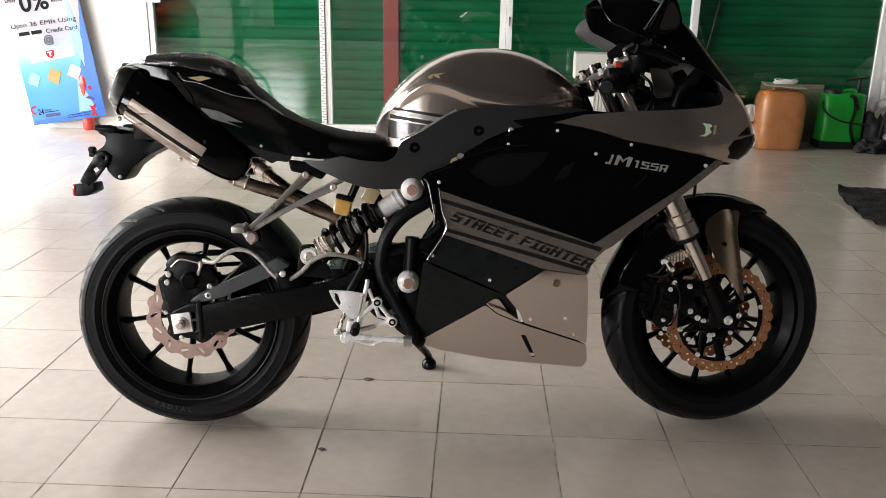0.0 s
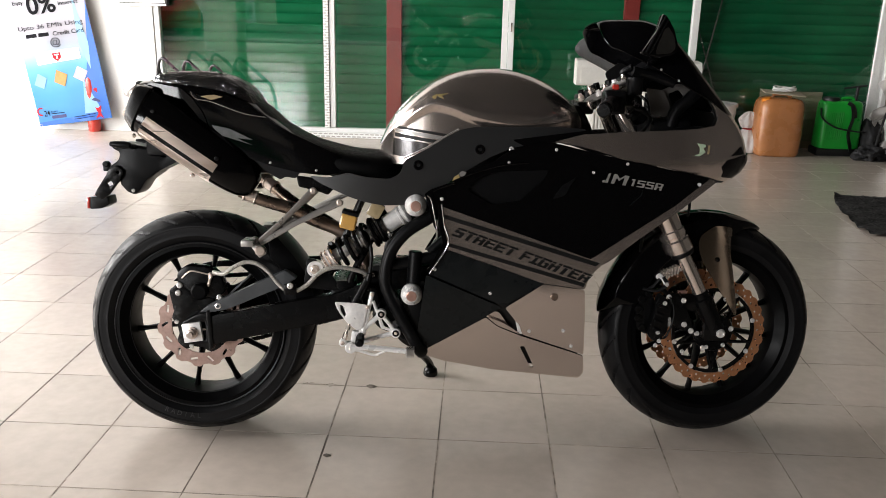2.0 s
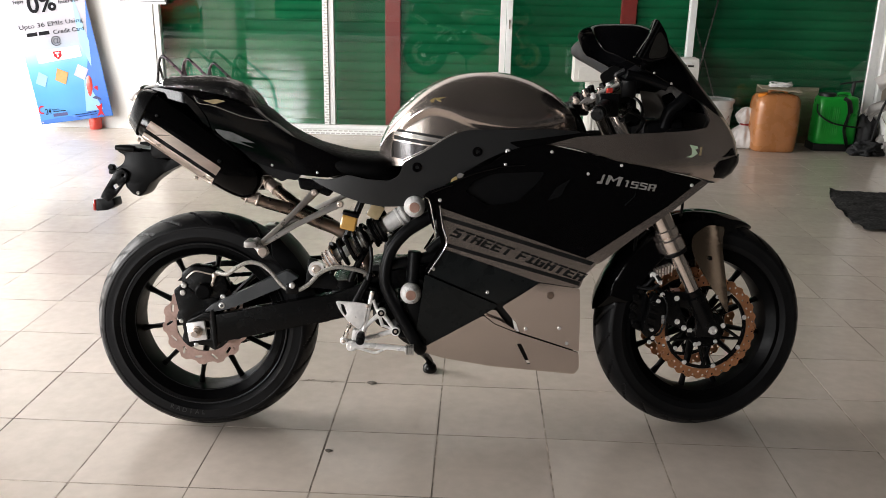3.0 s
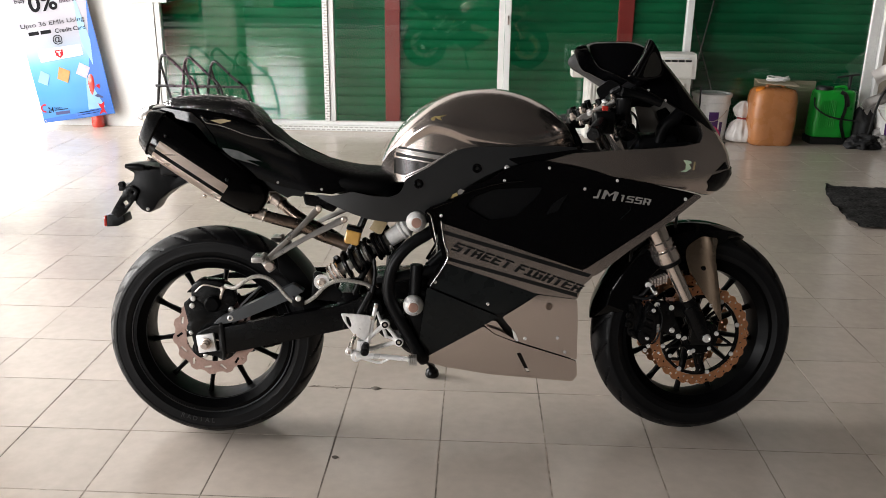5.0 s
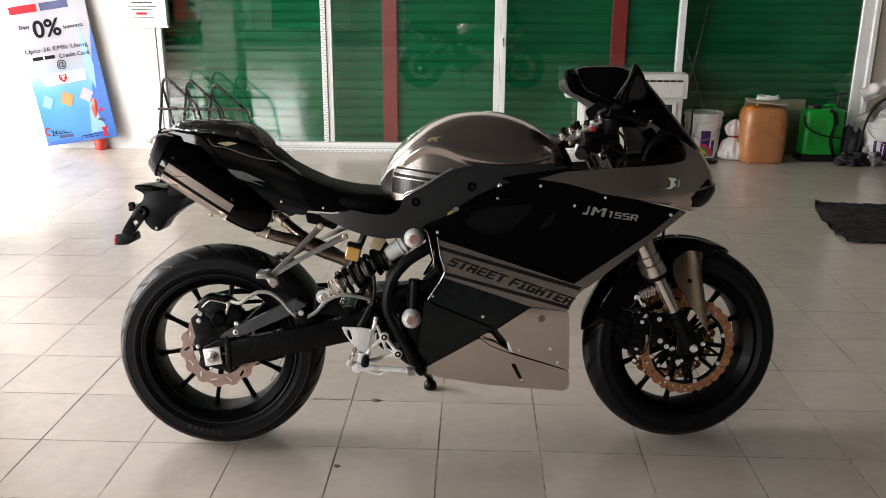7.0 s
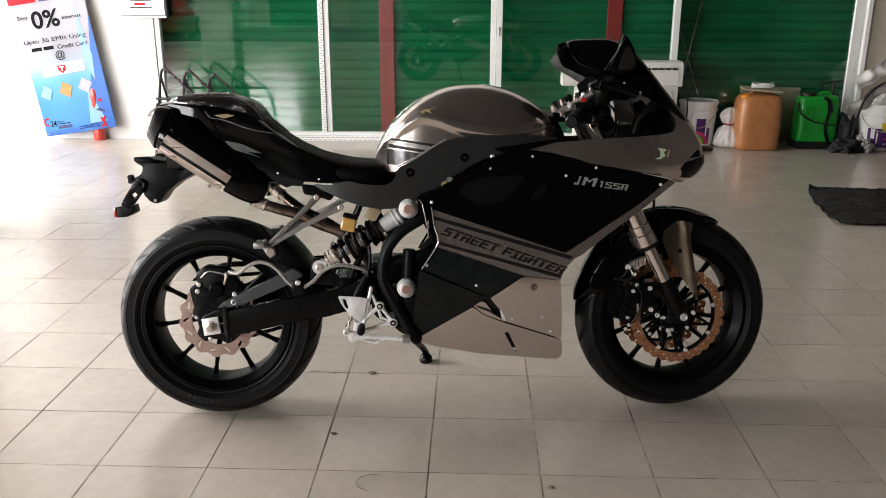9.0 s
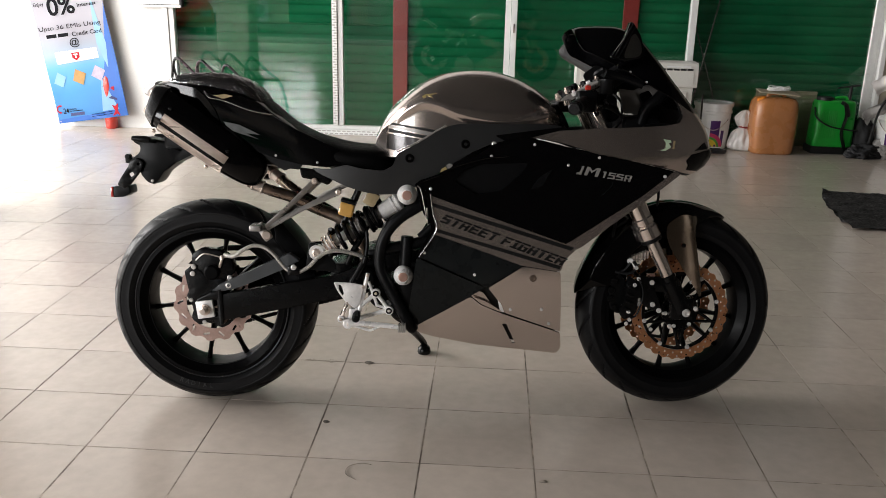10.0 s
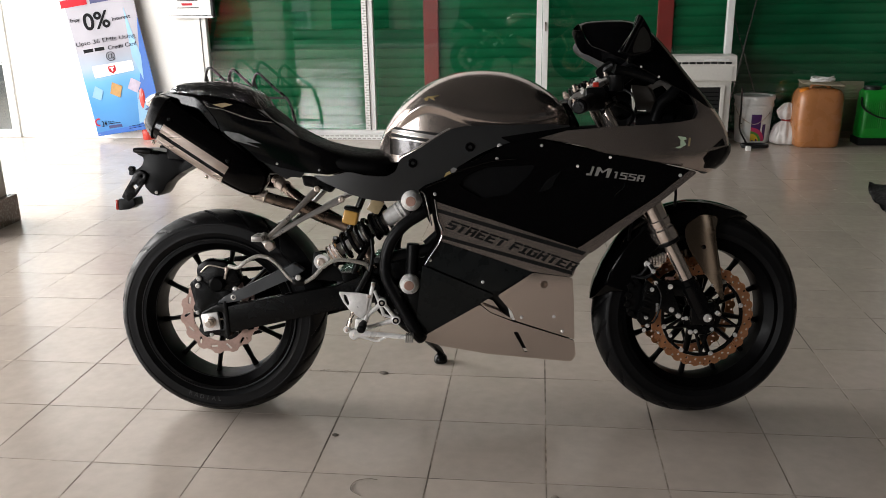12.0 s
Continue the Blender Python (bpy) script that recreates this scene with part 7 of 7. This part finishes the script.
part("reflector_bracket", plate(rounded([(-0.286, 0.630), (-0.240, 0.634), (-0.236, 0.612), (-0.257, 0.600), (-0.288, 0.598)], 0.004, 2), -0.03, 0.03, 0.003), "satin", hang)
part("reflector", box(-0.295, -0.287, -0.03, 0.03, 0.599, 0.629, 0.003), "redlens", hang, "red reflector")
screw((-0.168, -0.046, 0.650), 0.005, hang)


# ---- fairing ----
def side_y(x, z):
    return -(0.175 - 0.35 * max(0.0, 0.42 - z) ** 1.2)


def on_side(off=0.0):
    return lambda x, z: (x, side_y(x, z) - off, z)


def fairing_panel(name, pts, mat, label="", off=0.0, thick=0.004, r=0.006, both=True, size=0.022, holes=()):
    bm = panel(rounded(pts, r, 3), on_side(off), thick, size, holes)
    other = mirrored(bm) if both else None
    ob = part(name, bm, mat, bike, label, angle=50)
    if both:
        part(name, other, mat, bike, angle=50)
    return ob


BLACKSIDE = [(0.589, 0.664), (0.605, 0.675), (0.652, 0.686), (0.672, 0.706), (0.693, 0.727), (0.749, 0.744), (0.795, 0.776), (0.878, 0.797), (0.900, 0.795), (1.072, 0.757), (1.223, 0.728), (1.295, 0.712), (1.272, 0.690), (1.210, 0.642), (1.113, 0.577), (1.015, 0.511), (1.001, 0.508), (0.797, 0.578), (0.622, 0.637), (0.604, 0.60)]
RECESS = rounded([(0.690, 0.676), (0.715, 0.703), (0.764, 0.722), (0.893, 0.728), (0.878, 0.702), (0.823, 0.651), (0.752, 0.640)], 0.01, 3)
upper_side = fairing_panel("side_fairing", BLACKSIDE, "gloss", "glossy black side fairing", holes=[RECESS])
fairing_panel("air_intake", [(0.685, 0.676), (0.712, 0.706), (0.764, 0.727), (0.898, 0.733), (0.884, 0.698), (0.826, 0.646), (0.750, 0.635)], "satin", off=-0.010, thick=0.003)
fairing_panel("intake_duct", [(0.901, 0.655), (0.922, 0.688), (0.960, 0.711), (0.945, 0.690), (0.935, 0.667)], "satin", off=0.004, thick=0.006)
fairing_panel("fairing_crease", [(0.652, 0.690), (0.70, 0.722), (0.78, 0.741), (0.90, 0.747), (1.00, 0.738), (1.00, 0.733), (0.90, 0.741), (0.78, 0.735), (0.71, 0.714)], "gloss", off=0.003, thick=0.004, r=0.002)
fairing_panel("fairing_edge", [(1.312, 0.705), (1.225, 0.633), (1.128, 0.561), (1.051, 0.500), (1.033, 0.490), (1.003, 0.507), (1.015, 0.512), (1.113, 0.578), (1.210, 0.643), (1.295, 0.713)], "silver", "grey metallic fairing edge", off=0.0005)
band = fairing_panel("decal_band", [(0.622, 0.636), (0.797, 0.577), (1.003, 0.507), (1.034, 0.490), (1.006, 0.465), (0.993, 0.428), (0.887, 0.443), (0.749, 0.491), (0.641, 0.527), (0.640, 0.541), (0.631, 0.584)], "silver", "grey band with black stripes and lettering")
for pts in ([(0.626, 0.617), (1.028, 0.4965), (1.019, 0.488), (0.629, 0.606)], [(0.640, 0.545), (0.993, 0.4445), (0.991, 0.4345), (0.640, 0.536)]):
    part("stripe", panel(pts, on_side(0.0015), 0.001, 0.03), "letterblack", band, "black stripe")
fairing_panel("belly_panel_upper", [(0.641, 0.526), (0.887, 0.442), (0.789, 0.3815), (0.598, 0.465), (0.600, 0.472)], "darkgrey", "dark grey belly panel", off=0.001)
fairing_panel("belly_panel_rear", [(0.592, 0.461), (0.786, 0.3775), (0.745, 0.352), (0.576, 0.2485), (0.571, 0.30)], "darkgrey", "dark grey belly panel", off=-0.002)
fairing_panel("belly_panel_front", [(0.888, 0.441), (0.993, 0.427), (0.999, 0.36), (1.006, 0.246), (0.842, 0.303), (0.824, 0.339), (0.794, 0.377)], "silver", "grey metallic belly panel", off=0.001)
fairing_panel("belly_panel_lower", [(0.576, 0.247), (0.746, 0.350), (0.776, 0.325), (0.836, 0.2995), (1.006, 0.2415), (1.012, 0.195), (1.000, 0.176), (0.769, 0.200), (0.640, 0.225)], "silver", "grey metallic lower belly panel", off=0.0, r=0.007,
              holes=[rounded([(0.838, 0.268), (0.850, 0.269), (0.879, 0.207), (0.870, 0.206)], 0.003, 2)])
fairing_panel("vent_floor", [(0.747, 0.3525), (0.768, 0.3665), (0.780, 0.363), (0.802, 0.333), (0.818, 0.315), (0.806, 0.318), (0.776, 0.331)], "silver", "grey metallic panel beside the vent", off=-0.003, thick=0.003, r=0.002, size=0.012)
fairing_panel("vent_strake", [(0.748, 0.353), (0.776, 0.329), (0.812, 0.314), (0.838, 0.304), (0.815, 0.322), (0.790, 0.337)], "silver", "grey vent strake", off=0.006, thick=0.003)
fairing_panel("vent_lip", [(0.822, 0.341), (0.832, 0.330), (0.842, 0.304), (0.830, 0.308)], "aluminium", off=0.003, thick=0.003, r=0.003)
fairing_panel("inner_fairing", [(0.600, 0.655), (0.66, 0.68), (0.75, 0.735), (0.90, 0.785), (1.27, 0.715), (1.20, 0.645), (1.005, 0.50), (0.985, 0.42), (0.995, 0.20), (0.62, 0.24), (0.585, 0.27), (0.60, 0.46), (0.645, 0.54), (0.625, 0.62)], "letterblack", "", off=-0.016, thick=0.003)
# rear edge of the fairing: two folded lips
for pts, off in (([(0.585, 0.664), (0.600, 0.676), (0.640, 0.690), (0.660, 0.694), (0.608, 0.668), (0.598, 0.655), (0.612, 0.600), (0.618, 0.571), (0.609, 0.585), (0.594, 0.640)], 0.004),
                 ([(0.614, 0.650), (0.626, 0.640), (0.634, 0.585), (0.644, 0.541), (0.598, 0.468), (0.591, 0.469), (0.625, 0.525), (0.632, 0.545), (0.622, 0.590)], 0.006)):
    fairing_panel("fairing_lip", pts, "gloss", "glossy black fairing lip", off=off, thick=0.012, r=0.003)
# beads along the lips; the first two are paler, painting the gloss edge's reflection
for line in (((0.592, 0.662), (0.602, 0.650), (0.613, 0.600), (0.619, 0.570)), ((0.628, 0.640), (0.636, 0.585), (0.646, 0.541), (0.600, 0.466)), ((0.605, 0.672), (0.640, 0.686), (0.660, 0.692)), ((0.66, 0.700), (0.71, 0.720), (0.78, 0.739), (0.84, 0.745))):
    part("lip_bead", tube([(x, side_y(x, z) - 0.009, z) for x, z in line], 0.0022, 8, 4), "endcap" if line[-1][0] < 0.63 else "gloss", bike)
for x, z in ((0.614, 0.476), (0.754, 0.416), (0.859, 0.313), (0.947, 0.315), (0.971, 0.271), (1.086, 0.746), (1.268, 0.698), (1.002, 0.724), (0.908, 0.778), (0.792, 0.745), (0.628, 0.653)):
    screw((x, side_y(x, z) - 0.002, z), 0.0048 if z < 0.7 else 0.0042, bike, "fairing_screw")
boss = part("oil_cap", moved(lathe([(0, -0.001), (0.004, -0.001), (0.005, -0.004), (0.0085, -0.004), (0.010, -0.002), (0.010, 0.0), (0, 0.0)], 24, "y"), Matrix.Translation((0.917, side_y(0.917, 0.409) - 0.002, 0.409))), "pipe", bike)

# lettering on the fairing
# squared stencil letters: bars as (x0, z0, x1, z1) in a unit field
GLYPHS = {
    "S": ((0.02, 0.82, 1, 1), (0, 0.60, 0.34, 0.74), (0, 0.42, 1, 0.60), (0.66, 0.24, 1, 0.42), (0, 0, 0.98, 0.18), (0.66, 0.18, 1, 0.24)),
    "T": ((0, 0.82, 1, 1), (0.33, 0, 0.67, 0.74)),
    "R": ((0, 0.82, 1, 1), (0, 0, 0.32, 0.74), (0.68, 0.52, 1, 0.74), (0.32, 0.36, 0.94, 0.52), (0.66, 0, 1, 0.36)),
    "E": ((0, 0.82, 1, 1), (0, 0, 0.32, 0.74), (0.32, 0.44, 0.92, 0.60), (0.32, 0, 1, 0.18)),
    "F": ((0, 0.82, 1, 1), (0, 0, 0.32, 0.74), (0.32, 0.40, 0.90, 0.56)),
    "I": ((0, 0.82, 1, 1), (0.30, 0.18, 0.70, 0.74), (0, 0, 1, 0.18)),
    "G": ((0, 0.82, 1, 1), (0, 0, 0.32, 0.74), (0.32, 0, 1, 0.18), (0.68, 0.18, 1, 0.46), (0.50, 0.46, 1, 0.58)),
    "H": ((0, 0.82, 0.32, 1), (0, 0, 0.32, 0.74), (0.66, 0.82, 1, 1), (0.66, 0, 1, 0.74), (0.32, 0.42, 0.66, 0.58)),
    "1": ((0.36, 0, 0.70, 1), (0.10, 0.82, 0.36, 1)),
    "5": ((0.0, 0.82, 1, 1), (0, 0.46, 0.28, 0.82), (0.28, 0.46, 1, 0.62), (0.72, 0.18, 1, 0.46), (0, 0, 1, 0.18)),
    "r": ((0, 0, 0.30, 0.84), (0, 0.84, 0.96, 1), (0.70, 0.52, 1, 0.84), (0.30, 0.36, 0.94, 0.52), (0.64, 0, 0.96, 0.36)),
}


def stencil(words, x0, z0, x1, z1, high, mat, parent, lean=0.45, fill=0.86, gap=0.5):
    """Squared letters in a row on the fairing side."""
    room = [gap if c == " " else 0.8 if c in "I1" else 1.0 for c in words]
    ex = Vector((x1 - x0, z1 - z0))
    step = ex.length / sum(room)
    ex.normalize()
    ey = Vector((-ex.y, ex.x))
    at = 0.0
    for c, w in zip(words, room):
        if c != " ":
            bm = bmesh.new()
            for a, b, d, e in GLYPHS[c]:
                vs = []
                for u, v in ((a, b), (d, b), (d, e), (a, e)):
                    q = Vector((x0, z0)) + ex * (at + u * w * fill * step + lean * high * (v - 0.0)) + ey * (v * high)
                    vs.append(q)
                lo = [bm.verts.new((q.x, side_y(q.x, q.y) - 0.0016, q.y)) for q in vs]
                hi = [bm.verts.new((q.x, side_y(q.x, q.y) - 0.0024, q.y)) for q in vs]
                bm.faces.new(hi)
                for k in range(4):
                    bm.faces.new((lo[k], lo[(k + 1) % 4], hi[(k + 1) % 4], hi[k]))
            part("letter", bm, mat, parent, smooth=False)
        at += w * step


stencil("STREET FIGHTER", 0.653, 0.563, 0.998, 0.4445, 0.0245, "letterblack", band)
stencil("155r", 1.092, 0.6925, 1.177, 0.6805, 0.0175, "lettersilver", upper_side, 0.15, 0.86)
for pts in ([(1.024, 0.700), (1.038, 0.699), (1.046, 0.722), (1.040, 0.7225), (1.034, 0.705), (1.026, 0.706)], [(1.046, 0.698), (1.054, 0.697), (1.061, 0.712), (1.066, 0.704), (1.080, 0.713), (1.075, 0.694), (1.083, 0.693), (1.092, 0.716), (1.082, 0.718), (1.068, 0.710), (1.062, 0.720), (1.054, 0.7215)]):
    part("maker_mark", panel(pts, on_side(0.0025), 0.001, 0.03), "lettersilver", upper_side, "silver slanted mark")
part("scratch_line", panel([(1.098, 0.646), (1.122, 0.668), (1.127, 0.684), (1.125, 0.668), (1.100, 0.644)], on_side(0.0012), 0.0008, 0.02), "darkgrey", upper_side)

# nose cowl: front line of the nose over height, and half width
NOSE = [(0.66, 1.32, 0.165), (0.69, 1.375, 0.170), (0.727, 1.423, 0.175), (0.758, 1.435, 0.178), (0.803, 1.426, 0.175), (0.841, 1.409, 0.172), (0.908, 1.360, 0.158), (0.981, 1.296, 0.144), (1.053, 1.240, 0.128), (1.12, 1.188, 0.116)]
CX = 0.9


def cowl(off=0.0):
    def f(u, z):
        xf, w = table(z, NOSE, 1), table(z, NOSE, 2)
        a = min(math.pi / 2, abs(u) / 0.4)
        y = (w + off) * math.sin(a) ** (2 / 3)
        return (CX + (xf + off - CX) * math.cos(a) ** (2 / 3), y if u > 0 else -y, z)
    return f


def cowl_u(x, z):
    xf = table(z, NOSE, 1)
    r = max(0.0, min(1.0, (x - CX) / (xf - CX)))
    return -0.4 * math.acos(r ** 1.5)


def cowl_y(x, z):
    return -cowl()(cowl_u(x, z), z)[1]


def cowl_panel(name, right, mat, label="", off=0.0, thick=0.004, mirror=True, size=0.02):
    pts = [(cowl_u(x, z), z) for x, z in right]
    if mirror:
        pts = pts + [(-u, z) for u, z in reversed(pts)]
        pts = [p for i, p in enumerate(pts) if (Vector(p) - Vector(pts[i - 1])).length > 1e-5]
    return part(name, panel(pts, cowl(off), thick, size), mat, bike, label, angle=50)


UPPER = [(1.388, 0.868), (1.342, 0.882), (1.308, 0.906), (1.318, 0.888), (1.324, 0.862), (1.312, 0.843), (1.270, 0.835), (1.217, 0.831), (1.072, 0.824), (0.973, 0.816), (0.902, 0.797),
         (1.074, 0.757), (1.223, 0.729), (1.331, 0.705), (1.372, 0.694)]
pts = [(cowl_u(x, z), z) for x, z in UPPER]
pts[0], pts[-1] = (0.0, 0.872), (0.0, 0.690)
pts = pts[:1] + pts[1:-1] + pts[-1:] + [(-u, z) for u, z in reversed(pts[1:-1])]
part("nose_cowl", panel(pts, cowl(), 0.004, 0.02), "silver", bike, "grey metallic nose cowl", angle=50)
part("cowl_lining", panel([p for p in pts], cowl(-0.007), 0.002, 0.03), "letterblack", bike, "black cowl lining", angle=50)
head = [(1.336, 0.738), (1.352, 0.757), (1.400, 0.768)]
pts = [(cowl_u(x, z), z) for x, z in head] + [(0.0, 0.775)]
low = [(0.0, 0.702)] + [(cowl_u(1.341, 0.713), 0.713)]
full = pts + [(-u, z) for u, z in reversed(pts[:-1])] + [(-u, z) for u, z in reversed(low[1:])] + low
part("headlamp", panel(full, cowl(0.003), 0.004, 0.02), "smoke", bike, "dark headlamp lens", angle=50)
cowl_panel("lamp_brow", [(1.362, 0.768), (1.392, 0.790), (1.402, 0.772)], "gloss", "", 0.003, 0.003, False, 0.012)
cowl_panel("cowl_sticker", [(1.263, 0.799), (1.284, 0.796), (1.287, 0.790), (1.279, 0.788), (1.286, 0.777), (1.270, 0.767), (1.255, 0.768), (1.270, 0.774), (1.271, 0.788)], "sticker", "pale green sticker", 0.0015, 0.001, False, 0.012)
cowl_panel("cowl_tape", [(1.294, 0.794), (1.299, 0.794), (1.296, 0.772), (1.291, 0.772)], "tape", "clear tape strip", 0.0012, 0.001, False, 0.012)

# smoked screen: x, crown height, edge height
SCREEN = fine([(1.386, 0.872, 0.866), (1.35, 0.914, 0.876), (1.308, 0.963, 0.902), (1.26, 1.022, 0.926), (1.205, 1.080, 0.956), (1.15, 1.105, 0.985), (1.10, 1.108, 1.008), (1.064, 1.107, 1.025), (1.037, 1.105, 1.038), (1.012, 1.098, 1.084)], 5)
loops = []
for x, top, edge in SCREEN:
    w = cowl_y(min(x, 1.35), edge) + 0.001 if x < 1.35 else cowl_y(x, edge) + 0.001
    if x < 1.12:
        w *= 1 - 0.12 * ((1.12 - x) / 0.09) ** 2
    ys = [-1 + 2 * k / 20 for k in range(21)]
    arch = lambda y, o: (x, (w - o) * y, edge + (top - edge - o) * max(0.0, 1 - abs(y) ** 4.0))
    loops.append([arch(y, 0.0) for y in ys] + [arch(y, 0.003) for y in reversed(ys)])
screen = part("windscreen", rings(loops), "smoke", bike, "dark smoked windscreen", angle=60)
part("screen_bead", tube([(x, -(cowl_y(min(x, 1.35), edge) + 0.003) * (1 - 0.12 * max(0.0, (1.12 - x) / 0.09) ** 2), edge) for x, top, edge in SCREEN[9:-2:3]], 0.0022, 8, 3), "gloss", screen)
for x, z in ((1.140, 0.992), (1.168, 0.978), (1.215, 0.952)):
    screw((x, -cowl_y(x, z) - 0.004, z), 0.0034, bike, "screen_screw")
part("instrument_panel", merged(moved(box(-0.055, 0.055, -0.085, 0.085, -0.012, 0.03, 0.012, 3), pose(1.16, 0, 0.965, 0, -35, 0)), box(1.17, 1.28, -0.06, 0.09, 0.80, 0.86, 0.02, 3), box(1.22, 1.33, -0.085, 0.085, 0.74, 0.84, 0.03, 3)), "satin", bike, "black instrument panel")
part("inner_bracket", merged(tube([(1.10, -0.12, 0.975), (1.15, -0.11, 0.965), (1.21, -0.11, 0.945)], 0.012, 10), tube([(1.10, -0.115, 0.985), (1.08, -0.10, 0.97), (1.10, -0.10, 0.955)], 0.008, 8)), "satin", bike)
part("inner_mesh", plate(rounded([(1.160, 0.936), (1.205, 0.931), (1.238, 0.868), (1.178, 0.866)], 0.006), -0.034, -0.030), "mesh", bike, "grey perforated mesh")
part("gauge_bracket", plate(rounded([(1.195, 0.927), (1.245, 0.950), (1.277, 0.943), (1.288, 0.910), (1.258, 0.885), (1.212, 0.860), (1.190, 0.880)], 0.008), -0.02, -0.014, 0.001, [rounded([(1.222, 0.922), (1.250, 0.934), (1.266, 0.915), (1.235, 0.892)], 0.006)]), "mesh", bike, "grey metal instrument bracket")
part("air_duct", tube([(1.285, -0.06, 0.93), (1.262, -0.065, 0.905), (1.235, -0.06, 0.880), (1.225, -0.05, 0.84)], 0.017, 14), "satin", bike)
part("inner_wall", plate(rounded([(1.09, 0.82), (1.31, 0.83), (1.335, 0.87), (1.29, 0.93), (1.21, 0.965), (1.12, 1.01), (1.08, 0.98), (1.12, 0.90)], 0.01), 0.108, 0.113, 0.0, [rounded([(1.185, 0.932), (1.248, 0.922), (1.246, 0.862), (1.192, 0.866)], 0.008)]), "letterblack", bike)
part("horn", moved(lathe([(0, -0.02), (0.022, -0.018), (0.026, 0.0), (0.02, 0.012), (0, 0.014)], 20, "x"), pose(1.14, -0.05, 0.865, 0, 20, 30)), "satin", bike)

# mirrors: the right one folded up, the left one spread
mir = part("mirror", plate(rounded([(1.094, 1.012), (1.128, 1.062), (1.142, 1.104), (1.152, 1.100), (1.172, 1.070), (1.184, 1.030), (1.178, 1.010), (1.134, 1.000)], 0.008, 3), -0.215, -0.185, 0.006), "gloss", bike, "folded black mirror")
part("mirror_glass", plate(rounded([(1.130, 1.022), (1.146, 1.066), (1.156, 1.074), (1.172, 1.050), (1.176, 1.024), (1.166, 1.012), (1.130, 1.008)], 0.006, 3), -0.2175, -0.2145), "mirror", mir, "mirror glass")
part("mirror_seam", merged(rod((1.106, -0.216, 1.012), (1.150, -0.216, 1.098), 0.003, 8), rod((1.114, -0.217, 1.008), (1.156, -0.217, 1.090), 0.0022, 8)), "blacksteel", mir)
part("mirror_stalk", tube([(1.135, -0.195, 1.005), (1.135, -0.16, 0.997), (1.14, -0.135, 0.995)], 0.010, 10), "gloss", mir)
loops = []
for y, x, z0, z1 in fine([(0.13, 1.152, 0.975, 1.005), (0.16, 1.147, 0.968, 1.014), (0.22, 1.130, 0.982, 1.062), (0.30, 1.110, 1.006, 1.092), (0.38, 1.088, 1.030, 1.100), (0.41, 1.075, 1.042, 1.093), (0.42, 1.068, 1.055, 1.080)], 4):
    loops.append([(x + 0.016 * math.copysign(abs(math.cos(a)) ** 0.6, math.cos(a)), y, (z0 + z1) / 2 + (z1 - z0) / 2 * math.copysign(abs(math.sin(a)) ** 0.6, math.sin(a))) for a in (2 * math.pi * k / 20 for k in range(20))])
part("mirror", rings(loops), "satin", bike, "black mirror spread on its stalk", angle=60)

lay_tiles()
